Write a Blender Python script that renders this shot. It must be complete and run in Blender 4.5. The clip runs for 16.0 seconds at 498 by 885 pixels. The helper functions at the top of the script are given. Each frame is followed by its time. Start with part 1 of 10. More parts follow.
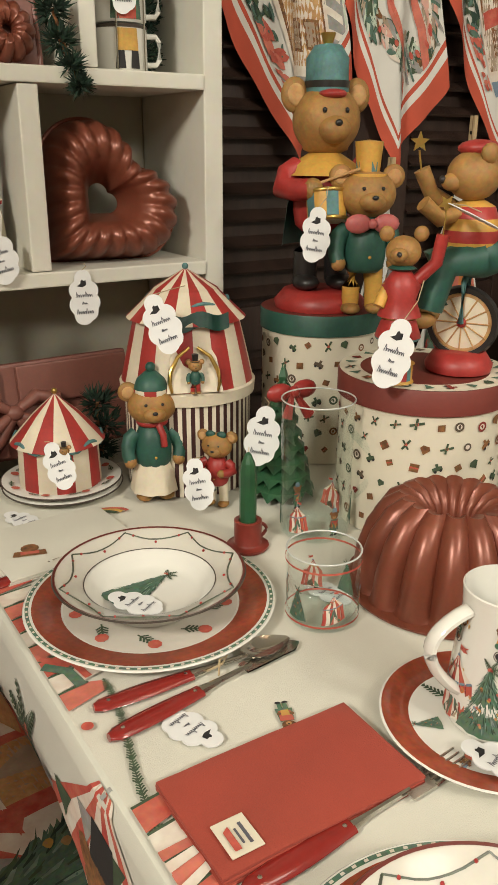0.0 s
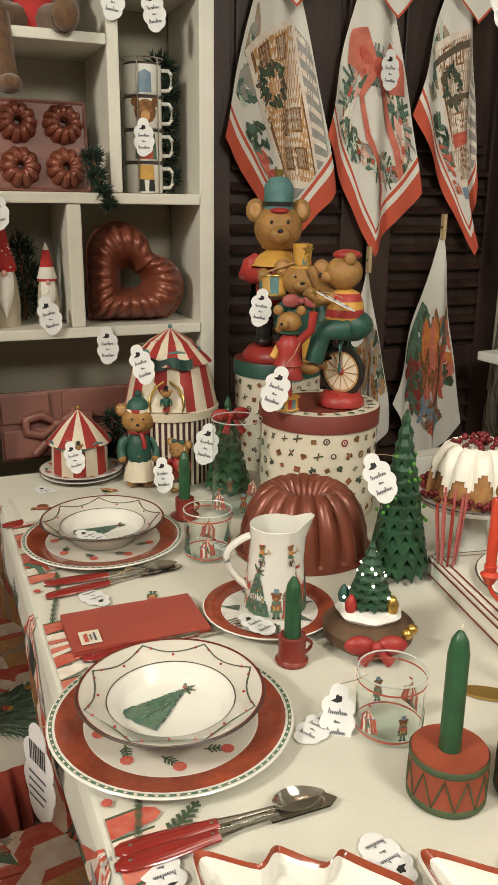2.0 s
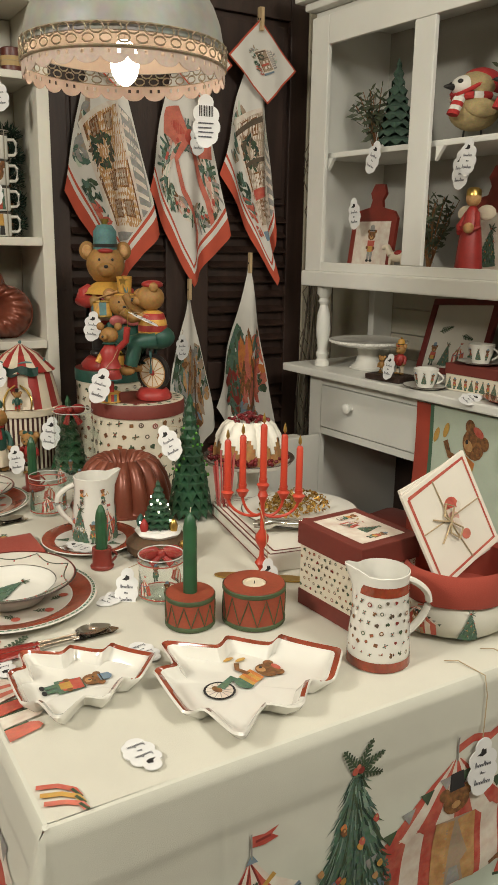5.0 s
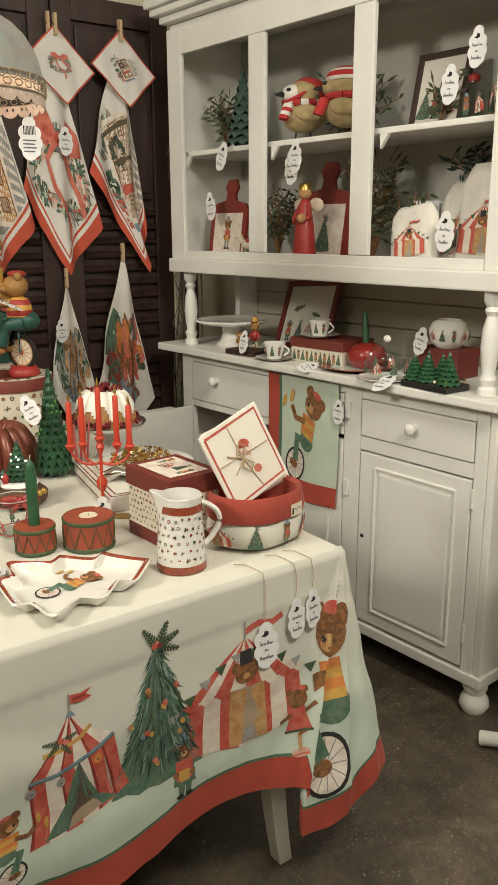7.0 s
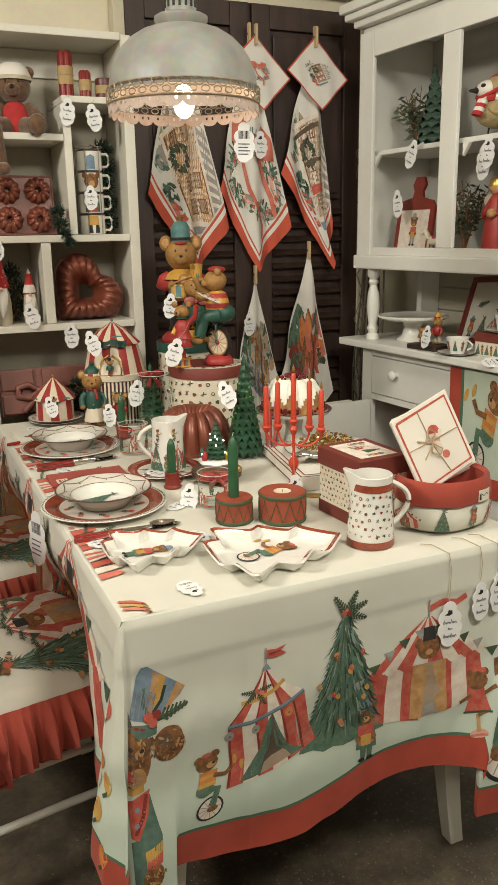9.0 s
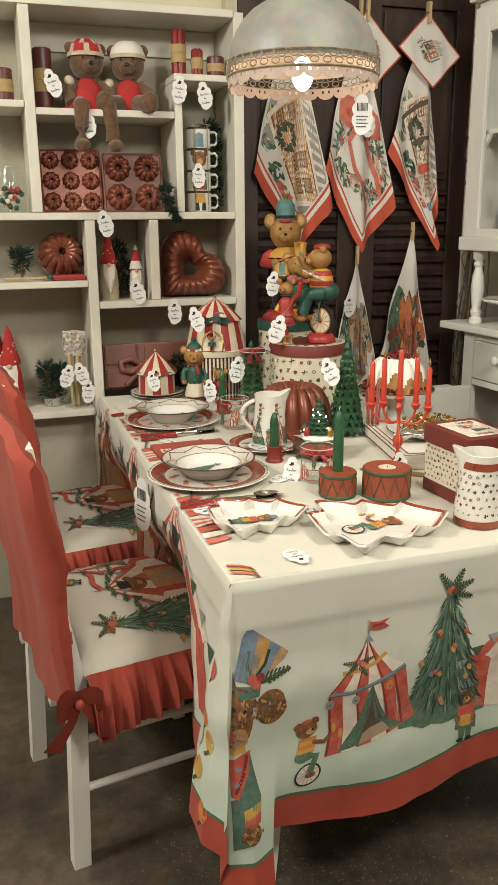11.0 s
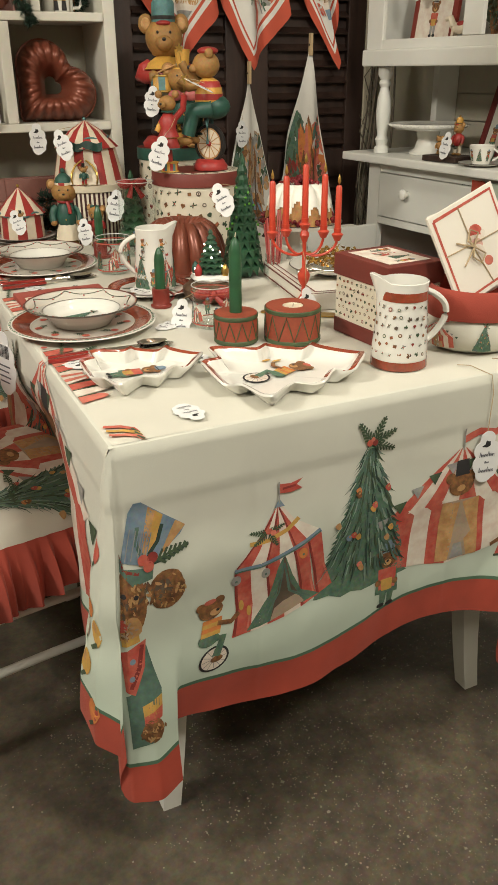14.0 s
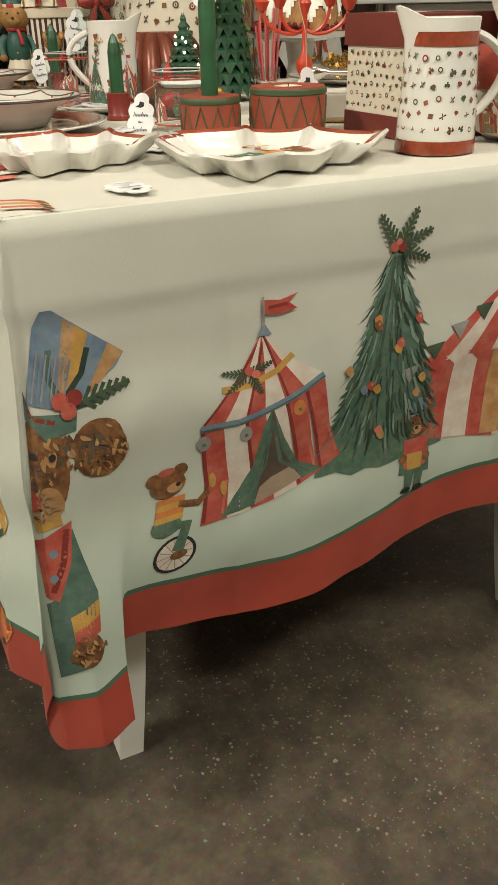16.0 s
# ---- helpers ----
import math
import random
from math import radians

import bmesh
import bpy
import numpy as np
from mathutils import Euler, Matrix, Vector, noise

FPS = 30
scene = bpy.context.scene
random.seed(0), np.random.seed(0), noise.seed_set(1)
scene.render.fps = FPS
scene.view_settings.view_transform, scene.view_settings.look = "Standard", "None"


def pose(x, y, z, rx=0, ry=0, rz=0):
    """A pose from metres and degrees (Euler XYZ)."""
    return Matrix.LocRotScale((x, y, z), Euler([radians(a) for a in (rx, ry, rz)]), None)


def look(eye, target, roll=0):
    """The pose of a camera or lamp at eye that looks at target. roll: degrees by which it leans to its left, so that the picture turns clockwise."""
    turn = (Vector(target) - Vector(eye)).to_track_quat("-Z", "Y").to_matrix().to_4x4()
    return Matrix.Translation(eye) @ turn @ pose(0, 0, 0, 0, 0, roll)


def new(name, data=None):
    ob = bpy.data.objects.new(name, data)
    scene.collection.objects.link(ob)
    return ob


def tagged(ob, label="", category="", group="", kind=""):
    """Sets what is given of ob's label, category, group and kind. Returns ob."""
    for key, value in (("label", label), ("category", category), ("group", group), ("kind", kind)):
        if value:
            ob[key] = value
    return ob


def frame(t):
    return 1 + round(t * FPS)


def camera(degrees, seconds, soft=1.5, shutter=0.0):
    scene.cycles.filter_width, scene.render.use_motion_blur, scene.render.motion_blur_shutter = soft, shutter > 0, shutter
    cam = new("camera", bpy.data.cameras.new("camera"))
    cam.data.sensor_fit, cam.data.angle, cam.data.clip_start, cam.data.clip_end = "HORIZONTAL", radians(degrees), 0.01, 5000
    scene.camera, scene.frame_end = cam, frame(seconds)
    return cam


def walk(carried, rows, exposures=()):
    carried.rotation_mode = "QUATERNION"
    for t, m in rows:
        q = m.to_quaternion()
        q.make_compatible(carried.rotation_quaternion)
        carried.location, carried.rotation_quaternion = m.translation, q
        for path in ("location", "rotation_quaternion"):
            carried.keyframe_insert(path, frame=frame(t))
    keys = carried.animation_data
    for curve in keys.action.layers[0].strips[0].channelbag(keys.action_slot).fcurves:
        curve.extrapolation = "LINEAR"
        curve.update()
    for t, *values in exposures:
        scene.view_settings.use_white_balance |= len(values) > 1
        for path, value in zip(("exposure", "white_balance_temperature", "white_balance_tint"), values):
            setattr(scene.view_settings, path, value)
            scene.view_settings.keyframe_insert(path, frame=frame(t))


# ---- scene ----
cam = camera(34.6, 16.0)
PATH = [
    (0, (-0.184, 0.385, 1.284), (0.821, 1.97, 0.593), 0.3),
    (0.5, (-0.242, 0.208, 1.323), (0.723, 1.828, 0.655), 1.0),
    (1, (-0.236, 0.078, 1.353), (0.624, 1.766, 0.713), 0.8),
    (1.5, (-0.159, -0.075, 1.376), (0.589, 1.677, 0.766), 0.8),
    (2, (-0.114, -0.222, 1.372), (0.616, 1.552, 0.805), 0.7),
    (2.5, (-0.151, -0.315, 1.378), (0.696, 1.416, 0.845), 0.5),
    (3, (-0.172, -0.388, 1.364), (0.804, 1.29, 0.882), 1.0),
    (3.5, (-0.212, -0.481, 1.402), (0.844, 1.143, 0.905), 1.3),
    (3.7, (-0.183, -0.498, 1.361), (0.851, 1.153, 0.91), 0.5),
    (5.8, (-0.223, -0.939, 1.407), (0.77, 0.721, 0.9), 1.1),
    (6, (-0.236, -0.981, 1.405), (0.782, 0.664, 0.898), 0.8),
    (6.5, (-0.217, -1.058, 1.398), (0.872, 0.54, 0.885), 0.4),
    (7, (-0.183, -1.137, 1.407), (0.948, 0.43, 0.892), -0.2),
    (7.5, (-0.199, -1.193, 1.403), (0.902, 0.396, 0.891), -0.6),
    (8, (-0.235, -1.202, 1.397), (0.767, 0.451, 0.882), -1.0),
    (8.5, (-0.27, -1.188, 1.394), (0.617, 0.53, 0.883), -1.0),
    (9, (-0.293, -1.194, 1.393), (0.492, 0.574, 0.886), -1.0),
    (9.5, (-0.322, -1.205, 1.364), (0.374, 0.606, 0.878), -0.7),
    (10, (-0.327, -1.196, 1.387), (0.278, 0.644, 0.889), -1.2),
    (10.2, (-0.351, -1.196, 1.368), (0.241, 0.65, 0.875), -0.7),
    (12.3, (-0.32, -1.173, 1.357), (0.273, 0.621, 0.699), 0.1),
    (12.5, (-0.311, -1.167, 1.348), (0.302, 0.613, 0.673), 0.0),
    (13, (-0.295, -1.101, 1.328), (0.39, 0.628, 0.593), -0.0),
    (13.5, (-0.277, -1.038, 1.289), (0.468, 0.642, 0.5), -0.2),
    (14, (-0.25, -0.975, 1.241), (0.527, 0.662, 0.396), -0.4),
    (14.5, (-0.189, -0.918, 1.185), (0.596, 0.698, 0.306), -0.6),
    (15, (-0.135, -0.86, 1.104), (0.631, 0.744, 0.187), -1.1),
    (15.5, (-0.103, -0.79, 1.03), (0.626, 0.805, 0.068), -1.6),
    (16, (-0.095, -0.748, 0.934), (0.63, 0.852, -0.021), -1.1),
]
walk(cam, [(t, look(eye, target, roll)) for t, eye, target, roll in PATH],
     exposures=((0.0, 0.05), (1.0, 0.02), (2.5, -0.16), (3.5, -0.28), (4.7, -0.28), (6.0, -0.22), (7.0, -0.08), (8.0, 0.02), (9.0, -0.04), (10.0, 0.02), (13.0, 0.02), (15.0, -0.08), (16.0, -0.06)))

# ---- light ----
world = bpy.data.worlds.new("world")
scene.world = world
world.use_nodes = True
world.node_tree.nodes["Background"].inputs[0].default_value = (1.0, 0.95, 0.86, 1)
world.node_tree.nodes["Background"].inputs[1].default_value = 0.17
scene.view_settings.exposure = 0.0


def area(name, eye, target, size, watts, colour=(1.0, 0.95, 0.83)):
    lamp = bpy.data.lights.new(name, "AREA")
    lamp.shape, lamp.size, lamp.energy, lamp.color = "DISK", size, watts, colour
    ob = new(name, lamp)
    ob.matrix_world = look(eye, target)
    return ob


# unseen area lights under the ceiling, set to balance brightness; no fitting is built
area("unseen_ceiling_light", (0.75, -0.1, 2.62), (0.6, 0.5, 0.6), 0.6, 5)
# set far out west as fill for the dresser front and the chairs
area("unseen_ceiling_light", (-1.9, 0.0, 2.62), (1.3, 0.4, 0.5), 0.6, 82)
area("unseen_ceiling_light", (-0.7, -1.5, 2.62), (0.3, 0.4, 0.6), 0.7, 15)
# extra fill, added to brighten the dresser and the floor beside it
area("unseen_ceiling_light", (0.75, -1.35, 2.62), (1.5, 0.5, 0.6), 0.6, 50)
bulb_light = bpy.data.lights.new("pendant_bulb_light", "POINT")
bulb_light.energy, bulb_light.color, bulb_light.shadow_soft_size = 1.1, (1.0, 0.86, 0.70), 0.03
new("pendant_bulb_light", bulb_light).location = (0.36, 0.60, 1.665)

# ---- materials ----
MATS = {}


def mat(name, colour, rough=0.5, metal=0.0, var=0.10, scale=9.0, bump=0.05, grain=180.0, second=None, coat=0.0, alpha=1.0, emit=0.0, spec=0.5, sheen=0.0, per_object=0.0, stretch=(1, 1, 1)):
    """A principled surface with broad mottling, fine grain and relief at real size."""
    if name in MATS:
        return MATS[name]
    m = bpy.data.materials.new(name)
    m.use_nodes = True
    nt = m.node_tree
    b = nt.nodes["Principled BSDF"]
    b.inputs["Roughness"].default_value = rough
    b.inputs["Metallic"].default_value = metal
    b.inputs["Coat Weight"].default_value = coat
    b.inputs["Coat Roughness"].default_value = 0.08
    b.inputs["Sheen Weight"].default_value = sheen
    b.inputs["Specular IOR Level"].default_value = spec
    b.inputs["Alpha"].default_value = alpha
    tc = nt.nodes.new("ShaderNodeTexCoord")
    mp = nt.nodes.new("ShaderNodeMapping")
    mp.inputs["Scale"].default_value = stretch
    nt.links.new(tc.outputs["Object"], mp.inputs["Vector"])
    n1 = nt.nodes.new("ShaderNodeTexNoise")
    n1.inputs["Scale"].default_value, n1.inputs["Detail"].default_value = scale, 5
    n2 = nt.nodes.new("ShaderNodeTexNoise")
    n2.inputs["Scale"].default_value, n2.inputs["Detail"].default_value = grain, 3
    for n in (n1, n2):
        nt.links.new(mp.outputs["Vector"], n.inputs["Vector"])
    ramp = nt.nodes.new("ShaderNodeValToRGB")
    ramp.color_ramp.elements[0].position, ramp.color_ramp.elements[1].position = 0.32, 0.68
    dark = second if second else tuple(c * (1 - var) for c in colour)
    lite = tuple(min(1, c * (1 + var * 0.6)) for c in colour)
    ramp.color_ramp.elements[0].color, ramp.color_ramp.elements[1].color = (*dark, 1), (*lite, 1)
    nt.links.new(n1.outputs["Fac"], ramp.inputs["Fac"])
    fine = nt.nodes.new("ShaderNodeMix")
    fine.data_type, fine.blend_type = "RGBA", "OVERLAY"
    fine.inputs["Factor"].default_value = min(0.5, var * 1.2)
    nt.links.new(ramp.outputs["Color"], fine.inputs["A"])
    nt.links.new(n2.outputs["Color"], fine.inputs["B"])
    sat = nt.nodes.new("ShaderNodeHueSaturation")
    sat.inputs["Saturation"].default_value = 1.0
    nt.links.new(fine.outputs["Result"], sat.inputs["Color"])
    if per_object:
        oi = nt.nodes.new("ShaderNodeObjectInfo")
        mr = nt.nodes.new("ShaderNodeMapRange")
        mr.inputs["To Min"].default_value, mr.inputs["To Max"].default_value = 1 - per_object, 1 + per_object
        nt.links.new(oi.outputs["Random"], mr.inputs["Value"])
        nt.links.new(mr.outputs["Result"], sat.inputs["Value"])
    nt.links.new(sat.outputs["Color"], b.inputs["Base Color"])
    if bump:
        bp = nt.nodes.new("ShaderNodeBump")
        bp.inputs["Strength"].default_value, bp.inputs["Distance"].default_value = bump, 0.002
        nt.links.new(n2.outputs["Fac"], bp.inputs["Height"])
        nt.links.new(bp.outputs["Normal"], b.inputs["Normal"])
    rr = nt.nodes.new("ShaderNodeMapRange")
    rr.inputs["To Min"].default_value, rr.inputs["To Max"].default_value = max(0.02, rough - 0.08), min(1, rough + 0.08)
    nt.links.new(n1.outputs["Fac"], rr.inputs["Value"])
    nt.links.new(rr.outputs["Result"], b.inputs["Roughness"])
    if emit:
        b.inputs["Emission Color"].default_value, b.inputs["Emission Strength"].default_value = (*colour, 1), emit
    MATS[name] = m
    return m


def glass(name, colour=(0.93, 0.96, 0.95), rough=0.02):
    if name in MATS:
        return MATS[name]
    m = bpy.data.materials.new(name)
    m.use_nodes = True
    nt = m.node_tree
    out = nt.nodes["Material Output"]
    tr = nt.nodes.new("ShaderNodeBsdfTransparent")
    gl = nt.nodes.new("ShaderNodeBsdfGlossy")
    lw = nt.nodes.new("ShaderNodeLayerWeight")
    pw = nt.nodes.new("ShaderNodeMath")
    ad = nt.nodes.new("ShaderNodeMath")
    pw.operation, ad.operation = "POWER", "MULTIPLY_ADD"
    pw.inputs[1].default_value, ad.inputs[1].default_value, ad.inputs[2].default_value = 3.5, 0.42, 0.035
    mx = nt.nodes.new("ShaderNodeMixShader")
    lw.inputs["Blend"].default_value = 0.5
    tr.inputs[0].default_value, gl.inputs[0].default_value = (*colour, 1), (1, 1, 1, 1)
    gl.inputs["Roughness"].default_value = rough
    nt.links.new(lw.outputs["Facing"], pw.inputs[0])
    nt.links.new(pw.outputs[0], ad.inputs[0])
    nt.links.new(ad.outputs[0], mx.inputs[0])
    nt.links.new(tr.outputs[0], mx.inputs[1])
    nt.links.new(gl.outputs[0], mx.inputs[2])
    nt.links.new(mx.outputs[0], out.inputs["Surface"])
    MATS[name] = m
    return m


GLASS = glass("clear_glass")
CREAM_PAINT = mat("cream_shelf_paint", (0.66, 0.635, 0.55), 0.5, var=0.07, scale=5, bump=0.12, grain=60)
WHITE_PAINT = mat("white_cabinet_paint", (0.74, 0.735, 0.68), 0.42, var=0.05, scale=4, bump=0.10, grain=45)
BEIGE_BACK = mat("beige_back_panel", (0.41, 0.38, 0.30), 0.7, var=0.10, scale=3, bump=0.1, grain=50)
WALL = mat("cream_plaster", (0.66, 0.60, 0.46), 0.8, var=0.10, scale=2.2, bump=0.25, grain=40)
GREY_WALL = mat("grey_plaster", (0.48, 0.46, 0.41), 0.85, var=0.14, scale=2.5, bump=0.3, grain=30)
CEIL = mat("white_ceiling_paint", (0.75, 0.72, 0.65), 0.9, var=0.04, bump=0.05)
CONCRETE = mat("dark_concrete", (0.072, 0.058, 0.041), 0.46, var=0.55, scale=2.6, bump=0.35, grain=90, second=(0.040, 0.033, 0.025))
DARKWOOD = mat("dark_stained_wood", (0.040, 0.021, 0.015), 0.5, var=0.35, scale=6, bump=0.3, grain=120, stretch=(6, 6, 0.6))
CLOTH = mat("cream_cotton", (0.62, 0.60, 0.515), 0.9, var=0.06, scale=7, bump=0.22, grain=900, sheen=0.1)
CLOTH_RED = mat("red_cotton_border", (0.38, 0.052, 0.026), 0.88, var=0.14, scale=16, bump=0.22, grain=900, sheen=0.1)
CLOTH_GREEN = mat("green_piping_print", (0.07, 0.14, 0.085), 0.9, var=0.1)
RUST = mat("rust_red_linen", (0.32, 0.048, 0.027), 0.86, var=0.10, scale=14, bump=0.3, grain=700, sheen=0.08)
PORC = mat("white_porcelain", (0.74, 0.725, 0.665), 0.13, var=0.03, bump=0.0, coat=0.3)
PORC_GREY = mat("grey_glazed_rim", (0.60, 0.57, 0.50), 0.15, var=0.05, bump=0.0, coat=0.3)
PORC_RED = mat("brick_red_glaze", (0.27, 0.055, 0.026), 0.16, var=0.30, scale=26, bump=0.0, coat=0.3)
BROWN_METAL = mat("copper_brown_bakeware", (0.21, 0.060, 0.034), 0.33, metal=0.25, var=0.14, scale=12, bump=0.03)
BROWN_MATT = mat("matt_brown_bakeware", (0.20, 0.075, 0.055), 0.45, var=0.12, scale=10, bump=0.04)
STEEL = mat("polished_steel", (0.62, 0.60, 0.56), 0.14, metal=1.0, var=0.05, bump=0.0)
DARK = mat("black_print", (0.022, 0.020, 0.020), 0.8, var=0.1)
TAGPAPER = mat("white_tag_card", (0.74, 0.74, 0.73), 0.8, var=0.02, bump=0.03)
TAGINK = mat("grey_tag_ink", (0.10, 0.10, 0.12), 0.8, var=0.1)
TWINE = mat("jute_twine", (0.42, 0.32, 0.19), 0.9, var=0.2, grain=500, bump=0.4)
GOLD = mat("brushed_gold", (0.55, 0.36, 0.10), 0.3, metal=0.9, var=0.15, bump=0.02)
P_RED = mat("print_red", (0.37, 0.050, 0.036), 0.85, var=0.22, scale=55, second=(0.50, 0.13, 0.085))
P_CORAL = mat("print_coral", (0.55, 0.16, 0.11), 0.85, var=0.2, scale=40)
P_WHITE = mat("print_white", (0.70, 0.66, 0.57), 0.85, var=0.05, scale=45, second=(0.62, 0.50, 0.42))
P_GREEN = mat("print_green", (0.045, 0.10, 0.065), 0.85, var=0.45, scale=60, second=(0.12, 0.18, 0.12))
P_LEAF = mat("print_leaf", (0.055, 0.085, 0.045), 0.85, var=0.3, scale=60)
P_MINT = mat("print_mint", (0.50, 0.57, 0.46), 0.9, var=0.06, scale=12)
P_BLUE = mat("print_blue", (0.12, 0.18, 0.25), 0.85, var=0.2, scale=55, second=(0.20, 0.27, 0.32))
P_YELL = mat("print_yellow", (0.52, 0.30, 0.07), 0.85, var=0.2, scale=40)
P_BROWN = mat("print_brown", (0.23, 0.105, 0.036), 0.85, var=0.3, scale=90, second=(0.115, 0.048, 0.018))
P_TAN = mat("print_tan", (0.47, 0.28, 0.12), 0.85, var=0.2, scale=60, second=(0.38, 0.19, 0.07))
P_GREY = mat("print_grey", (0.30, 0.29, 0.27), 0.85, var=0.2, scale=50)
P_PINK = mat("print_pink", (0.62, 0.35, 0.28), 0.85, var=0.15, scale=40)
P_RED2 = mat("print_red_shade", (0.23, 0.030, 0.022), 0.85, var=0.2, scale=40)
P_DOOR = mat("print_umber", (0.105, 0.075, 0.050), 0.85, var=0.25, scale=40)
P_SAND = mat("print_sand", (0.36, 0.27, 0.19), 0.85, var=0.15, scale=40)
P_FIR = mat("print_fir_mid", (0.085, 0.15, 0.115), 0.85, var=0.25, scale=60)
P_FIRDARK = mat("print_fir_dark", (0.022, 0.048, 0.034), 0.85, var=0.25, scale=60)
P_ORANGE = mat("print_orange", (0.55, 0.19, 0.05), 0.85, var=0.2, scale=40)


# ---- mesh helpers ----
def thing(name, label, category, at=(0, 0, 0), rz=0.0, group="", kind="", scale=1.0):
    ob = new(name)
    ob.matrix_world = pose(*at, 0, 0, rz) @ Matrix.Scale(scale, 4)
    ob.empty_display_size = 0.05
    return tagged(ob, label, category, group, kind)


def part(name, bm, material, parent=None, label="", smooth=False, kind="", category="", crease=42):
    """Link a bmesh as one mesh object."""
    me = bpy.data.meshes.new(name)
    bmesh.ops.recalc_face_normals(bm, faces=bm.faces[:])
    bm.to_mesh(me)
    bm.free()
    for m in material if isinstance(material, (list, tuple)) else [material]:
        me.materials.append(m)
    if smooth:
        me.polygons.foreach_set("use_smooth", [True] * len(me.polygons))
        me.set_sharp_from_angle(angle=radians(crease))
    ob = new(name, me)
    if parent:
        ob.parent = parent
    return tagged(ob, label, category, "", kind)


def B():
    return bmesh.new()


def box(bm, x0, x1, y0, y1, z0, z1, bevel=0.0, mi=0, m=None):
    vs = [bm.verts.new((x, y, z)) for x in (x0, x1) for y in (y0, y1) for z in (z0, z1)]
    fs = [bm.faces.new([vs[i] for i in f]) for f in ((0, 1, 3, 2), (4, 6, 7, 5), (0, 4, 5, 1), (2, 3, 7, 6), (0, 2, 6, 4), (1, 5, 7, 3))]
    for f in fs:
        f.material_index = mi
    if m:
        for v in vs:
            v.co = m @ v.co
    if bevel:
        bmesh.ops.recalc_face_normals(bm, faces=fs)
        es = list({e for f in fs for e in f.edges})
        r = bmesh.ops.bevel(bm, geom=es, offset=bevel, segments=2, affect="EDGES", profile=0.6)
        for f in r["faces"]:
            f.material_index = mi
    return bm


def lathe(bm, prof, n=32, at=(0, 0, 0), mi=0, m=None, flute=None, mis=None, arc=(0, 2 * math.pi)):
    """Spin a profile of (radius, height); flute(angle, k) scales the radius."""
    full = abs(arc[1] - arc[0] - 2 * math.pi) < 1e-6
    cols = n if full else n + 1
    rings = []
    for k, (r, z) in enumerate(prof):
        if r < 1e-6:
            co = Vector((at[0], at[1], at[2] + z))
            rings.append([bm.verts.new(m @ co if m else co)])
            continue
        ring = []
        for i in range(cols):
            a = arc[0] + (arc[1] - arc[0]) * i / n
            q = r * (flute(a, k) if flute else 1)
            co = Vector((at[0] + q * math.cos(a), at[1] + q * math.sin(a), at[2] + z))
            ring.append(bm.verts.new(m @ co if m else co))
        rings.append(ring)
    for k in range(len(rings) - 1):
        p, q = rings[k], rings[k + 1]
        for i in range(n):
            j = (i + 1) % cols
            if len(p) == 1 and len(q) == 1:
                continue
            if len(p) == 1:
                f = bm.faces.new((p[0], q[i], q[j]))
            elif len(q) == 1:
                f = bm.faces.new((p[i], p[j], q[0]))
            else:
                f = bm.faces.new((p[i], p[j], q[j], q[i]))
            f.material_index = mis(k, i) if mis else mi
    return bm


def tube(bm, pts, r, n=7, mi=0, taper=1.0, closed=False):
    pts = [Vector(p) for p in pts]
    rings = []
    up = Vector((0, 0, 1))
    for i, p in enumerate(pts):
        if closed:
            d = pts[(i + 1) % len(pts)] - pts[i - 1]
        else:
            d = pts[min(i + 1, len(pts) - 1)] - pts[max(i - 1, 0)]
        d.normalize()
        a = d.cross(up)
        if a.length < 0.05:
            a = d.cross(Vector((1, 0, 0)))
        a.normalize()
        b = d.cross(a)
        rr = r[i] if isinstance(r, (list, tuple)) else r * (1 + (taper - 1) * i / max(1, len(pts) - 1))
        rings.append([bm.verts.new(p + rr * (math.cos(2 * math.pi * k / n) * a + math.sin(2 * math.pi * k / n) * b)) for k in range(n)])
    m = len(rings)
    for i in range(m if closed else m - 1):
        p, q = rings[i], rings[(i + 1) % m]
        for k in range(n):
            bm.faces.new((p[k], p[(k + 1) % n], q[(k + 1) % n], q[k])).material_index = mi
    if not closed:
        for ring in (rings[0], rings[-1]):
            bm.faces.new(ring).material_index = mi
    return bm


def ball(bm, c, r, n=12, rows=8, mi=0, m=None):
    rx, ry, rz = r if isinstance(r, (list, tuple)) else (r, r, r)
    q = Matrix.Translation(c) @ (m if m else Matrix.Identity(4)) @ Matrix.Diagonal((rx, ry, rz, 1))
    lathe(bm, [(math.sin(math.pi * k / rows), -math.cos(math.pi * k / rows)) for k in range(rows + 1)], n, mi=mi, m=q)
    return bm


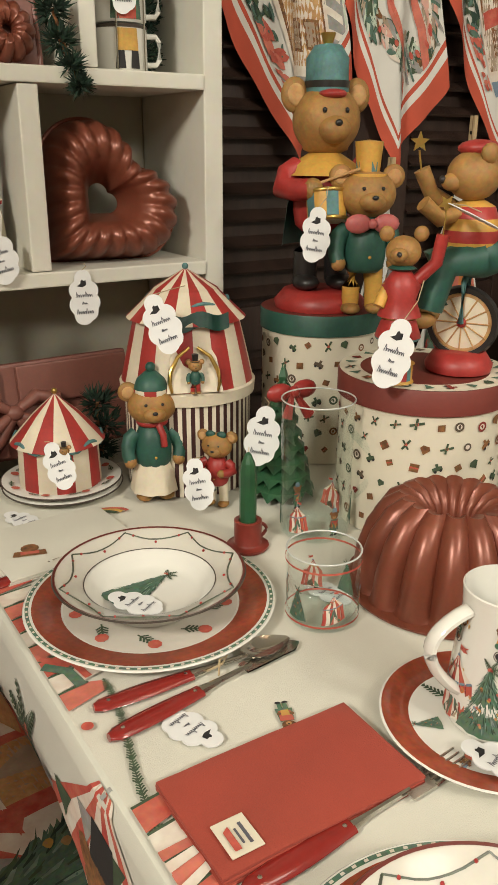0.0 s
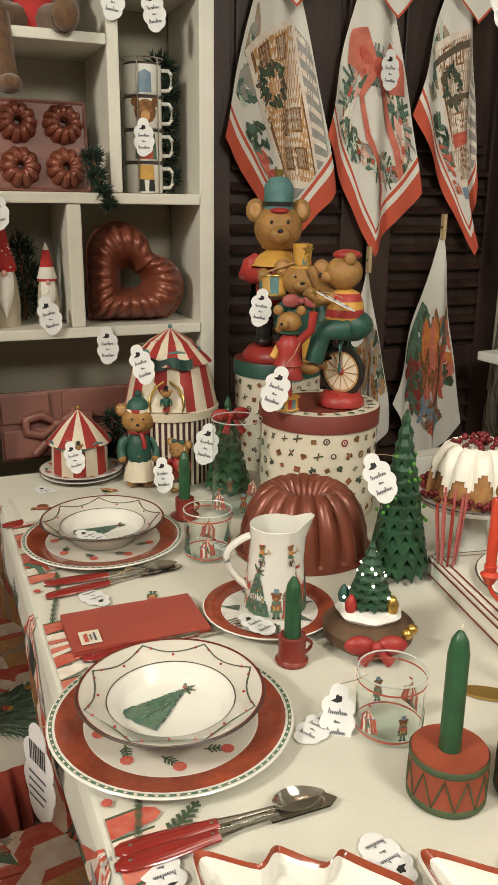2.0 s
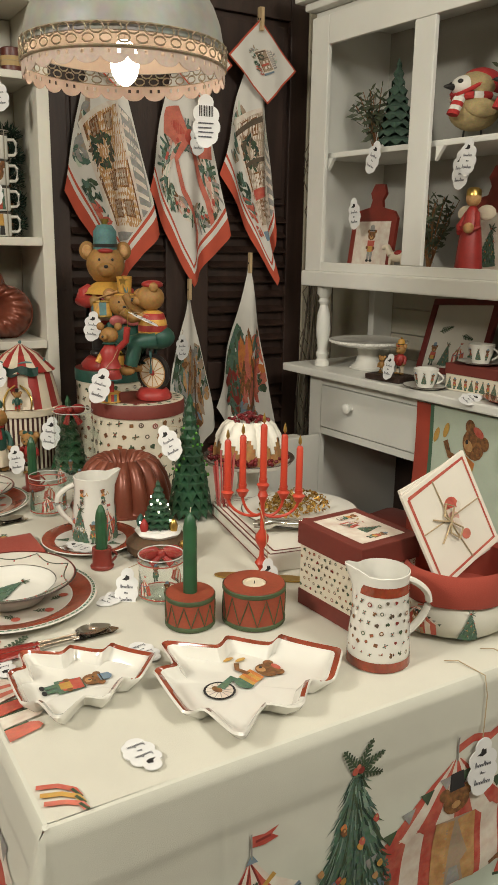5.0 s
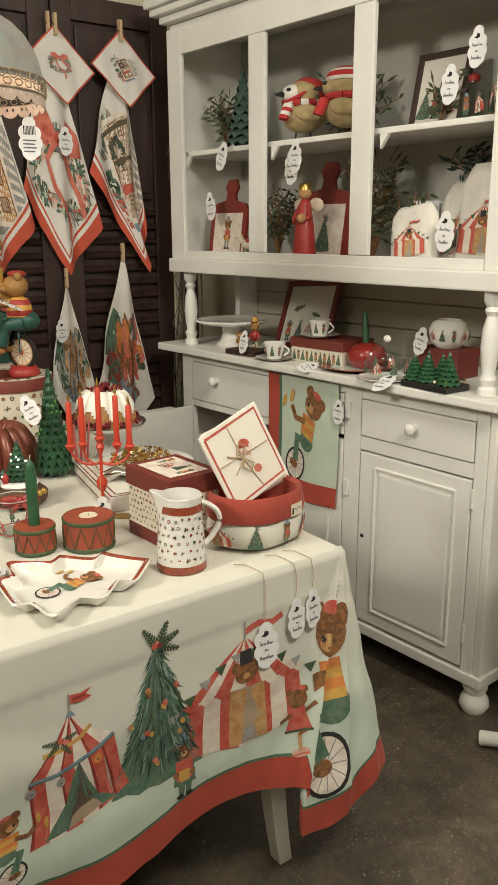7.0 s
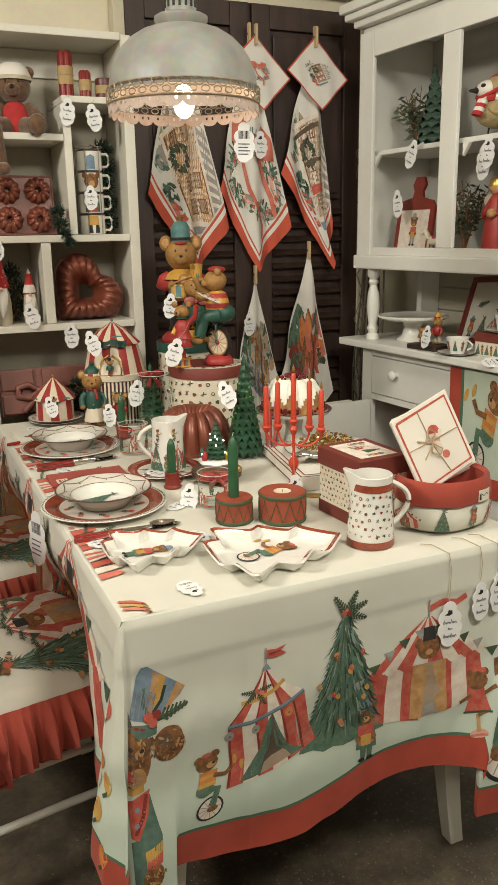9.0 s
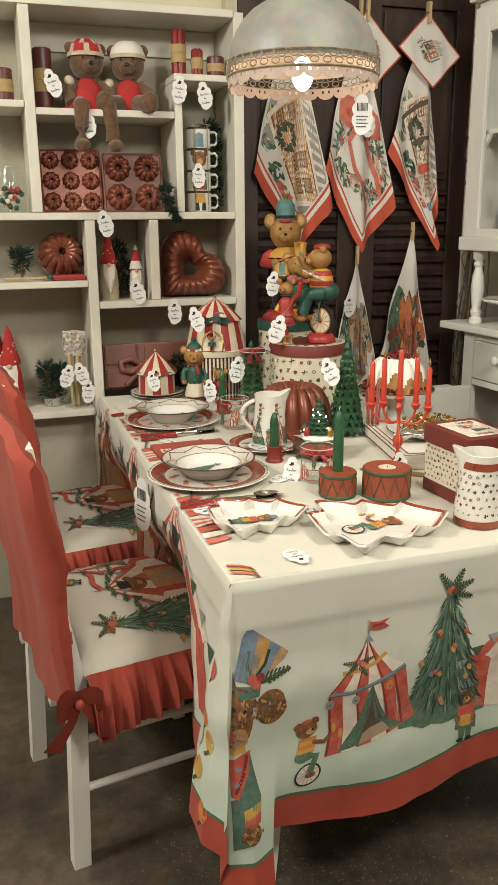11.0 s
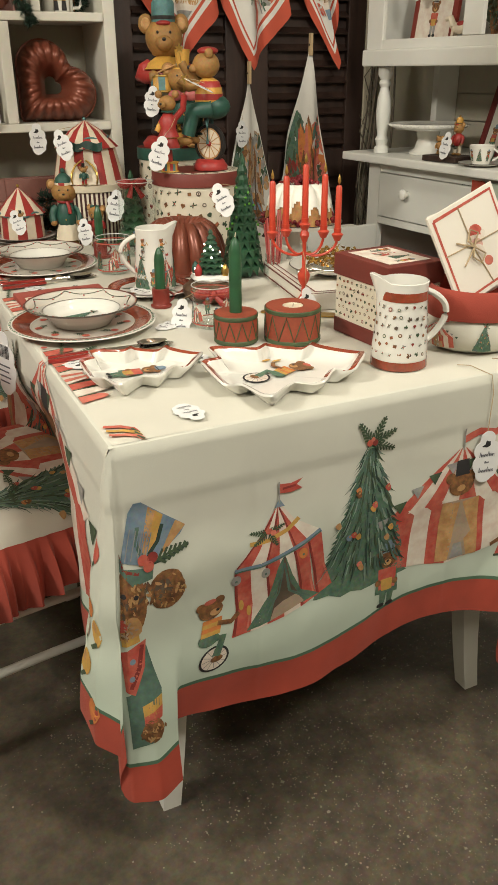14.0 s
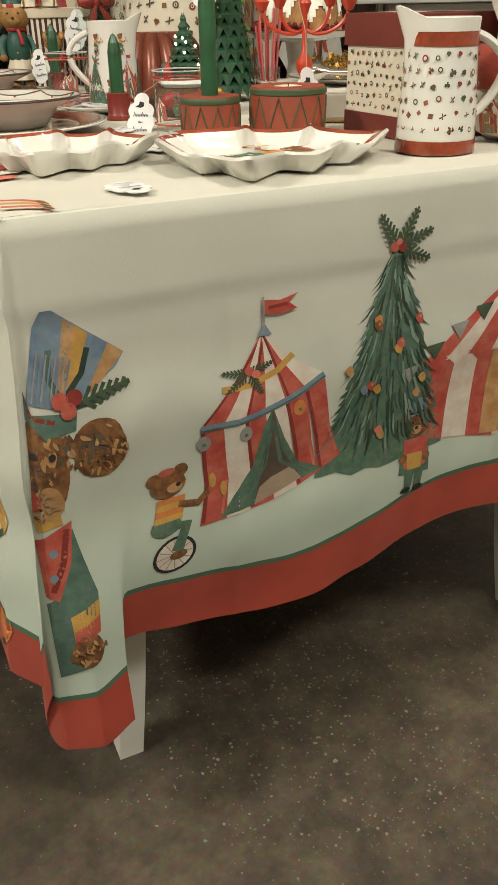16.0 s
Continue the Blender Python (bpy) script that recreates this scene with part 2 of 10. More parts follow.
def decal(name, layers, fn, parent, step=0.0006, cell=0.05, lift=0.001, label="", span=0.0011):
    """Flat printed shapes, (material, outline) from the lowest to the topmost, laid on a surface fn(x, y, lift)."""
    mats, bm = [], B()
    step = min(step, span / max(1, len(layers)))
    for k, (material, pts) in enumerate(layers):
        if material not in mats:
            mats.append(material)
        sub = B()
        f = sub.faces.new([sub.verts.new((x, y, 0)) for x, y in pts])
        bmesh.ops.triangulate(sub, faces=[f])
        for _ in range(6):
            es = [e for e in sub.edges if e.calc_length() > cell]
            if not es:
                break
            bmesh.ops.subdivide_edges(sub, edges=es, cuts=1)
            bmesh.ops.triangulate(sub, faces=sub.faces[:])
        vm = {}
        for v in sub.verts:
            vm[v] = bm.verts.new(fn(v.co.x, v.co.y, lift + step * k))
        for g in sub.faces:
            try:
                bm.faces.new([vm[v] for v in g.verts]).material_index = mats.index(material)
            except ValueError:
                pass
        sub.free()
    me = bpy.data.meshes.new(name)
    bm.to_mesh(me)
    bm.free()
    for m in mats:
        me.materials.append(m)
    ob = new(name, me)
    ob.parent = parent
    return tagged(ob, label)


# ---- printed motifs, in units of their own height, standing on (0, 0) ----
def place(layers, x, y, s, turn=0.0, flip=1):
    c, d = math.cos(radians(turn)), math.sin(radians(turn))
    return [(m, [(x + s * (c * flip * u - d * v), y + s * (d * flip * u + c * v)) for u, v in pts]) for m, pts in layers]


def disc(x, y, rx, ry=None, n=14, wob=0.0):
    ry = rx if ry is None else ry
    return [(x + rx * (1 + wob * math.sin(5 * i)) * math.cos(2 * math.pi * i / n), y + ry * (1 + wob * math.cos(7 * i)) * math.sin(2 * math.pi * i / n)) for i in range(n)]


def strip(pts, w):
    """A band of width w along points."""
    a, b = [], []
    for i, (x, y) in enumerate(pts):
        x0, y0 = pts[max(0, i - 1)]
        x1, y1 = pts[min(len(pts) - 1, i + 1)]
        l = math.hypot(x1 - x0, y1 - y0) or 1
        nx, ny = -(y1 - y0) / l * w / 2, (x1 - x0) / l * w / 2
        a.append((x + nx, y + ny))
        b.append((x - nx, y - ny))
    return a + b[::-1]


def dabs(seed, regions):
    """Small brush strokes scattered over tilted ovals: (x, y, half width, half height, turn, colours, count, size)."""
    rnd, out = random.Random(seed), []
    for x, y, rx, ry, turn, cols, n, sz in regions:
        c, s = math.cos(math.radians(turn)), math.sin(math.radians(turn))
        for _ in range(n):
            r, a = math.sqrt(rnd.random()), 6.283 * rnd.random()
            px, py = rx * r * math.cos(a), ry * r * math.sin(a)
            w = sz * rnd.uniform(0.6, 1.3)
            out += place([(rnd.choice(cols), disc(0, 0, w, w * 0.45, 7, 0.3))], x + px * c - py * s, y + px * s + py * c, 1.0, turn + rnd.gauss(0, 30))
    return out


def sprig(x, y, length, turn, m=None):
    out = [(m or P_LEAF, strip([(x, y), (x + length * math.cos(radians(turn)), y + length * math.sin(radians(turn)))], length * 0.06))]
    for k in range(1, 7):
        t = length * k / 7
        for s in (-50, 50):
            a = radians(turn)
            px, py = x + t * math.cos(a), y + t * math.sin(a)
            b = radians(turn + s)
            l = length * 0.26 * (1.1 - k / 9)
            out.append((m or P_LEAF, strip([(px, py), (px + l * math.cos(b), py + l * math.sin(b))], length * 0.07)))
    return out


def m_tent(door=True, garland=P_BLUE):
    out, n = [], 6
    eave = lambda t: (-0.29 + 0.53 * t, 0.475 + 0.135 * t - 0.045 * math.sin(math.pi * t))
    base = lambda t: (-0.31 + 0.64 * t, 0.0 + 0.17 * t ** 1.6 - 0.02 * math.sin(math.pi * t))
    for i in range(n):
        c = P_RED if i % 2 == 0 else P_WHITE
        if i == n - 1:
            c = P_RED
        a, b = i / n, (i + 1) / n
        (x0, y0), (x1, y1), (x2, y2), (x3, y3) = base(a), base(b), eave(b), eave(a)
        out.append((c, [(x0, y0), (x1, y1), (x1 * 0.84, 0.6 * y1 + 0.4 * y2), (x2, y2), (x3, y3), (x0 * 0.90, 0.6 * y0 + 0.4 * y3)]))
        if c is P_RED:
            out.append((P_RED2, strip([(x0 + 0.012, y0 + 0.01), (x0 * 0.91 + 0.01, 0.6 * y0 + 0.4 * y3), (x3 + 0.008, y3 - 0.02)], 0.016)))
            out.append((P_CORAL, strip([(x1 - 0.018, y1 + 0.03), (x1 * 0.86 - 0.016, 0.6 * y1 + 0.4 * y2)], 0.012)))
    if door:
        out += [(P_GREEN, [(-0.23, 0.01), (-0.07, 0.03), (-0.02, 0.20), (0.01, 0.50), (-0.03, 0.42), (-0.08, 0.22)]), (P_GREEN, [(0.13, 0.10), (0.24, 0.13), (0.12, 0.20), (0.06, 0.34), (0.01, 0.50), (0.04, 0.28)]), (P_DOOR, [(-0.08, 0.03), (0.14, 0.11), (0.05, 0.28), (0.01, 0.50), (-0.03, 0.22)]), (P_SAND, [(-0.08, 0.03), (0.14, 0.11), (0.09, 0.185), (0.0, 0.15), (-0.05, 0.11)])]
        for x0, x1 in ((-0.18, -0.04), (-0.12, -0.02), (0.18, 0.05), (0.15, 0.04)):
            out.append((P_FIR, strip([(x0, 0.03 if x0 < 0 else 0.13), (x1, 0.22), (0.008, 0.44)], 0.009)))
    for i in range(n):
        c = P_WHITE if i % 2 else P_RED
        (x0, y0), (x1, y1) = eave(i / n), eave((i + 1) / n)
        mx, my = (x0 * 0.35 - 0.012, 0.70 + 0.03 * i / n), (x1 * 0.35 - 0.012, 0.70 + 0.03 * (i + 1) / n)
        out.append((c, [(x0, y0), (x1, y1), my, (-0.012, 0.85), (-0.028, 0.85), mx]))
        if c is P_RED:
            out.append((P_RED2, strip([(x0 + 0.012, y0 + 0.015), (mx[0] + 0.006, mx[1]), (-0.02, 0.83)], 0.010)))
    sag = [eave(i / 10) for i in range(11)]
    out.append((garland, strip([(x, y - 0.004) for x, y in sag], 0.032)))
    out.append((P_FIR, strip([(x, y - 0.014) for x, y in sag], 0.010)))
    out.append((P_YELL, strip([(-0.20, 0.63), (-0.08, 0.63), (0.03, 0.67), (0.10, 0.73)], 0.028)))
    for t, c in ((0.02, P_GREY), (0.34, P_GREY), (0.78, P_ORANGE)):
        x, y = eave(t)
        out += [(c, disc(x, y - 0.075, 0.028, 0.038)), (P_FIR, strip([(x, y - 0.075), (x + 0.002, y - 0.09)], 0.014))]
    for a in (170, 215, 20, 300):
        out += sprig(-0.09, 0.68, 0.11, a)
    out += [(P_RED, disc(-0.085, 0.69, 0.020)), (P_CORAL, disc(-0.06, 0.675, 0.018))]
    out += [(P_BLUE, [(-0.05, 0.835), (0.012, 0.835), (-0.02, 0.89)]), (P_RED, [(-0.018, 0.925), (0.05, 0.915), (0.12, 0.93), (0.085, 0.96), (0.125, 0.995), (0.05, 0.975), (-0.018, 0.985)]), (P_RED2, strip([(0.0, 0.95), (0.08, 0.955)], 0.015)), (P_GREY, strip([(-0.02, 0.86), (-0.02, 1.0)], 0.008))]
    return out


def m_bigtent():
    out = []
    for i in range(7):
        c = P_RED if i % 2 == 0 else P_WHITE
        w0, w1 = -0.5 + i / 7, -0.5 + (i + 1) / 7
        out.append((c, [(w0 * 1.05, 0.02 * abs(i - 3)), (w1 * 1.05, 0.02 * abs(i - 2)), (w1, 0.5), (w0, 0.5)]))
    for i in range(8):
        c = P_WHITE if i % 2 else P_RED
        w0, w1 = -0.56 + 1.12 * i / 8, -0.56 + 1.12 * (i + 1) / 8
        out.append((c, [(w0, 0.48), (w1, 0.48), (w1 * 0.06, 0.86), (w0 * 0.06, 0.86)]))
        out.append((c, [(w0, 0.5), (w1, 0.5), ((w0 + w1) / 2, 0.44)]))
    out += [(P_SAND, [(-0.15, 0.02), (0.18, 0.03), (0.16, 0.48), (-0.13, 0.48)]), (P_TAN, [(-0.15, 0.02), (-0.06, 0.02), (-0.03, 0.16), (-0.08, 0.22), (0.01, 0.46), (-0.13, 0.48)]), (P_TAN, [(0.18, 0.03), (0.10, 0.03), (0.07, 0.16), (0.12, 0.22), (0.03, 0.46), (0.16, 0.48)]), (P_GREY, [(-0.04, 0.03), (0.08, 0.03), (0.05, 0.14), (-0.01, 0.14)])]
    for k in range(10):
        u = k / 9
        x, y = -0.62 + 1.22 * u, 0.76 - 0.30 * abs(2 * u - 1) ** 1.4 + 0.02
        out.append((P_LEAF if k % 2 else P_GREY, [(x - 0.05, y), (x + 0.05, y + 0.01), (x, y - 0.075)]))
    out += [(P_BROWN, disc(0.0, 0.60, 0.10, 0.085)), (P_BROWN, disc(-0.09, 0.66, 0.04)), (P_BROWN, disc(0.09, 0.66, 0.04)), (DARK, [(-0.06, 0.67), (0.06, 0.67), (0.05, 0.78), (-0.05, 0.78)])]
    out += [(P_TAN, disc(0, 0.575, 0.035, 0.025)), (P_RED, strip([(0.0, 0.92), (0.12, 0.96), (0.25, 0.93), (0.34, 0.97)], 0.05)), (P_GREY, strip([(0.0, 0.85), (0.0, 1.0)], 0.012))]
    return out


def m_tree(bare=False):
    out, rnd = [], random.Random(5)
    edge, other = [], []
    for k in range(26):
        t = k / 25
        w = 0.006 + 0.285 * t ** 0.9
        y = 0.86 - 0.80 * t - (0.05 * math.sin(math.pi * t) * 0.3)
        lean = 0.02 * (1 - t)
        edge += [(lean - w * 0.93, y + 0.008), (lean - w - 0.012 - 0.012 * rnd.random(), y - 0.022)]
        other += [(lean + w * 0.93, y + 0.008), (lean + w + 0.012 + 0.012 * rnd.random(), y - 0.022)]
    for k in range(9):
        other.append((0.28 - 0.07 * k, 0.05 - 0.035 * math.sin(math.pi * k / 8) - 0.02 * rnd.random()))
    out.append((P_GREEN, edge + other[::-1]))
    n = 70 if bare else 230
    for k in range(n):
        t = 0.06 + 0.90 * (k + rnd.random()) / n
        q = (rnd.random() - 0.5) * 2
        x = 0.02 * (1 - t) + q * 0.25 * t ** 0.9
        y = 0.86 - 0.78 * t + 0.05
        l = 0.07 + 0.09 * rnd.random()
        out.append(((P_FIR, P_FIRDARK, MATS["print_fir_light"], P_FIR, P_LEAF)[k % 5], [(x - 0.003, y), (x + 0.003, y), (x + q * 0.035 + 0.006, y - l * 0.5), (x + q * 0.075, y - l * 0.8), (x + q * 0.03 - 0.006, y - l * 0.5)]))
    for x, y, c in () if bare else ((-0.05, 0.62, P_ORANGE), (0.13, 0.60, P_RED), (0.04, 0.50, P_YELL), (-0.07, 0.37, P_RED), (0.16, 0.36, P_YELL), (-0.02, 0.17, P_CORAL), (0.14, 0.30, P_TAN), (-0.17, 0.45, P_TAN), (-0.05, 0.60, P_BROWN), (-0.04, 0.35, P_YELL), (-0.01, 0.15, P_TAN), (0.05, 0.52, P_RED), (-0.10, 0.36, P_BLUE)):
        out += [(c, disc(x, y, 0.017, 0.021, 9, 0.25)), (P_TAN, disc(x + 0.004, y + 0.006, 0.006))]
    for a in (20, 62, -22, 125):
        out += sprig(0.02, 0.87, 0.15, a)
    out += [(P_RED, disc(0.0, 0.875, 0.018)), (P_RED2, disc(0.032, 0.872, 0.017)), (P_CORAL, disc(0.018, 0.892, 0.012))]
    return out


def m_bear(coat=P_RED, trousers=P_GREEN, hat=P_BLUE, cape=True):
    out = []
    if cape:
        out.append((P_GREEN, [(-0.17, 0.22), (0.17, 0.2), (0.14, 0.58), (-0.13, 0.58)]))
    out += [(trousers, [(-0.09, 0.06), (-0.01, 0.06), (0.0, 0.32), (-0.11, 0.32)]), (trousers, [(0.02, 0.06), (0.10, 0.06), (0.11, 0.32), (0.0, 0.32)]), (DARK, disc(-0.07, 0.035, 0.06, 0.035)), (DARK, disc(0.07, 0.035, 0.06, 0.035))]
    out += [(coat, [(-0.12, 0.28), (0.12, 0.28), (0.14, 0.56), (-0.13, 0.57)]), (P_YELL, [(-0.08, 0.26), (0.07, 0.26), (0.08, 0.42), (-0.09, 0.42)]), (P_BROWN, disc(-0.13, 0.38, 0.045)), (P_BROWN, disc(0.12, 0.36, 0.045))]
    out += [(P_BROWN, disc(-0.12, 0.80, 0.055)), (P_BROWN, disc(0.12, 0.80, 0.055)), (P_BROWN, disc(0, 0.70, 0.14, 0.13)), (P_TAN, disc(0.0, 0.65, 0.06, 0.045)), (DARK, disc(0.0, 0.67, 0.02)), (DARK, disc(-0.05, 0.73, 0.013)), (DARK, disc(0.05, 0.73, 0.013))]
    out += [(hat, [(-0.09, 0.80), (0.09, 0.80), (0.08, 0.95), (0.0, 0.985), (-0.08, 0.95)]), (DARK, strip([(-0.09, 0.83), (0.09, 0.83)], 0.02))]
    return out


def m_rider():
    out = [(DARK, disc(0, 0.17, 0.17, 0.17, 20)), (P_WHITE, disc(0, 0.17, 0.145, 0.145, 20))]
    for k in range(6):
        a = math.pi * k / 6
        out.append((P_GREY, strip([(-0.14 * math.cos(a), 0.17 - 0.14 * math.sin(a)), (0.14 * math.cos(a), 0.17 + 0.14 * math.sin(a))], 0.008)))
    out += [(P_BROWN, disc(0.03, 0.16, 0.07, 0.045)), (P_GREEN, strip([(-0.10, 0.45), (0.10, 0.42), (0.02, 0.2)], 0.10)), (P_GREEN, disc(-0.06, 0.46, 0.12, 0.09))]
    for k in range(4):
        out.append((P_ORANGE if k % 2 else P_YELL, [(-0.15 + 0.01 * k, 0.50 + 0.05 * k), (0.07 + 0.01 * k, 0.49 + 0.05 * k), (0.08 + 0.01 * k, 0.54 + 0.05 * k), (-0.14 + 0.01 * k, 0.55 + 0.05 * k)]))
    out += [(P_BROWN, strip([(0.05, 0.62), (0.2, 0.58), (0.30, 0.66)], 0.06)), (P_YELL, disc(0.33, 0.74, 0.03, 0.07)), (P_YELL, disc(0.42, 0.64, 0.03, 0.07))]
    out += [(P_BROWN, disc(-0.13, 0.90, 0.06)), (P_BROWN, disc(0.08, 0.93, 0.06)), (P_BROWN, disc(-0.02, 0.82, 0.14, 0.12)), (P_TAN, disc(0.03, 0.78, 0.06, 0.045)), (DARK, disc(0.06, 0.80, 0.02)), (P_RED, disc(-0.03, 0.945, 0.07, 0.035))]
    return out


def m_girl():
    return [(P_PINK, disc(0, 0.06, 0.13, 0.06)), (P_CORAL, strip([(-0.12, 0.04), (0.12, 0.04)], 0.03)), (P_TAN, strip([(0, 0.08), (0.0, 0.32)], 0.05)), (P_BROWN, strip([(0, 0.3), (0.16, 0.36)], 0.05)), (P_RED, [(-0.18, 0.36), (0.18, 0.34), (0.09, 0.62), (-0.09, 0.62)]), (P_LEAF, strip([(-0.19, 0.36), (0.19, 0.34)], 0.03)), (P_BROWN, strip([(0.08, 0.58), (0.26, 0.68)], 0.055)), (P_BROWN, strip([(-0.08, 0.58), (-0.26, 0.52)], 0.055)), (P_BROWN, disc(0, 0.77, 0.14, 0.12)), (P_BROWN, disc(-0.1, 0.88, 0.05)), (P_BROWN, disc(0.11, 0.88, 0.05)), (P_RED, disc(0.08, 0.9, 0.05, 0.03))]


mat("print_fir_light", (0.20, 0.28, 0.22), 0.85, var=0.25, scale=60)


# ---- the room ----
bm = box(B(), -2.6, 2.4, -3.6, 2.2, -0.05, 0.0)
bmesh.ops.subdivide_edges(bm, edges=bm.edges[:], cuts=3, use_grid_fill=True)
part("floor", bm, CONCRETE, label="dark worn concrete floor with pale specks", kind="structure", category="floor")
part("ceiling", box(B(), -2.6, 2.4, -3.6, 2.2, 2.70, 2.78), CEIL, label="plain off-white ceiling", kind="structure", category="ceiling")
part("wall_north", box(B(), -2.6, 2.4, 1.90, 2.0, 0, 2.70), WALL, label="cream plaster wall behind the shelves and dark door", kind="structure", category="wall")
part("wall_east", box(B(), 2.06, 2.16, -3.6, 1.898, 0, 2.70), GREY_WALL, label="grey plaster wall behind the white dresser", kind="structure", category="wall")
part("wall_west", box(B(), -2.6, -2.5, -3.5, 1.898, 0, 2.70), WALL, label="plain cream plaster wall", kind="structure", category="wall")
part("wall_south", box(B(), -2.498, 2.058, -3.6, -3.5, 0, 2.70), WALL, label="plain cream plaster wall", kind="structure", category="wall")

# scuffs and dusty blotches at a finer scale
nt = CONCRETE.node_tree
bs = nt.nodes["Principled BSDF"]
blot = nt.nodes.new("ShaderNodeTexNoise")
blot.inputs["Scale"].default_value, blot.inputs["Detail"].default_value, blot.inputs["Roughness"].default_value = 16, 8, 0.72
tcf = nt.nodes.new("ShaderNodeTexCoord")
nt.links.new(tcf.outputs["Object"], blot.inputs["Vector"])
rmp = nt.nodes.new("ShaderNodeValToRGB")
rmp.color_ramp.elements[0].position, rmp.color_ramp.elements[1].position = 0.40, 0.66
rmp.color_ramp.elements[0].color, rmp.color_ramp.elements[1].color = (0.74, 0.74, 0.74, 1), (1.5, 1.45, 1.36, 1)
nt.links.new(blot.outputs["Fac"], rmp.inputs["Fac"])
mulf = nt.nodes.new("ShaderNodeMix")
mulf.data_type, mulf.blend_type = "RGBA", "MULTIPLY"
mulf.inputs["Factor"].default_value = 1.0
nt.links.new(bs.inputs["Base Color"].links[0].from_socket, mulf.inputs["A"])
nt.links.new(rmp.outputs["Color"], mulf.inputs["B"])
nt.links.new(mulf.outputs["Result"], bs.inputs["Base Color"])

# pale specks of aggregate in the floor
rnd = random.Random(3)
bm = B()
for k in range(52000):
    x, y = rnd.uniform(-0.7, 1.7), rnd.uniform(-0.75, 1.2)
    if noise.noise((x * 1.6, y * 1.6, 3)) + 0.5 * noise.noise((x * 7, y * 7, 8)) + rnd.random() * 0.8 + 0.6 * min(1, max(-0.6, x - 0.30)) < 0.50:
        continue
    r = 0.0005 + 0.0016 * rnd.random() ** 2.5 + (0.0018 if rnd.random() < 0.015 else 0)
    a0 = rnd.random() * 6
    bm.faces.new([bm.verts.new((x + r * rnd.uniform(0.4, 1.6) * math.cos(a0 + a), y + r * rnd.uniform(0.4, 1.6) * math.sin(a0 + a), 0.0006)) for a in (0, 1.25, 2.5, 3.75, 5)])
part("floor_specks", bm, mat("pale_aggregate", (0.26, 0.225, 0.17), 0.6, var=0.4), label="pale stone specks in the worn concrete", kind="stuff", category="floor specks")

# ---- dark panelled door ----
door = thing("door_1", "dark brown panelled wooden double door with slatted shutters", "door", (0, 0, 0), kind="structure")
bm = B()
box(bm, 0.60, 1.58, 1.868, 1.898, 0, 2.24, 0.004)
part("backing", bm, DARKWOOD, door)
for x0, x1 in ((0.60, 1.085), (1.10, 1.58)):
    bm = B()
    for a, b in ((x0, x0 + 0.075), (x1 - 0.075, x1)):
        box(bm, a, b, 1.846, 1.867, 0.0, 2.235, 0.003)
    for a, b in ((0.0, 0.16), (0.86, 0.96), (2.15, 2.235)):
        box(bm, x0 + 0.076, x1 - 0.076, 1.848, 1.867, a, b, 0.003)
    part("leaf_frame", bm, DARKWOOD, door)
    bm = B()
    box(bm, x0 + 0.092, x1 - 0.092, 1.856, 1.867, 1.55, 2.13, 0.004)
    part("raised_panel", bm, DARKWOOD, door)
    for k in range(26):
        z = 0.18 + k * 0.054
        if 0.84 < z < 0.97 or z > 1.52:
            continue
        bm = box(B(), x0 + 0.078, x1 - 0.078, -0.018, 0.018, -0.003, 0.003, m=pose(0, 1.857, z, 34))
        part("slat", bm, DARKWOOD, door)
    bm = tube(B(), [((x0 + 0.09), 1.851, 1.53), (x1 - 0.09, 1.851, 1.53)], 0.004)
    part("bead", bm, DARKWOOD, door)
bm = B()
box(bm, 0.557, 0.598, 1.84, 1.899, 0, 2.29, 0.003)
box(bm, 1.582, 1.615, 1.84, 1.899, 0, 2.29, 0.003)
box(bm, 0.557, 1.615, 1.838, 1.899, 2.291, 2.34, 0.003)
part("door_casing", bm, mat("door_casing_paint", (0.50, 0.45, 0.34), 0.6, var=0.12), door)

# ---- white open shelving ----
shelf = thing("wall_shelf", "cream painted open wooden shelving with uneven compartments", "shelf unit")
Y0, Y1 = 1.64, 1.88
for nm, c in (("upright", (0.520, 0.556, 0, 2.04)), ("upright", (-0.18, -0.146, 1.398, 2.02)), ("upright", (0.310, 0.337, 1.398, 1.82)), ("upright", (0.208, 0.240, 1.099, 1.372)), ("upright", (-0.012, 0.022, 0.0, 1.372)), ("upright", (-0.95, -0.915, 0, 2.02))):
    part(nm, box(B(), c[0], c[1], Y0, Y1, c[2], c[3], 0.003), CREAM_PAINT, shelf)
for c in ((-0.95, 0.519, 2.021, 2.045), (-0.145, 0.309, 1.700, 1.722), (0.310, 0.519, 1.821, 1.842), (-0.914, 0.519, 1.373, 1.397), (0.023, 0.519, 1.074, 1.098), (-0.914, -0.013, 1.150, 1.172), (-0.914, -0.013, 0.698, 0.722), (-0.914, -0.181, 1.72, 1.742)):
    part("board", box(B(), c[0], c[1], Y0 - 0.004, Y1, c[2], c[3], 0.003), CREAM_PAINT, shelf)
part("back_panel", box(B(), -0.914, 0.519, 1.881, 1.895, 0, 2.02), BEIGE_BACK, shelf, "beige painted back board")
part("rail", box(B(), -0.145, 0.519, 1.868, 1.88, 1.93, 2.02, 0.003), CREAM_PAINT, shelf)
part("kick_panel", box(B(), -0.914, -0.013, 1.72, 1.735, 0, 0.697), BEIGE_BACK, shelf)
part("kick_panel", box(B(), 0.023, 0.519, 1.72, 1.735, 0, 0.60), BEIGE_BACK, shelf)

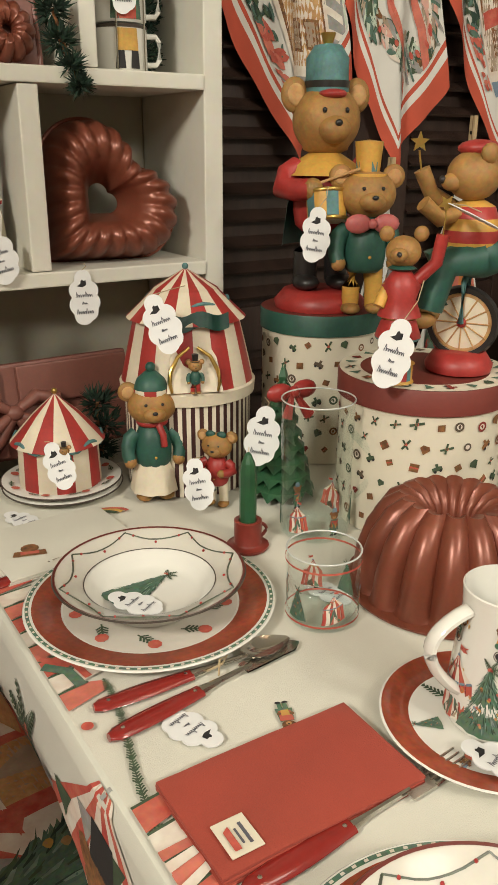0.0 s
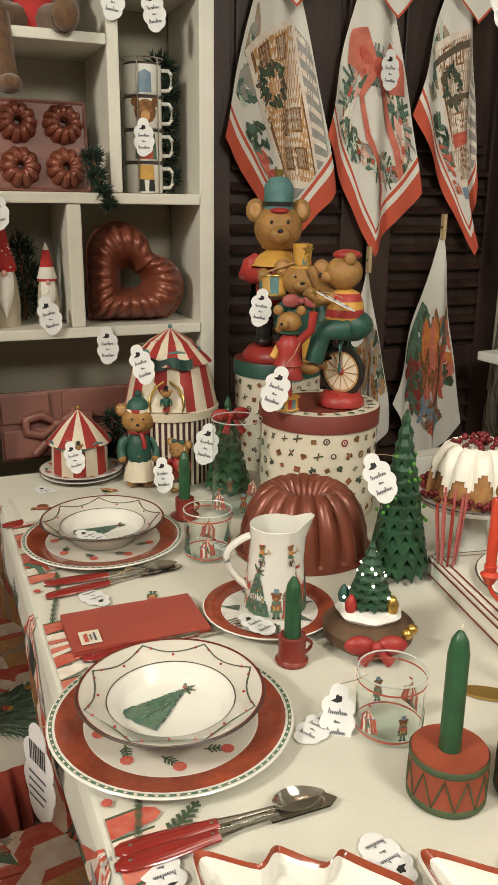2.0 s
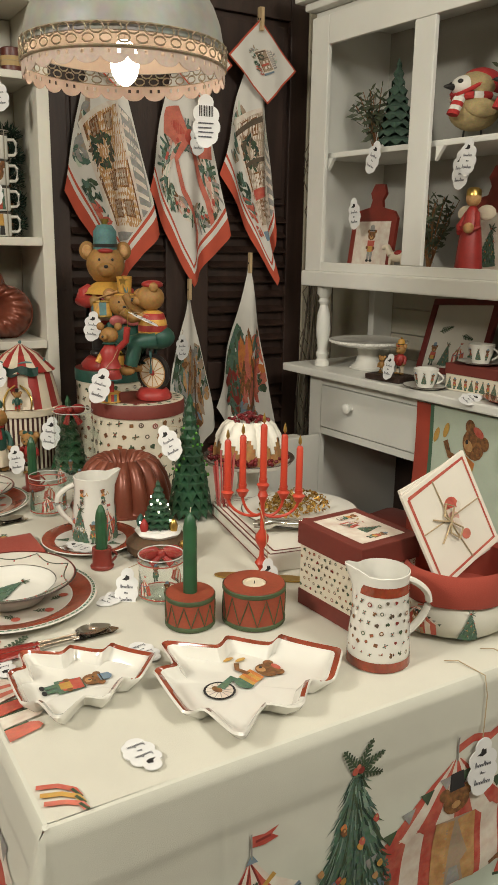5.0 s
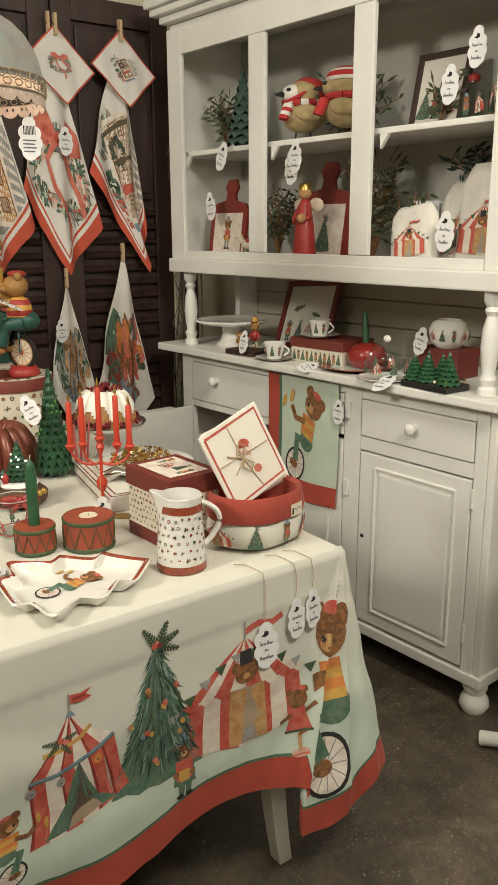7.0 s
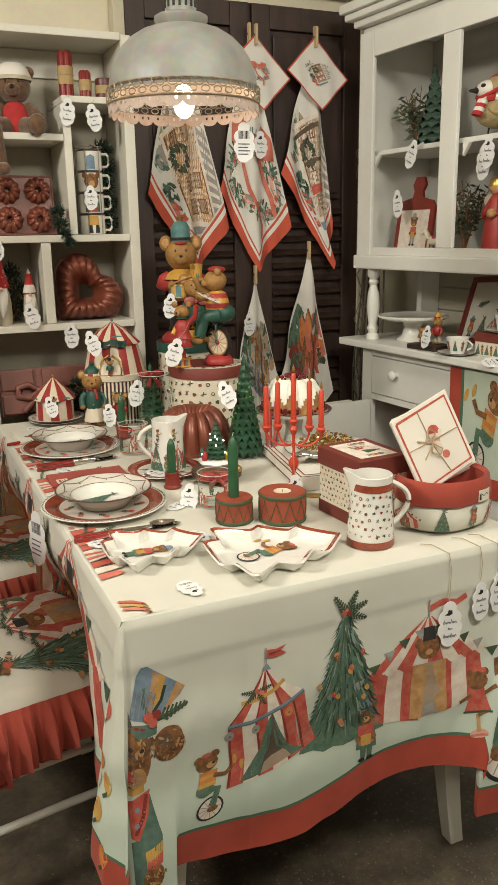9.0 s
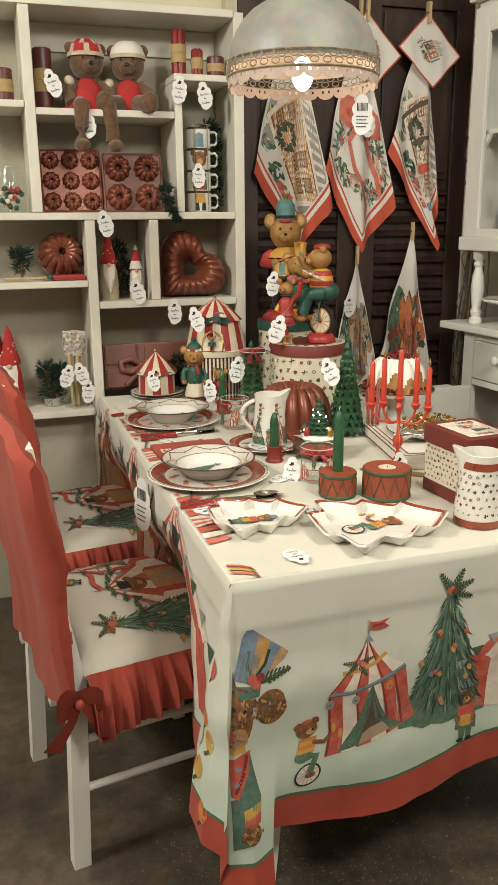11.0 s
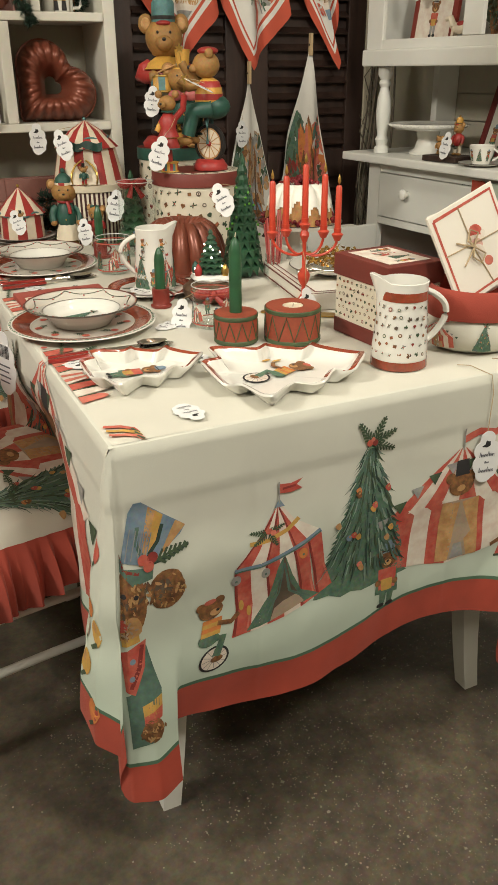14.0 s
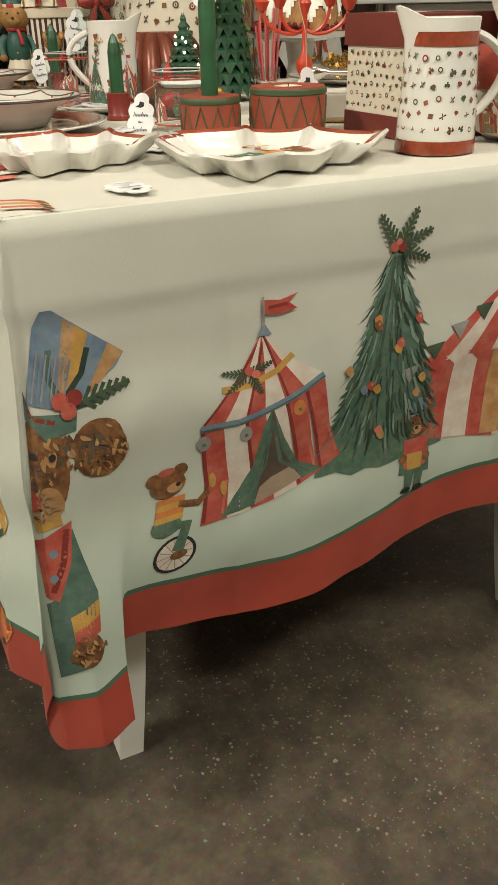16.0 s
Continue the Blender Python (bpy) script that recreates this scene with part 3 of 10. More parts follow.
# ---- white dresser, built in its own frame: x along the front, y into it ----
HR = -90 + 4.3
hutch = thing("dresser", "white painted wooden dresser with open-fronted upper cabinet", "dresser", (1.475, 1.65, 0), HR)


def hp(name, *boxes, material=None, bevel=0.004, label="", parent=None):
    bm = B()
    for b in boxes:
        box(bm, *b, bevel=bevel)
    return part(name, bm, material or WHITE_PAINT, parent or hutch, label)


hp("counter", (-0.065, 1.515, -0.055, 0.47, 0.938, 0.966), bevel=0.006)
for nm, b in (("side_panel", (0.03, 0.055, 0.0, 0.45, 0.12, 0.937)), ("side_panel", (1.465, 1.49, 0.0, 0.45, 0.12, 0.937)), ("bottom_board", (0.056, 1.464, 0.02, 0.439, 0.12, 0.145))):
    hp(nm, b)
hp("face_frame", (0.056, 0.10, -0.004, 0.02, 0.12, 0.936), (0.576, 0.60, -0.004, 0.02, 0.12, 0.936), (0.93, 1.0, -0.004, 0.02, 0.12, 0.936), (1.425, 1.464, -0.004, 0.02, 0.12, 0.936), (0.101, 0.575, -0.003, 0.02, 0.905, 0.935), (0.101, 0.575, -0.003, 0.02, 0.725, 0.75), (0.601, 0.929, -0.003, 0.02, 0.90, 0.935), (1.001, 1.424, -0.003, 0.02, 0.893, 0.935), (1.001, 1.424, -0.003, 0.02, 0.728, 0.772), bevel=0.002)
# the open cupboard's inner shade is put into this panel's dark colour
hp("back_panel", (0.056, 1.464, 0.44, 0.45, 0.12, 0.937), material=DARKWOOD)
hp("plinth", (0.02, 1.50, -0.012, 0.46, 0.095, 0.13))
hp("partition", (0.58, 0.60, 0.03, 0.438, 0.146, 0.936), (0.97, 0.99, 0.03, 0.438, 0.146, 0.936), bevel=0.0)
d1 = hp("drawer", (0.104, 0.572, -0.007, 0.012, 0.753, 0.902))
d2 = hp("drawer", (1.004, 1.421, -0.007, 0.012, 0.775, 0.890))
d3 = hp("drawer", (0.604, 0.926, -0.005, 0.012, 0.76, 0.897))
for d, u, z in ((d1, 0.262, 0.845), (d2, 1.213, 0.835)):
    bm = lathe(B(), [(0.0, 0.034), (0.012, 0.033), (0.018, 0.027), (0.018, 0.02), (0.009, 0.012), (0.011, 0.0)], 18, m=pose(u, -0.007, z, 90))
    part("knob", bm, WHITE_PAINT, d, smooth=True)
dr = hp("door", (1.004, 1.421, -0.006, 0.014, 0.142, 0.722))
hp("door_panel", (1.085, 1.355, -0.011, -0.005, 0.205, 0.665), parent=dr, bevel=0.005)
bm = B()
for a, b in (((1.07, 0.19), (1.37, 0.19)), ((1.37, 0.19), (1.37, 0.68)), ((1.37, 0.68), (1.07, 0.68)), ((1.07, 0.68), (1.07, 0.19))):
    tube(bm, [(a[0], -0.007, a[1]), (b[0], -0.007, b[1])], 0.0055)
part("moulding", bm, WHITE_PAINT, dr, smooth=True)
part("keyhole", lathe(B(), [(0, 0.002), (0.006, 0.002), (0.007, 0)], 12, m=pose(1.022, -0.006, 0.44, 90)), DARK, dr, "dark metal keyhole plate")
for z in (0.22, 0.64):
    part("hinge", box(B(), 1.424, 1.432, -0.010, -0.002, z, z + 0.06, 0.002), WHITE_PAINT, dr)
dm = hp("door", (0.604, 0.926, -0.005, 0.014, 0.142, 0.745))
hp("door_panel", (0.66, 0.87, -0.010, -0.004, 0.205, 0.69), parent=dm, bevel=0.005)
for z in (0.82, 0.56):
    part("hinge", box(B(), 0.936, 0.958, -0.011, -0.004, z, z + 0.055, 0.002), WHITE_PAINT, dm)
od = hp("open_door", (0.085, 0.105, -0.40, -0.008, 0.142, 0.722), label="white cabinet door standing open")
for u in (0.06, 1.46):
    bm = lathe(B(), [(0.0, 0.095), (0.034, 0.094), (0.038, 0.08), (0.03, 0.06), (0.042, 0.04), (0.045, 0.02), (0.034, 0.0), (0, 0)], 20, at=(u, 0.03, 0))
    part("foot", bm, WHITE_PAINT, hutch, smooth=True)
# upper cabinet
hp("upper_side", (0.0, 0.022, 0.0, 0.33, 1.29, 2.11))
hp("upper_side", (1.458, 1.48, 0.0, 0.33, 1.29, 2.11))
hp("upper_frame", (0.0, 0.085, -0.016, 0.0, 1.30, 2.11), (0.466, 0.546, -0.016, 0.0, 1.331, 2.019), (0.935, 1.012, -0.016, 0.0, 1.331, 2.019), (1.418, 1.48, -0.016, 0.0, 1.30, 2.11), (0.086, 1.417, -0.016, 0.0, 2.02, 2.11), (0.086, 1.417, -0.016, 0.0, 1.30, 1.33), bevel=0.003)
hp("upper_floor", (0.0, 1.48, -0.02, 0.34, 1.283, 1.299))
hp("apron", (-0.005, 1.485, -0.03, -0.002, 1.248, 1.30), bevel=0.006)
hp("upper_shelf", (0.022, 1.458, 0.02, 0.32, 1.672, 1.690))
hp("upper_top", (0.0, 1.48, 0.0, 0.34, 2.111, 2.13))
hp("cornice", (-0.02, 1.50, -0.035, 0.34, 2.131, 2.155), (-0.045, 1.525, -0.06, 0.34, 2.156, 2.18), (-0.06, 1.54, -0.075, 0.34, 2.181, 2.215), bevel=0.007)
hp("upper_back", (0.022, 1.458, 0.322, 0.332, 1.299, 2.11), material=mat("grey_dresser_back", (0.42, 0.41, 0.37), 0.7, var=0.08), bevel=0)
for k in range(3):
    hp("back_board", (-0.02, 1.50, 0.40, 0.412, 0.967 + k * 0.096, 0.967 + k * 0.096 + 0.093), material=BEIGE_BACK, bevel=0.004)
hp("back_post", (0.0, 0.03, 0.30, 0.399, 0.967, 1.282))
hp("back_post", (1.45, 1.48, 0.30, 0.399, 0.967, 1.282))
for u in (0.075, 1.435):
    bm = lathe(B(), [(0, 0), (0.026, 0), (0.026, 0.018), (0.018, 0.026), (0.024, 0.045), (0.017, 0.06), (0.021, 0.085), (0.026, 0.13), (0.023, 0.18), (0.014, 0.215), (0.021, 0.228), (0.016, 0.24), (0.025, 0.255), (0.025, 0.28), (0, 0.28)], 20, at=(u, 0.015, 0.967))
    part("post", bm, WHITE_PAINT, hutch, smooth=True)
for u, s in ((0.078, 1), (0.56, 1), (1.03, 1)):
    bm = B()
    vs = [bm.verts.new(p) for p in ((u, 0.004, 1.671), (u + 0.03, 0.004, 1.671), (u, 0.004, 1.63), (u, 0.016, 1.671), (u + 0.03, 0.016, 1.671), (u, 0.016, 1.63))]
    for f in ((0, 1, 2), (3, 5, 4), (0, 3, 4, 1), (1, 4, 5, 2), (2, 5, 3, 0)):
        bm.faces.new([vs[i] for i in f])
    part("shelf_bracket", bm, WHITE_PAINT, hutch)

# ---- table under its cloth ----
TW, TL, TZ = 0.875, 1.60, 0.77
table = thing("dining_table", "white painted wooden table under a printed cloth", "table")
part("tabletop", box(B(), 0.01, TW - 0.01, 0.01, TL - 0.01, 0.735, 0.764, 0.004), WHITE_PAINT, table)
part("apron_rail", box(B(), 0.07, TW - 0.07, 0.075, 0.095, 0.65, 0.734), WHITE_PAINT, table)
part("apron_rail", box(B(), 0.07, TW - 0.07, TL - 0.095, TL - 0.075, 0.65, 0.734), WHITE_PAINT, table)
for x, y, sx, sy in ((0.080, 0.066, -1, -1), (TW - 0.105, 0.078, 1, -1), (0.075, TL - 0.09, -1, 1), (TW - 0.085, TL - 0.09, 1, 1)):
    bm = B()
    rings = []
    for k in range(12):
        t = k / 11
        w = 0.030 - 0.013 * t
        bend = 0.022 * math.sin(2.6 * t) - 0.02 * t * t
        cx, cy, z = x + sx * (-bend), y + sy * (-bend * 0.6), 0.734 * (1 - t)
        rings.append([bm.verts.new((cx + a * w, cy + b * w, z)) for a, b in ((-1, -1), (1, -1), (1, 1), (-1, 1))])
    for p, q in zip(rings, rings[1:]):
        for i in range(4):
            bm.faces.new((p[i], p[(i + 1) % 4], q[(i + 1) % 4], q[i]))
    bm.faces.new(rings[-1])
    bm.faces.new(rings[0])
    part("leg", bm, WHITE_PAINT, table, smooth=True)


def smooth01(t):
    t = min(1, max(0, t))
    return t * t * (3 - 2 * t)


def ramp(x, table):
    """Smooth steps between (x, value) rows; a value may be a pair."""
    if x <= table[0][0]:
        return table[0][1]
    for (x0, a), (x1, b) in zip(table, table[1:]):
        if x < x1:
            t = smooth01((x - x0) / (x1 - x0)) * 0.5 + 0.5 * (x - x0) / (x1 - x0)
            return tuple(p + (q - p) * t for p, q in zip(a, b)) if isinstance(a, tuple) else a + (b - a) * t
    return table[-1][1]


# how far the cloth swings from the table's edge at hem height, by the way along the hem from each corner
LEFT_FOLD = ((-0.26, (0, 0)), (-0.15, (-0.035, 0)), (-0.08, (-0.060, -0.015)), (-0.035, (-0.052, -0.047)), (-0.005, (-0.016, -0.054)), (0.006, (-0.037, -0.018)), (0.018, (-0.040, -0.034)), (0.05, (-0.032, -0.046)), (0.084, (-0.026, -0.036)), (0.098, (-0.040, 0.0)), (0.135, (-0.022, -0.002)), (0.22, (0, 0)))
LEFT_SOFT = LEFT_FOLD[:7] + ((0.05, (-0.036, -0.034)), (0.10, (-0.022, -0.018)), (0.20, (0, 0)))
RIGHT_FOLD = ((-0.24, (0, 0)), (-0.16, (0.002, -0.018)), (-0.115, (-0.003, -0.036)), (-0.10, (-0.025, -0.010)), (-0.086, (-0.040, -0.024)), (0.0, (-0.022, -0.050)), (0.085, (0.062, -0.128)), (0.125, (0.085, -0.150)), (0.17, (0.075, -0.12)), (0.30, (0.02, -0.03)), (0.42, (0, 0)))


def cloth_drop(s):
    front = 0.499 + 0.026 * math.sin(9.7 * (s - 0.12))
    side = 0.497 + 0.010 * math.sin(s * 7.5 + 0.6) + 0.006 * math.sin(s * 17)
    d = side + (front - side) * smooth01((s - 0.05) / 0.08) * (1 - smooth01((s - TW + 0.14) / 0.1))
    d += ramp(s, ((-0.06, 0.0), (-0.004, 0.006), (0.010, 0.092), (0.086, 0.078), (0.100, 0.0)))
    return d + ramp(s - TW, ((-0.118, 0.0), (-0.098, 0.115), (-0.04, 0.105), (0.09, 0.025), (0.2, 0.0)))


def cloth(s, d, lift=0.0):
    """A place on the hanging cloth: s along the hem from the near left corner, d down from the top edge."""
    r = 0.012
    if s < 0:
        p, n = Vector((0, -s)), Vector((-1, 0))
    elif s > TW:
        p, n = Vector((TW, s - TW)), Vector((1, 0))
    else:
        p, n = Vector((s, 0)), Vector((0, -1))
    t = max(0.0, d) / 0.5
    tau = min(1.03, max(0.04, t))
    # conical folds that open downwards from the two near corners
    for c, turn, table in ((0.0, -0.004, LEFT_FOLD), (TW, 0.11, RIGHT_FOLD)):
        k = s - c
        a = smooth01(((k / tau) - turn + 0.03) / 0.06)
        if c == 0 and k < 0.1:
            n = (Vector((-1, 0)) * (1 - a) + Vector((0, -1)) * a).normalized()
        elif c == TW and k > -0.1:
            n = (Vector((0, -1)) * (1 - a) + Vector((1, 0)) * a).normalized()
        if c == 0 and k > 0:
            g = smooth01((t - 0.66) / 0.34)
            p = p + (Vector(ramp(k, LEFT_SOFT)) * (1 - g) + Vector(ramp(k, LEFT_FOLD)) * g) * tau
        else:
            p = p + Vector(ramp(k / tau, table)) * tau
    # the chair seats press the cloth inwards
    for c in (-0.53, -1.17):
        p.x += 0.085 * math.exp(-((s - c) / 0.19) ** 4) * smooth01((d - 0.08) / 0.22)
    w = (0.008 * math.sin(s * 8.2 + 0.4) + 0.004 * math.sin(s * 19 + 1.2)) * t ** 1.4 + 0.010 * t
    w += 0.0022 * math.sin(d * 34 + s * 2.1) * min(1, t * 3) * (0.4 + 0.6 * math.sin(s * 3 + 1) ** 2)
    # creases left from folding, and soft drag lines below them
    w += 0.0016 * math.exp(-abs(d - 0.083 - 0.004 * math.sin(s * 5)) / 0.009) - 0.0016 * math.exp(-((d - 0.10) / 0.016) ** 2)
    for c, a in ((0.215, 0.0018), (0.60, 0.0016)):
        w += a * math.exp(-abs(s - c - 0.01 * math.sin(d * 6)) / 0.009) * min(1, t * 2)
    w += 0.0045 * noise.noise((s * 6, d * 11, 3.1)) * min(1, t * 2.5) + 0.005 * noise.noise((s * 10, d * 4, 1.7)) * t
    w += 0.003 * noise.noise((s * 22 + d * 9, d * 13 - s * 6, 5.3)) * min(1, t * 2)
    if d < r:
        z = TZ + 0.002 - (r - math.sqrt(max(0, r * r - d * d)))
        out = -r + d
    else:
        z, out = TZ + 0.002 - d, 0.0
    q = p + n * (out + w + lift + 0.004)
    return Vector((q.x, q.y, max(0.012, z)))


tablecloth = thing("tablecloth", "cream cotton tablecloth with circus prints and a red border", "tablecloth")
ss = [-1.60]
while ss[-1] < TW + 1.60:
    near = -0.10 < ss[-1] < 0.14 or TW - 0.14 < ss[-1] < TW + 0.20
    ss.append(ss[-1] + (0.0025 if near else 0.004 if 0 < ss[-1] < TW else 0.008))
bm = B()
grid = []
for s in ss:
    D = cloth_drop(s)
    ds = [0.0, 0.005, 0.012] + [0.012 + (D - 0.088) * k / 56 for k in range(1, 57)] + [D - 0.069, D - 0.046, D - 0.023, D]
    grid.append([bm.verts.new(cloth(s, d)) for d in ds])
for a, b in zip(grid, grid[1:]):
    for k in range(len(a) - 1):
        f = bm.faces.new((a[k], a[k + 1], b[k + 1], b[k]))
        f.material_index = 1 if k >= len(a) - 4 else (2 if k == len(a) - 5 else 0)
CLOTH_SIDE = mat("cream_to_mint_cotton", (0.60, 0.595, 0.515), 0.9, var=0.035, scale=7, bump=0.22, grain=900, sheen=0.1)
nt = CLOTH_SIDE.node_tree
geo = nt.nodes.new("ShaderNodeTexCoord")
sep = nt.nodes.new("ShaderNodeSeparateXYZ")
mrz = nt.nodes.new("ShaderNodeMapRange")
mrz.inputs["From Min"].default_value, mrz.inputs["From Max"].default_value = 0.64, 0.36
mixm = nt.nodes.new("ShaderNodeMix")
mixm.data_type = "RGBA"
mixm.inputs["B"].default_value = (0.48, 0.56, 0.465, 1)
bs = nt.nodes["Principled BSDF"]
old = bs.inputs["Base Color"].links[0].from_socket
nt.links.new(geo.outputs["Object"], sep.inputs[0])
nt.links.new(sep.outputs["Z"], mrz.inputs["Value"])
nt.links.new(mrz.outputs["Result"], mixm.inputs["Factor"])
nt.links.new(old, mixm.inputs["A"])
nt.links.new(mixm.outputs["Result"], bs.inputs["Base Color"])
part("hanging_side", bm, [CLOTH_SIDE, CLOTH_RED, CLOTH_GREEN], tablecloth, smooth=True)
bm = B()
nx, ny = 36, 64
vs = [[None] * (ny + 1) for _ in range(nx + 1)]
for i in range(nx + 1):
    for j in range(ny + 1):
        x, y = 0.0005 + (TW - 0.001) * i / nx, 0.0005 + (TL - 0.001) * j / ny
        edge = min(x, TW - x, y, TL - y)
        z = TZ + 0.002 + 0.0014 * noise.noise((x * 9, y * 9, 0)) * min(1, edge * 20)
        if edge < 0.004:
            x = min(max(x, 0.008), TW - 0.008)
            y = min(max(y, 0.008), TL - 0.008)
        vs[i][j] = bm.verts.new((x, y, z))
for i in range(nx):
    for j in range(ny):
        bm.faces.new((vs[i][j], vs[i + 1][j], vs[i + 1][j + 1], vs[i][j + 1]))
part("top_cloth", bm, CLOTH, tablecloth, smooth=True)
FRONT = lambda x, z, lift: cloth(x, TZ - z, lift)
for nm, lay in (("tent_print", [(m, [(0.266 + (x - 0.266) * 1.12, z) for x, z in pts]) for m, pts in place(m_tent(), 0.266, 0.400, 0.262)]), ("tree_print", place(m_tree(), 0.424, 0.410, 0.325)), ("big_tent_print", place(m_bigtent(), 0.622, 0.415, 0.265)), ("rider_print", place(m_rider(), 0.147, 0.352, 0.138)), ("drummer_print", place(m_bear(), 0.480, 0.355, 0.145)), ("dancer_print", place(m_girl(), 0.745, 0.345, 0.165))):
    decal(nm, lay, FRONT, tablecloth, lift=0.001, step=0.00004, cell=0.006, span=0.0025)


# ---- things on the table ----
T0 = TZ + 0.0035
RIM_LINE = mat("dark_rim_line", (0.06, 0.045, 0.035), 0.3, var=0.1)
GARLAND = mat("garland_green", (0.075, 0.085, 0.055), 0.4, var=0.3, scale=90)
CANDLE_GREEN = mat("green_wax", (0.025, 0.095, 0.040), 0.38, var=0.18, scale=20, bump=0.06, grain=60)
HOLDER_RED = mat("red_lacquer", (0.20, 0.030, 0.020), 0.35, var=0.15, scale=18)
DRUM_RED = mat("brick_red_wood", (0.30, 0.060, 0.028), 0.6, var=0.2, scale=14, bump=0.15)
DRUM_GREEN = mat("olive_green_paint", (0.060, 0.090, 0.038), 0.6, var=0.2)
WINE = mat("wine_red_card", (0.165, 0.030, 0.021), 0.55, var=0.12, scale=10)
CREAM_CARD = mat("cream_card", (0.70, 0.64, 0.51), 0.6, var=0.04)
HANDLE_RED = mat("red_resin_handle", (0.24, 0.018, 0.014), 0.12, var=0.12, coat=0.5, bump=0.0)
FUR = mat("painted_bear_ochre", (0.32, 0.165, 0.045), 0.6, var=0.28, scale=30, bump=0.35, grain=160)
S_RED = mat("figure_red", (0.34, 0.030, 0.025), 0.45, var=0.2, scale=25)
S_GREEN = mat("figure_green", (0.022, 0.085, 0.062), 0.5, var=0.25, scale=25)
S_TEAL = mat("figure_teal", (0.085, 0.20, 0.20), 0.6, var=0.25, scale=40, bump=0.4)
S_YELL = mat("figure_yellow", (0.55, 0.30, 0.055), 0.5, var=0.2, scale=25)
S_WHITE = mat("figure_ivory", (0.68, 0.60, 0.46), 0.5, var=0.10, scale=20, bump=0.1)
S_BLACK = mat("figure_black", (0.020, 0.018, 0.017), 0.35, var=0.2)
S_PINK = mat("figure_pink", (0.52, 0.13, 0.12), 0.5, var=0.2)
ICONS = [P_LEAF, P_LEAF, P_DOOR, P_BROWN, P_RED2]


def flat_at(z):
    return lambda x, y, lift: Vector((x, y, z + lift))


def wrap(r0, z0, r1, z1):
    """A print wound on a tapering round wall: x is the arc in metres, y the height."""
    def fn(x, y, lift):
        t = (y - z0) / (z1 - z0)
        r = r0 + (r1 - r0) * t + lift
        a = x / max(r0, r1) - math.pi / 2
        return Vector((r * math.cos(a), r * math.sin(a), y))
    return fn


def icon(rnd):
    """One of the small seasonal print motifs."""
    k = rnd.randrange(5)
    c = rnd.choice(ICONS)
    if k == 0:
        return [(c, disc(0, 0, 0.5)), (P_WHITE, disc(0, 0, 0.28))]
    if k == 1:
        return [(P_LEAF, strip([(-0.5, -0.4), (0.5, 0.4)], 0.22)), (P_LEAF, strip([(-0.2, 0.5), (0.1, -0.5)], 0.2)), (P_RED, disc(0, 0, 0.15))]
    if k == 2:
        return [(c, [(-0.55, -0.4), (0.55, -0.4), (0.55, 0.05), (0.2, 0.1), (0.2, 0.45), (-0.1, 0.45), (-0.1, 0.1), (-0.55, 0.05)]), (DARK, disc(-0.3, -0.42, 0.16)), (DARK, disc(0.3, -0.42, 0.16))]
    if k == 3:
        return [(c, [(0, -0.5), (0.5, 0.1), (0.3, 0.45), (0, 0.25), (-0.3, 0.45), (-0.5, 0.1)])]
    return [(P_BROWN, [(-0.4, -0.4), (0.4, -0.35), (0.4, 0.4), (-0.4, 0.35)]), (P_RED, strip([(-0.4, 0), (0.4, 0)], 0.15))]


def scatter(x0, x1, y0, y1, step, size, seed, turn=40):
    rnd = random.Random(seed)
    out = []
    rows = max(1, round((y1 - y0) / step))
    cols = max(1, round((x1 - x0) / step))
    for r in range(rows):
        for c in range(cols):
            x = x0 + (c + 0.5 + (0.25 if r % 2 else -0.25) + rnd.uniform(-0.12, 0.12)) * (x1 - x0) / cols
            y = y0 + (r + 0.5 + rnd.uniform(-0.15, 0.15)) * (y1 - y0) / rows
            out += place(icon(rnd), x, y, size * rnd.uniform(0.8, 1.15), rnd.uniform(-turn, turn))
    return out


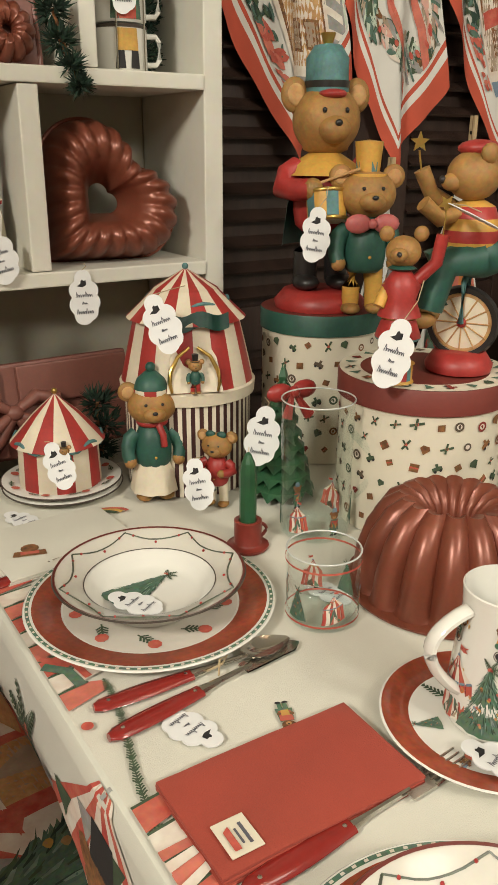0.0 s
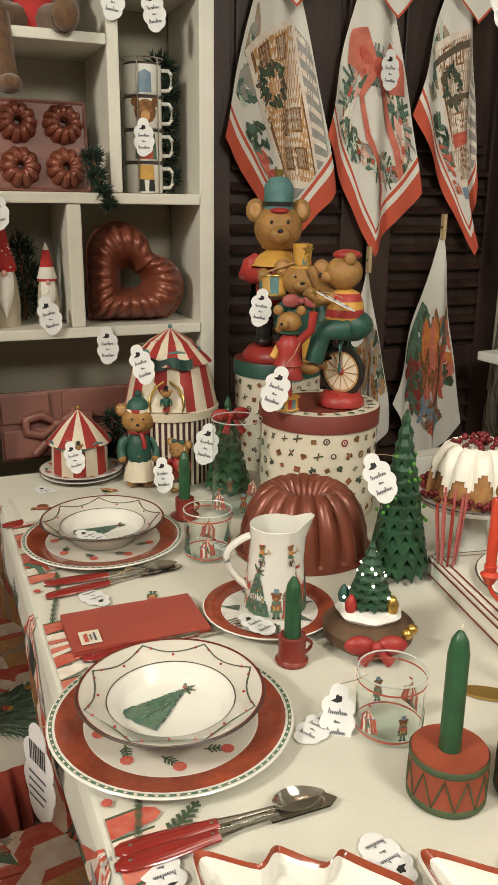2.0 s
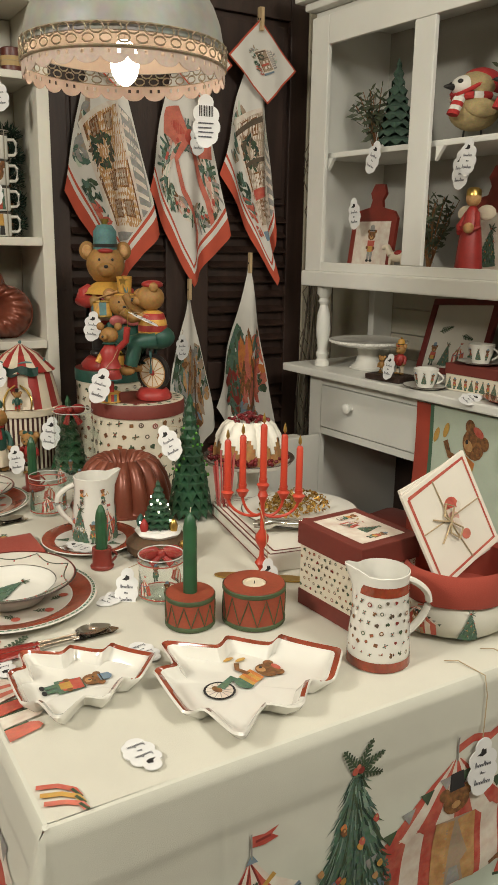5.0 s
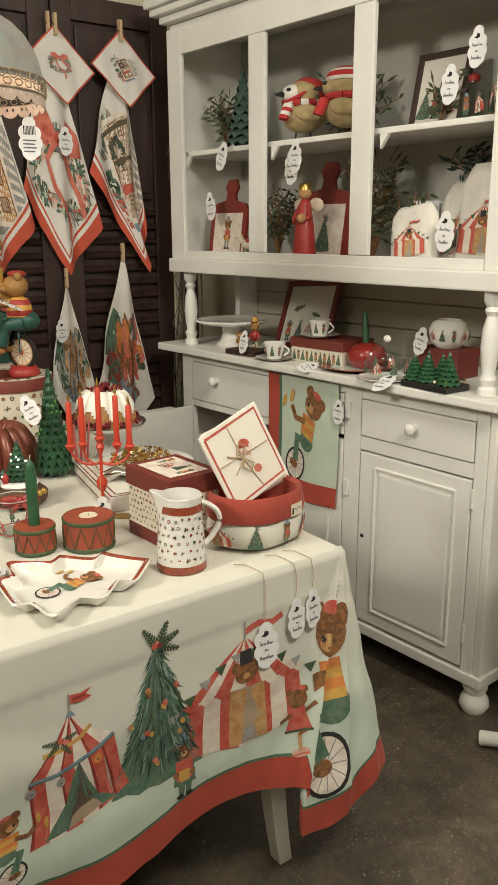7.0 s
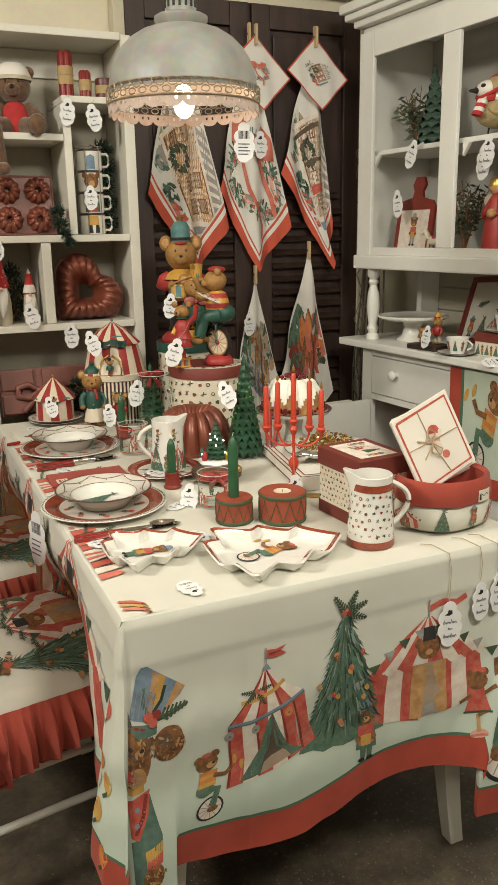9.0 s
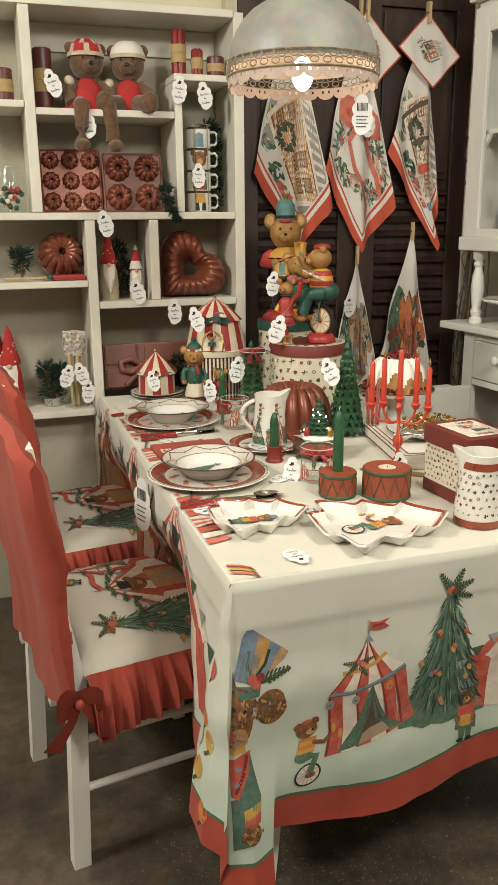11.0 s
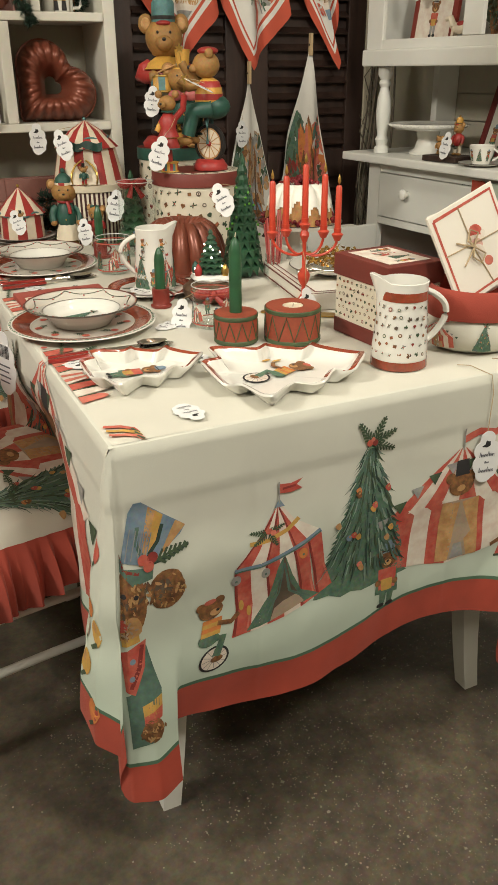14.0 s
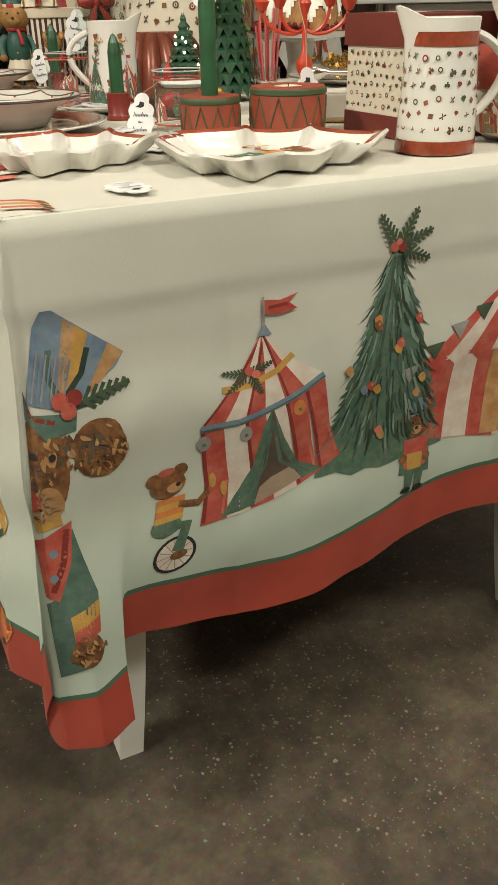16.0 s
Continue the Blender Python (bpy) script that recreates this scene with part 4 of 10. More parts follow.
def tag(at, rx, ry, rz, size=0.058, string=None, bar=False, group="price tags"):
    """A die-cut card tag with a loop of twine; the writing on it is plain strokes."""
    t = new("price_tag")
    t.matrix_world = pose(*at, rx, ry, rz)
    tagged(t, "white cloud-edged card price tag on jute twine", "tag", group)
    s = size
    out = []
    for k in range(64):
        a = 2 * math.pi * k / 64
        dx, dy = math.cos(a), math.sin(a)
        far = 0.1
        for cx, cy, cr in ((0, 0.40, 0.19), (-0.12, 0.16, 0.20), (0.13, 0.14, 0.20), (-0.10, -0.16, 0.23), (0.16, -0.12, 0.20), (-0.02, -0.38, 0.22), (0.10, -0.32, 0.20)):
            b = dx * cx + dy * cy
            q = b * b - (cx * cx + cy * cy - cr * cr)
            if q > 0 and b + math.sqrt(q) > 0:
                far = max(far, b + math.sqrt(q))
        out.append((s * far * dx, s * far * dy))
    bm = B()
    top = [bm.verts.new((x, y, 0.0006)) for x, y in out]
    low = [bm.verts.new((x, y, -0.0006)) for x, y in out]
    bm.faces.new(top)
    bm.faces.new(low[::-1])
    n = len(out)
    for i in range(n):
        bm.faces.new((top[i], low[i], low[(i + 1) % n], top[(i + 1) % n]))
    part("card", bm, TAGPAPER, t)
    lay = []
    if bar:
        for k in range(9):
            lay.append((DARK, strip([(-0.16 + 0.04 * k, 0.1), (-0.16 + 0.04 * k, 0.34)], 0.018 if k % 3 else 0.028)))
        for k in range(4):
            lay.append((TAGINK, strip([(-0.2, -0.05 - 0.1 * k), (0.18 - 0.05 * (k % 2), -0.05 - 0.1 * k)], 0.03)))
    else:
        lay.append((DARK, [(-0.15, 0.25), (-0.02, 0.22), (0.07, 0.26), (0.02, 0.29), (0.06, 0.36), (0.01, 0.355), (-0.02, 0.385), (-0.05, 0.36), (-0.06, 0.30)]))
        for k, (y, w, h) in enumerate(((0.06, 0.36, 0.12), (-0.12, 0.10, 0.06), (-0.30, 0.36, 0.12))):
            n = 9 if w > 0.2 else 4
            for i in range(n):
                x0 = -w / 2 + w * i / n
                tall = 1.0 if i in (0, 5) else 0.5
                pts = [(x0, y - h * 0.45), (x0 + 0.02, y - h * 0.45 + h * tall), (x0 + 0.035, y - h * 0.3 + h * tall * 0.5), (x0 + w / n, y - h * 0.45)]
                lay.append((TAGINK, strip(pts, 0.014)))
    decal("print", [(m, [(s * x, s * y) for x, y in pts]) for m, pts in lay], lambda x, y, l: Vector((x, y, 0.0006 + l)), t, lift=0.0004, step=0.00005)
    if string:
        p0 = Vector((0, 0.58 * s, 0))
        w = t.matrix_world.inverted() @ Vector(string)
        mid = (p0 + w) / 2 + Vector((0.004, 0, 0.003))
        part("twine", tube(B(), [p0, mid, w], 0.0007, 5), TWINE, t, "jute twine")
    return t


def flat_tag(x, y, rz, z=None, **k):
    return tag((x, y, (z if z else T0) + 0.002), 2, 1, rz, **k)


# place settings
def setting(x, y, turn):
    ch = thing("charger_plate", "brick red porcelain charger plate with dotted green edge", "plate", (x, y, T0), turn, "place settings")
    bm = lathe(B(), [(0, 0.003), (0.075, 0.003), (0.08, 0.0), (0.086, 0.003), (0.145, 0.014), (0.1465, 0.0155), (0.145, 0.017), (0.1365, 0.0166), (0.104, 0.009), (0.098, 0.0075), (0, 0.0075)], 64, mis=lambda k, i: 2 if k in (5, 6) else (1 if k == 7 else 0))
    part("plate_body", bm, [PORC, PORC_RED, PORC], ch, smooth=True)
    bm = B()
    for i in range(80):
        a = 2 * math.pi * i / 80
        box(bm, -0.0012, 0.0012, -0.0018, 0.0018, 0, 0.0005, m=Matrix.Rotation(a, 4, "Z") @ Matrix.Translation((0.1415, 0, 0.0167)), mi=0)
    part("edge_dots", bm, P_WHITE, ch, kind="stuff", label="white dots round the edge")
    bm = lathe(B(), [(0.1395, 0.0170), (0.1435, 0.0172)], 64)
    part("edge_band", bm, P_GREEN, ch)
    lay = [(PORC_GREY, disc(0, 0, 0.102, n=40))]
    for k in range(9):
        a = 40 * k
        lay += place(sprig(0, 0, 1, 0), 0.07 * math.cos(radians(a)), 0.07 * math.sin(radians(a)), 0.035, a + 60)
        lay += [(P_RED, disc(0.088 * math.cos(radians(a + 15)), 0.088 * math.sin(radians(a + 15)), 0.008, n=8))]
    decal("printed_centre", lay, flat_at(0.0080), ch, step=0.00003, lift=0.0004)
    so = thing("soup_plate", "white porcelain soup plate with garland rim and fir tree", "plate", (x, y, T0 + 0.0085), turn, "place settings")
    prof = [(0, 0.003), (0.05, 0.003), (0.053, 0.0), (0.057, 0.002), (0.074, 0.026), (0.110, 0.0405), (0.112, 0.042), (0.110, 0.0435), (0.076, 0.030), (0.066, 0.014), (0.055, 0.008), (0, 0.007)]
    part("plate_body", lathe(B(), prof, 64, mis=lambda k, i: 1 if k in (5, 6) else (2 if k == 7 else 0)), [PORC, RIM_LINE, PORC_GREY], so, smooth=True)
    rimz = lambda r: 0.0435 - (0.110 - r) / 0.034 * 0.0135
    bm = lathe(B(), [(0.0755, 0.0303), (0.0768, 0.0308)], 64)
    part("inner_line", bm, RIM_LINE, so)
    part("outer_line", lathe(B(), [(0.1078, 0.0433), (0.1104, 0.0442)], 64), mat("dark_red_rim_line", (0.12, 0.02, 0.015), 0.3, var=0.1), so)
    bm = B()
    for k in range(8):
        a0 = 2 * math.pi * k / 8
        pts = []
        for i in range(9):
            t = i / 8
            a = a0 + 2 * math.pi / 8 * t
            r = 0.1045 - 0.015 * math.sin(math.pi * t) + 0.0006 * math.sin(40 * t)
            pts.append((r * math.cos(a), r * math.sin(a), rimz(r) + 0.0004))
        tube(bm, pts, 0.0011, 4)
        for t in (0.12, 0.5, 0.88):
            a = a0 + 2 * math.pi / 8 * t
            r = 0.105 - 0.019 * math.sin(math.pi * t)
            ball(bm, (r * math.cos(a), r * math.sin(a), rimz(r) + 0.0006), 0.0018, 6, 4, mi=1)
    part("garland", bm, [GARLAND, S_RED], so, "dark green painted garland with red berries")
    decal("tree_print", place(m_tree(True), -0.046, -0.002, 0.100, -62), flat_at(0.0088), so, step=0.00003, lift=0.0006)


setting(0.158, 1.138, -8)
setting(0.118, 0.575, 4)
flat_tag(0.132, 1.125, 30, T0 + 0.020, size=0.06)


def cutlery(name, x, y, rz, kind, label):
    """Steel cutlery with a red resin handle lying on the cloth, tip along its own x."""
    c = thing(name, label, kind, (x, y, T0 + 0.004), rz, "red-handled cutlery")
    bm = B()
    n = 14
    rings = []
    for k in range(n + 1):
        t = k / n
        w = 0.0085 + 0.0040 * math.sin(math.pi * min(1, t * 1.05)) * (1 - 0.4 * t)
        if k == 0:
            w = 0.004
        rings.append([bm.verts.new((-0.11 + 0.105 * t, w * math.cos(a), 0.0045 * math.sin(a))) for a in [2 * math.pi * i / 10 for i in range(10)]])
    for p, q in zip(rings, rings[1:]):
        for i in range(10):
            bm.faces.new((p[i], p[(i + 1) % 10], q[(i + 1) % 10], q[i]))
    bm.faces.new(rings[0])
    bm.faces.new(rings[-1])
    part("handle", bm, HANDLE_RED, c, "glossy red resin handle", smooth=True)
    for xx in (-0.095, -0.012):
        part("rivet", ball(B(), (xx, 0, 0.0042), (0.0022, 0.0022, 0.001), 8, 5), STEEL, c)
    bm = B()
    tube(bm, [(-0.006, 0, 0), (0.02, 0, 0.001), (0.06, 0, 0.001)], [0.0055, 0.0032, 0.003], 8)
    if kind == "spoon":
        rows = []
        for i in range(11):
            t = i / 10
            w = 0.0185 * math.sin(math.pi * (0.04 + 0.93 * t) ** 0.85) ** 0.75
            x0 = 0.055 + 0.058 * t
            rows.append([bm.verts.new((x0, w * s, 0.006 - 0.008 * (1 - s * s) * math.sin(math.pi * t) ** 0.6)) for s in (-1, -0.6, -0.2, 0.2, 0.6, 1)])
        for p, q in zip(rows, rows[1:]):
            for i in range(5):
                bm.faces.new((p[i], p[i + 1], q[i + 1], q[i]))
        part("bowl", bm, STEEL, c, smooth=True)
    elif kind == "fork":
        box(bm, 0.055, 0.085, -0.011, 0.011, 0.0, 0.002)
        part("neck", bm, STEEL, c, smooth=True)
        for k in range(4):
            part("tine", tube(B(), [(0.083, -0.0095 + 0.0063 * k, 0.001), (0.105, -0.0095 + 0.0063 * k, 0.003), (0.125, -0.0095 + 0.0063 * k, 0.005)], 0.0019, 6, taper=0.5), STEEL, c, smooth=True)
    else:
        pts = [(0.05, -0.008), (0.115, -0.010), (0.128, -0.002), (0.12, 0.008), (0.05, 0.009)]
        for z in (0.0, 0.0018):
            bm.faces.new([bm.verts.new((a, b, z)) for a, b in pts])
        part("blade", bm, STEEL, c)


for nm, x, y, rz, kd in (("spoon", 0.140, 0.995, -2, "spoon"), ("knife", 0.135, 0.968, 8, "knife"), ("spoon", 0.118, 0.398, -1, "spoon"), ("knife", 0.114, 0.385, 2, "knife"), ("fork", 0.155, 0.757, 3, "fork"), ("knife", 0.10, 1.298, 12, "knife")):
    cutlery(nm, x, y, rz, kd, "steel %s with glossy red handle on the cloth" % kd)
part("ribbon_tie", tube(B(), [(0.155, 0.975, T0 + 0.008), (0.165, 0.99, T0 + 0.014), (0.18, 1.0, T0 + 0.008), (0.165, 0.985, T0 + 0.012), (0.15, 0.99, T0 + 0.006)], 0.0012, 5), TWINE, None, "jute twine bow tied round the cutlery", category="ribbon")
flat_tag(0.098, 0.925, 200)
flat_tag(0.045, 0.36, 185, size=0.06)

# folded napkin
nap = thing("napkin", "folded rust red linen napkin with a sewn label", "napkin", (0.1345, 0.818, T0), -1)
for k, (w, h) in enumerate(((0.100, 0.058), (0.0985, 0.0575), (0.0995, 0.0565))):
    bm = box(B(), -w, w, -h, h, 0.0035 * k, 0.0035 * k + 0.0034, 0.0015)
    bmesh.ops.subdivide_edges(bm, edges=[e for e in bm.edges if e.calc_length() > 0.05], cuts=6, use_grid_fill=True)
    for v in bm.verts:
        v.co.z += 0.0016 * noise.noise((v.co.x * 22, v.co.y * 22, 0.3))
        v.co.x += 0.003 * noise.noise((v.co.y * 12, 4, k))
    part("fold", bm, RUST, nap, smooth=True)
part("label_patch", box(B(), -0.085, -0.056, -0.048, -0.012, 0.0125, 0.0135, 0.0005), CREAM_CARD, nap, "cream woven label")
decal("label_print", [(TAGINK, strip([(-0.064, -0.042), (-0.064, -0.020)], 0.003)), (TAGINK, strip([(-0.070, -0.040), (-0.070, -0.024)], 0.002)), (P_RED, [(-0.080, -0.044), (-0.074, -0.044), (-0.074, -0.020), (-0.080, -0.024)])], flat_at(0.0136), nap, lift=0.0005)


# glasses
def glass_cup(x, y, r, h, name, label, cat, handle=False, turn=0, seed=1):
    g = thing(name, label, cat, (x, y, T0), turn)
    prof = [(0, 0.0), (r * 0.9, 0.0), (r * 0.97, 0.004), (r, h)]
    part("glass_body", lathe(B(), prof, 40), GLASS, g, smooth=True)
    part("glass_base", lathe(B(), [(0, 0.007), (r * 0.95, 0.007)], 40), GLASS, g, smooth=True)
    part("rim", tube(B(), [(r * math.cos(a), r * math.sin(a), h) for a in [2 * math.pi * i / 40 for i in range(40)]], 0.0011, 6, closed=True), mat("glass_rim", (0.55, 0.57, 0.54), 0.1, var=0.0, bump=0), g, smooth=True)
    w = wrap(r * 0.97, 0.004, r, h)
    lay = []
    rnd = random.Random(seed)
    for k in range(6):
        x0 = -math.pi * r + 2 * math.pi * r * (k + 0.5) / 6
        mo = (m_bear, m_tree, m_tent)[k % 3]()
        lay += place(mo, x0, 0.012, min(0.05, h * 0.5) * (1.0 if k % 3 else 0.85))
    for rr, hh in ((P_RED, 0.008), (P_RED, h - 0.012)) if not handle else ():
        lay.append((rr, [(-math.pi * r, hh), (math.pi * r, hh), (math.pi * r, hh + 0.0025), (-math.pi * r, hh + 0.0025)]))
    decal("print", lay, w, g, step=0.00003, lift=0.0006, cell=0.012)
    if handle:
        pts = [(r * 0.96 + 0.032 * math.sin(math.pi * t), 0, h * (0.25 + 0.5 * t)) for t in [i / 12 for i in range(13)]]
        part("handle", tube(B(), pts, 0.0055, 10), GLASS, g, smooth=True)
    return g


glass_cup(0.320, 1.020, 0.0425, 0.088, "tumbler", "clear glass tumbler with festive bear print and red lines", "glass", turn=10)
glass_cup(0.357, 0.473, 0.040, 0.082, "tumbler", "clear glass tumbler with circus tent print", "glass", turn=-40, seed=4)
glass_cup(0.447, 1.205, 0.050, 0.195, "glass_mug", "tall clear glass mug with tree and tent print", "mug", True, -35)
flat_tag(0.355, 1.055, 15)


def candle_holder(x, y, label, tip, saucer):
    h = thing("candle_holder", label, "candle holder", (x, y, T0), 0, "red candle holders")
    prof = [(0, 0.002), (saucer, 0.0), (saucer + 0.001, 0.004), (0.020, 0.006), (0.0185, 0.008), (0.019, 0.040), (0.0165, 0.0415), (0.012, 0.040), (0.012, 0.03), (0, 0.03)]
    part("cup", lathe(B(), prof, 28), HOLDER_RED, h, smooth=True)
    pts = [(0.018 + 0.012 * math.sin(math.pi * t), 0, 0.008 + 0.024 * t) for t in [i / 8 for i in range(9)]]
    part("ring_handle", tube(B(), pts, 0.0025, 7), HOLDER_RED, h, smooth=True)
    c = thing("candle", "dark green tapered wax candle in a red holder", "candle", (x, y, T0 + 0.0305), 0, "green candles")
    l = tip - T0 - 0.0305
    part("wax", lathe(B(), [(0, 0), (0.0115, 0), (0.0115, l * 0.72), (0.009, l * 0.86), (0.004, l * 0.97), (0, l)], 10), CANDLE_GREEN, c)
    part("wick", tube(B(), [(0, 0, l - 0.002), (0.001, 0, l + 0.006)], 0.0008, 5), S_WHITE, c)


candle_holder(0.338, 1.210, "small brick red metal candle holder with saucer", 0.912, 0.028)
candle_holder(0.312, 0.650, "small brick red metal candle holder with loop handle", 0.902, 0.022)
flat_tag(0.276, 0.505, -60)
tag((0.300, 0.497, T0 + 0.018), 62, 0, -35, 0.062, (0.335, 0.49, T0 + 0.07))
flat_tag(0.295, 0.735, 20, T0 + 0.014)
flat_tag(0.40, 0.86, 60)


# drums with candles
def drum(x, y, r, h, label, candle):
    d = thing("drum_candle_holder", label, "candle holder", (x, y, T0), 0, "drum candle holders")
    hole = 0.012 if candle else 0.021
    part("shell", lathe(B(), [(0, 0), (r * 0.985, 0), (r * 0.985, h - 0.004), (r * 0.96, h), (hole, h), (hole, h - 0.014), (0, h - 0.014)], 44), DRUM_RED, d, smooth=True)
    for z in (0.0, h - 0.010):
        part("hoop", lathe(B(), [(r * 0.985, z), (r * 1.015, z + 0.0015), (r * 1.015, z + 0.007), (r * 0.985, z + 0.0085)], 44), DRUM_GREEN, d, smooth=True)
    n, cord = 11, []
    for k in range(2 * n):
        for t in (0, 0.33, 0.66):
            a = math.pi * (k + t) / n
            z = h - 0.012 + (0.020 - h) * (t if k % 2 == 0 else 1 - t)
            cord.append((r * 0.995 * math.cos(a), r * 0.995 * math.sin(a), z))
    bm = tube(B(), cord, 0.0011, 4, closed=True)
    part("lacing", bm, DRUM_GREEN, d, "zigzag green cord")
    if not candle:
        t = thing("tealight", "small white tealight set in a drum holder", "candle", (x, y, T0 + h - 0.0138))
        part("wax", lathe(B(), [(0, 0.0), (0.0195, 0.0), (0.0195, 0.0132), (0.018, 0.0135), (0.017, 0.011), (0, 0.0105)], 28), S_WHITE, t, smooth=True)
        part("wick", tube(B(), [(0, 0, 0.0105), (0.001, 0, 0.016)], 0.0007, 5), DARK, t)
    else:
        c = thing("candle", "tall dark green taper candle in a drum holder", "candle", (x, y, T0 + h - 0.0135), 0, "green candles")
        l = candle - (T0 + h - 0.0135)
        part("wax", lathe(B(), [(0, 0), (0.0118, 0), (0.0115, l * 0.82), (0.009, l * 0.92), (0.004, l * 0.98), (0, l)], 12), CANDLE_GREEN, c, smooth=True)
        part("wick", tube(B(), [(0, 0, l - 0.002), (0.002, 0, l + 0.008)], 0.0008, 5), S_WHITE, c)


drum(0.357, 0.358, 0.0415, 0.056, "brick red wooden drum candle holder with green lacing", 0.968)
drum(0.458, 0.320, 0.053, 0.066, "large red wooden drum holder with a white tealight", 0)
flat_tag(0.25, 0.30, 190, size=0.06)
tag((0.508, 0.352, T0 + 0.05), 80, 0, 5, 0.06, (0.515, 0.40, T0 + 0.17))


# tree-shaped dishes
def tree_dish(x, y, s, turn, motif, label):
    d = thing("tree_dish", label, "dish", (x, y, T0), turn, "tree dishes")
    half = [(-0.40, 0.20), (-0.29, 0.21), (-0.26, 0.46), (-0.21, 0.50), (0.0, 0.30), (0.10, 0.38), (0.15, 0.40), (0.30, 0.22), (0.38, 0.25), (0.43, 0.25), (0.60, 0.05)]
    out = half + [(u, -v) for u, v in half[::-1]]
    n, per = len(out), 5
    ring = []
    for i in range(n):
        p0, p1, p2, p3 = (Vector(out[(i + k) % n]) for k in (-1, 0, 1, 2))
        for k in range(per):
            t = k / per
            a = p1 + (p2 - p1) * t
            b = 0.5 * (2 * p1 + (p2 - p0) * t + (2 * p0 - 5 * p1 + 4 * p2 - p3) * t * t + (3 * p1 - p0 - 3 * p2 + p3) * t ** 3)
            ring.append(a * 0.35 + b * 0.65)
    c = Vector((0.02, 0))
    bm = B()

    def loop(scale, z):
        return [bm.verts.new((s * (c.x + (p.x - c.x) * scale), s * (c.y + (p.y - c.y) * scale), z + (0.004 * math.sin(i * 0.36) if z > 0.02 else 0))) for i, p in enumerate(ring)]
    loops = [loop(0.55, 0.0), loop(0.80, 0.002), loop(0.97, 0.018), loop(1.02, 0.0245), loop(1.0, 0.0275), loop(0.932, 0.0245), loop(0.89, 0.018), loop(0.80, 0.008), loop(0.60, 0.0065)]
    m = len(ring)
    for k in range(len(loops) - 1):
        for i in range(m):
            f = bm.faces.new((loops[k][i], loops[k][(i + 1) % m], loops[k + 1][(i + 1) % m], loops[k + 1][i]))
            f.material_index = 1 if k == 4 and ring[i].y > -0.1 * ring[i].x - 0.32 else 0
    for q, z in ((loops[0], 0.0), (loops[-1], 0.006)):
        cv = bm.verts.new((s * c.x, 0, z))
        for i in range(m):
            bm.faces.new((q[i], q[(i + 1) % m], cv))
    part("dish_body", bm, [PORC, PORC_RED], d, smooth=True)
    decal("print", motif, lambda u, v, l: Vector((u, v, 0.0082 + l)), d, step=0.00005, lift=0.0008)


tree_dish(0.325, 0.138, 0.27, -4, place(m_rider(), -0.055, -0.01, 0.135, -75, -1), "white porcelain tree-shaped dish with unicycle bear print")
tree_dish(0.118, 0.252, 0.20, -2, place(m_bear(), -0.045, 0.0, 0.105, -90), "small white porcelain tree-shaped dish with drummer bear")
flat_tag(0.145, 0.065, 185, size=0.062)


# jugs
def jug(x, y, r, h, turn, name, label, bands, layers, z=0.0):
    j = thing(name, label, "jug", (x, y, T0 + z), turn)
    bm = B()
    prof = [(0, 0.003), (r * 0.94, 0.0), (r, 0.004), (r * 0.99, h * 0.25), (r * 0.90, h * 0.6), (r * 0.84, h * 0.85), (r * 0.87, h), (r * 0.84, h + 0.001), (r * 0.80, h * 0.85), (r * 0.88, h * 0.3), (r * 0.9, 0.01), (0, 0.008)]

    def spout(a, k):
        if k in (5, 6, 7, 8):
            g = math.exp(-((a - math.pi) / 0.34) ** 2)
            return 1 + (0.42 if k in (6, 7) else 0.15) * g
        return 1
    lathe(bm, prof, 48, flute=spout)
    for v in bm.verts:
        if v.co.z > h * 0.95 and v.co.x < -r * 0.6:
            v.co.z += 0.012 * min(1, (-v.co.x / r - 0.6) / 0.5)
    part("jug_body", bm, PORC, j, smooth=True)
    pts = [(r * 0.84 + 0.036 * math.sin(math.pi * t) ** 0.8, 0, h * (0.88 - 0.62 * t) + 0.008 * math.sin(math.pi * t)) for t in [i / 14 for i in range(15)]]
    bm = tube(B(), pts, 0.0055, 9)
    for v in bm.verts:
        v.co.y *= 1.5
    part("handle", bm, PORC, j, smooth=True)

    def wall(u, v, lift):
        t = v / h
        rr = r * (1.0 - 0.10 * min(1, t / 0.6) - 0.06 * max(0, min(1, (t - 0.6) / 0.25))) + lift + 0.0006
        a = u / r + radians(-112 - turn)
        return Vector((rr * math.cos(a), rr * math.sin(a), v))
    for m, z0, z1 in bands:
        layers = [(m, [(-math.pi * r * 0.62, z0), (math.pi * r * 0.62, z0), (math.pi * r * 0.62, z1), (-math.pi * r * 0.62, z1)])] + layers
    decal("print", layers, wall, j, step=0.00004, lift=0.0006, cell=0.010)
    return j


R = 0.048
jug(0.556, 0.112, R, 0.147, -22, "pitcher", "white porcelain pitcher with small festive motifs and red bands", [(PORC_RED, 0.001, 0.016), (PORC_RED, 0.118, 0.133)], scatter(-math.pi * R * 0.6, math.pi * R * 0.6, 0.022, 0.116, 0.0155, 0.0070, 11))
bands = []
lay = []
for k in range(5):
    u = (-0.62 + 0.31 * k) * math.pi * R
    lay += place((m_tent(), m_tree(), m_bear())[k % 3], u * 0.72, 0.005, 0.082 if k % 3 < 2 else 0.05)
for k in range(4):
    lay += place(m_rider(), (-0.5 + 0.33 * k) * math.pi * R, 0.086, 0.034)
jp = thing("saucer_plate", "white plate with brick red rim under the jug", "plate", (0.337, 0.784, T0), 0)
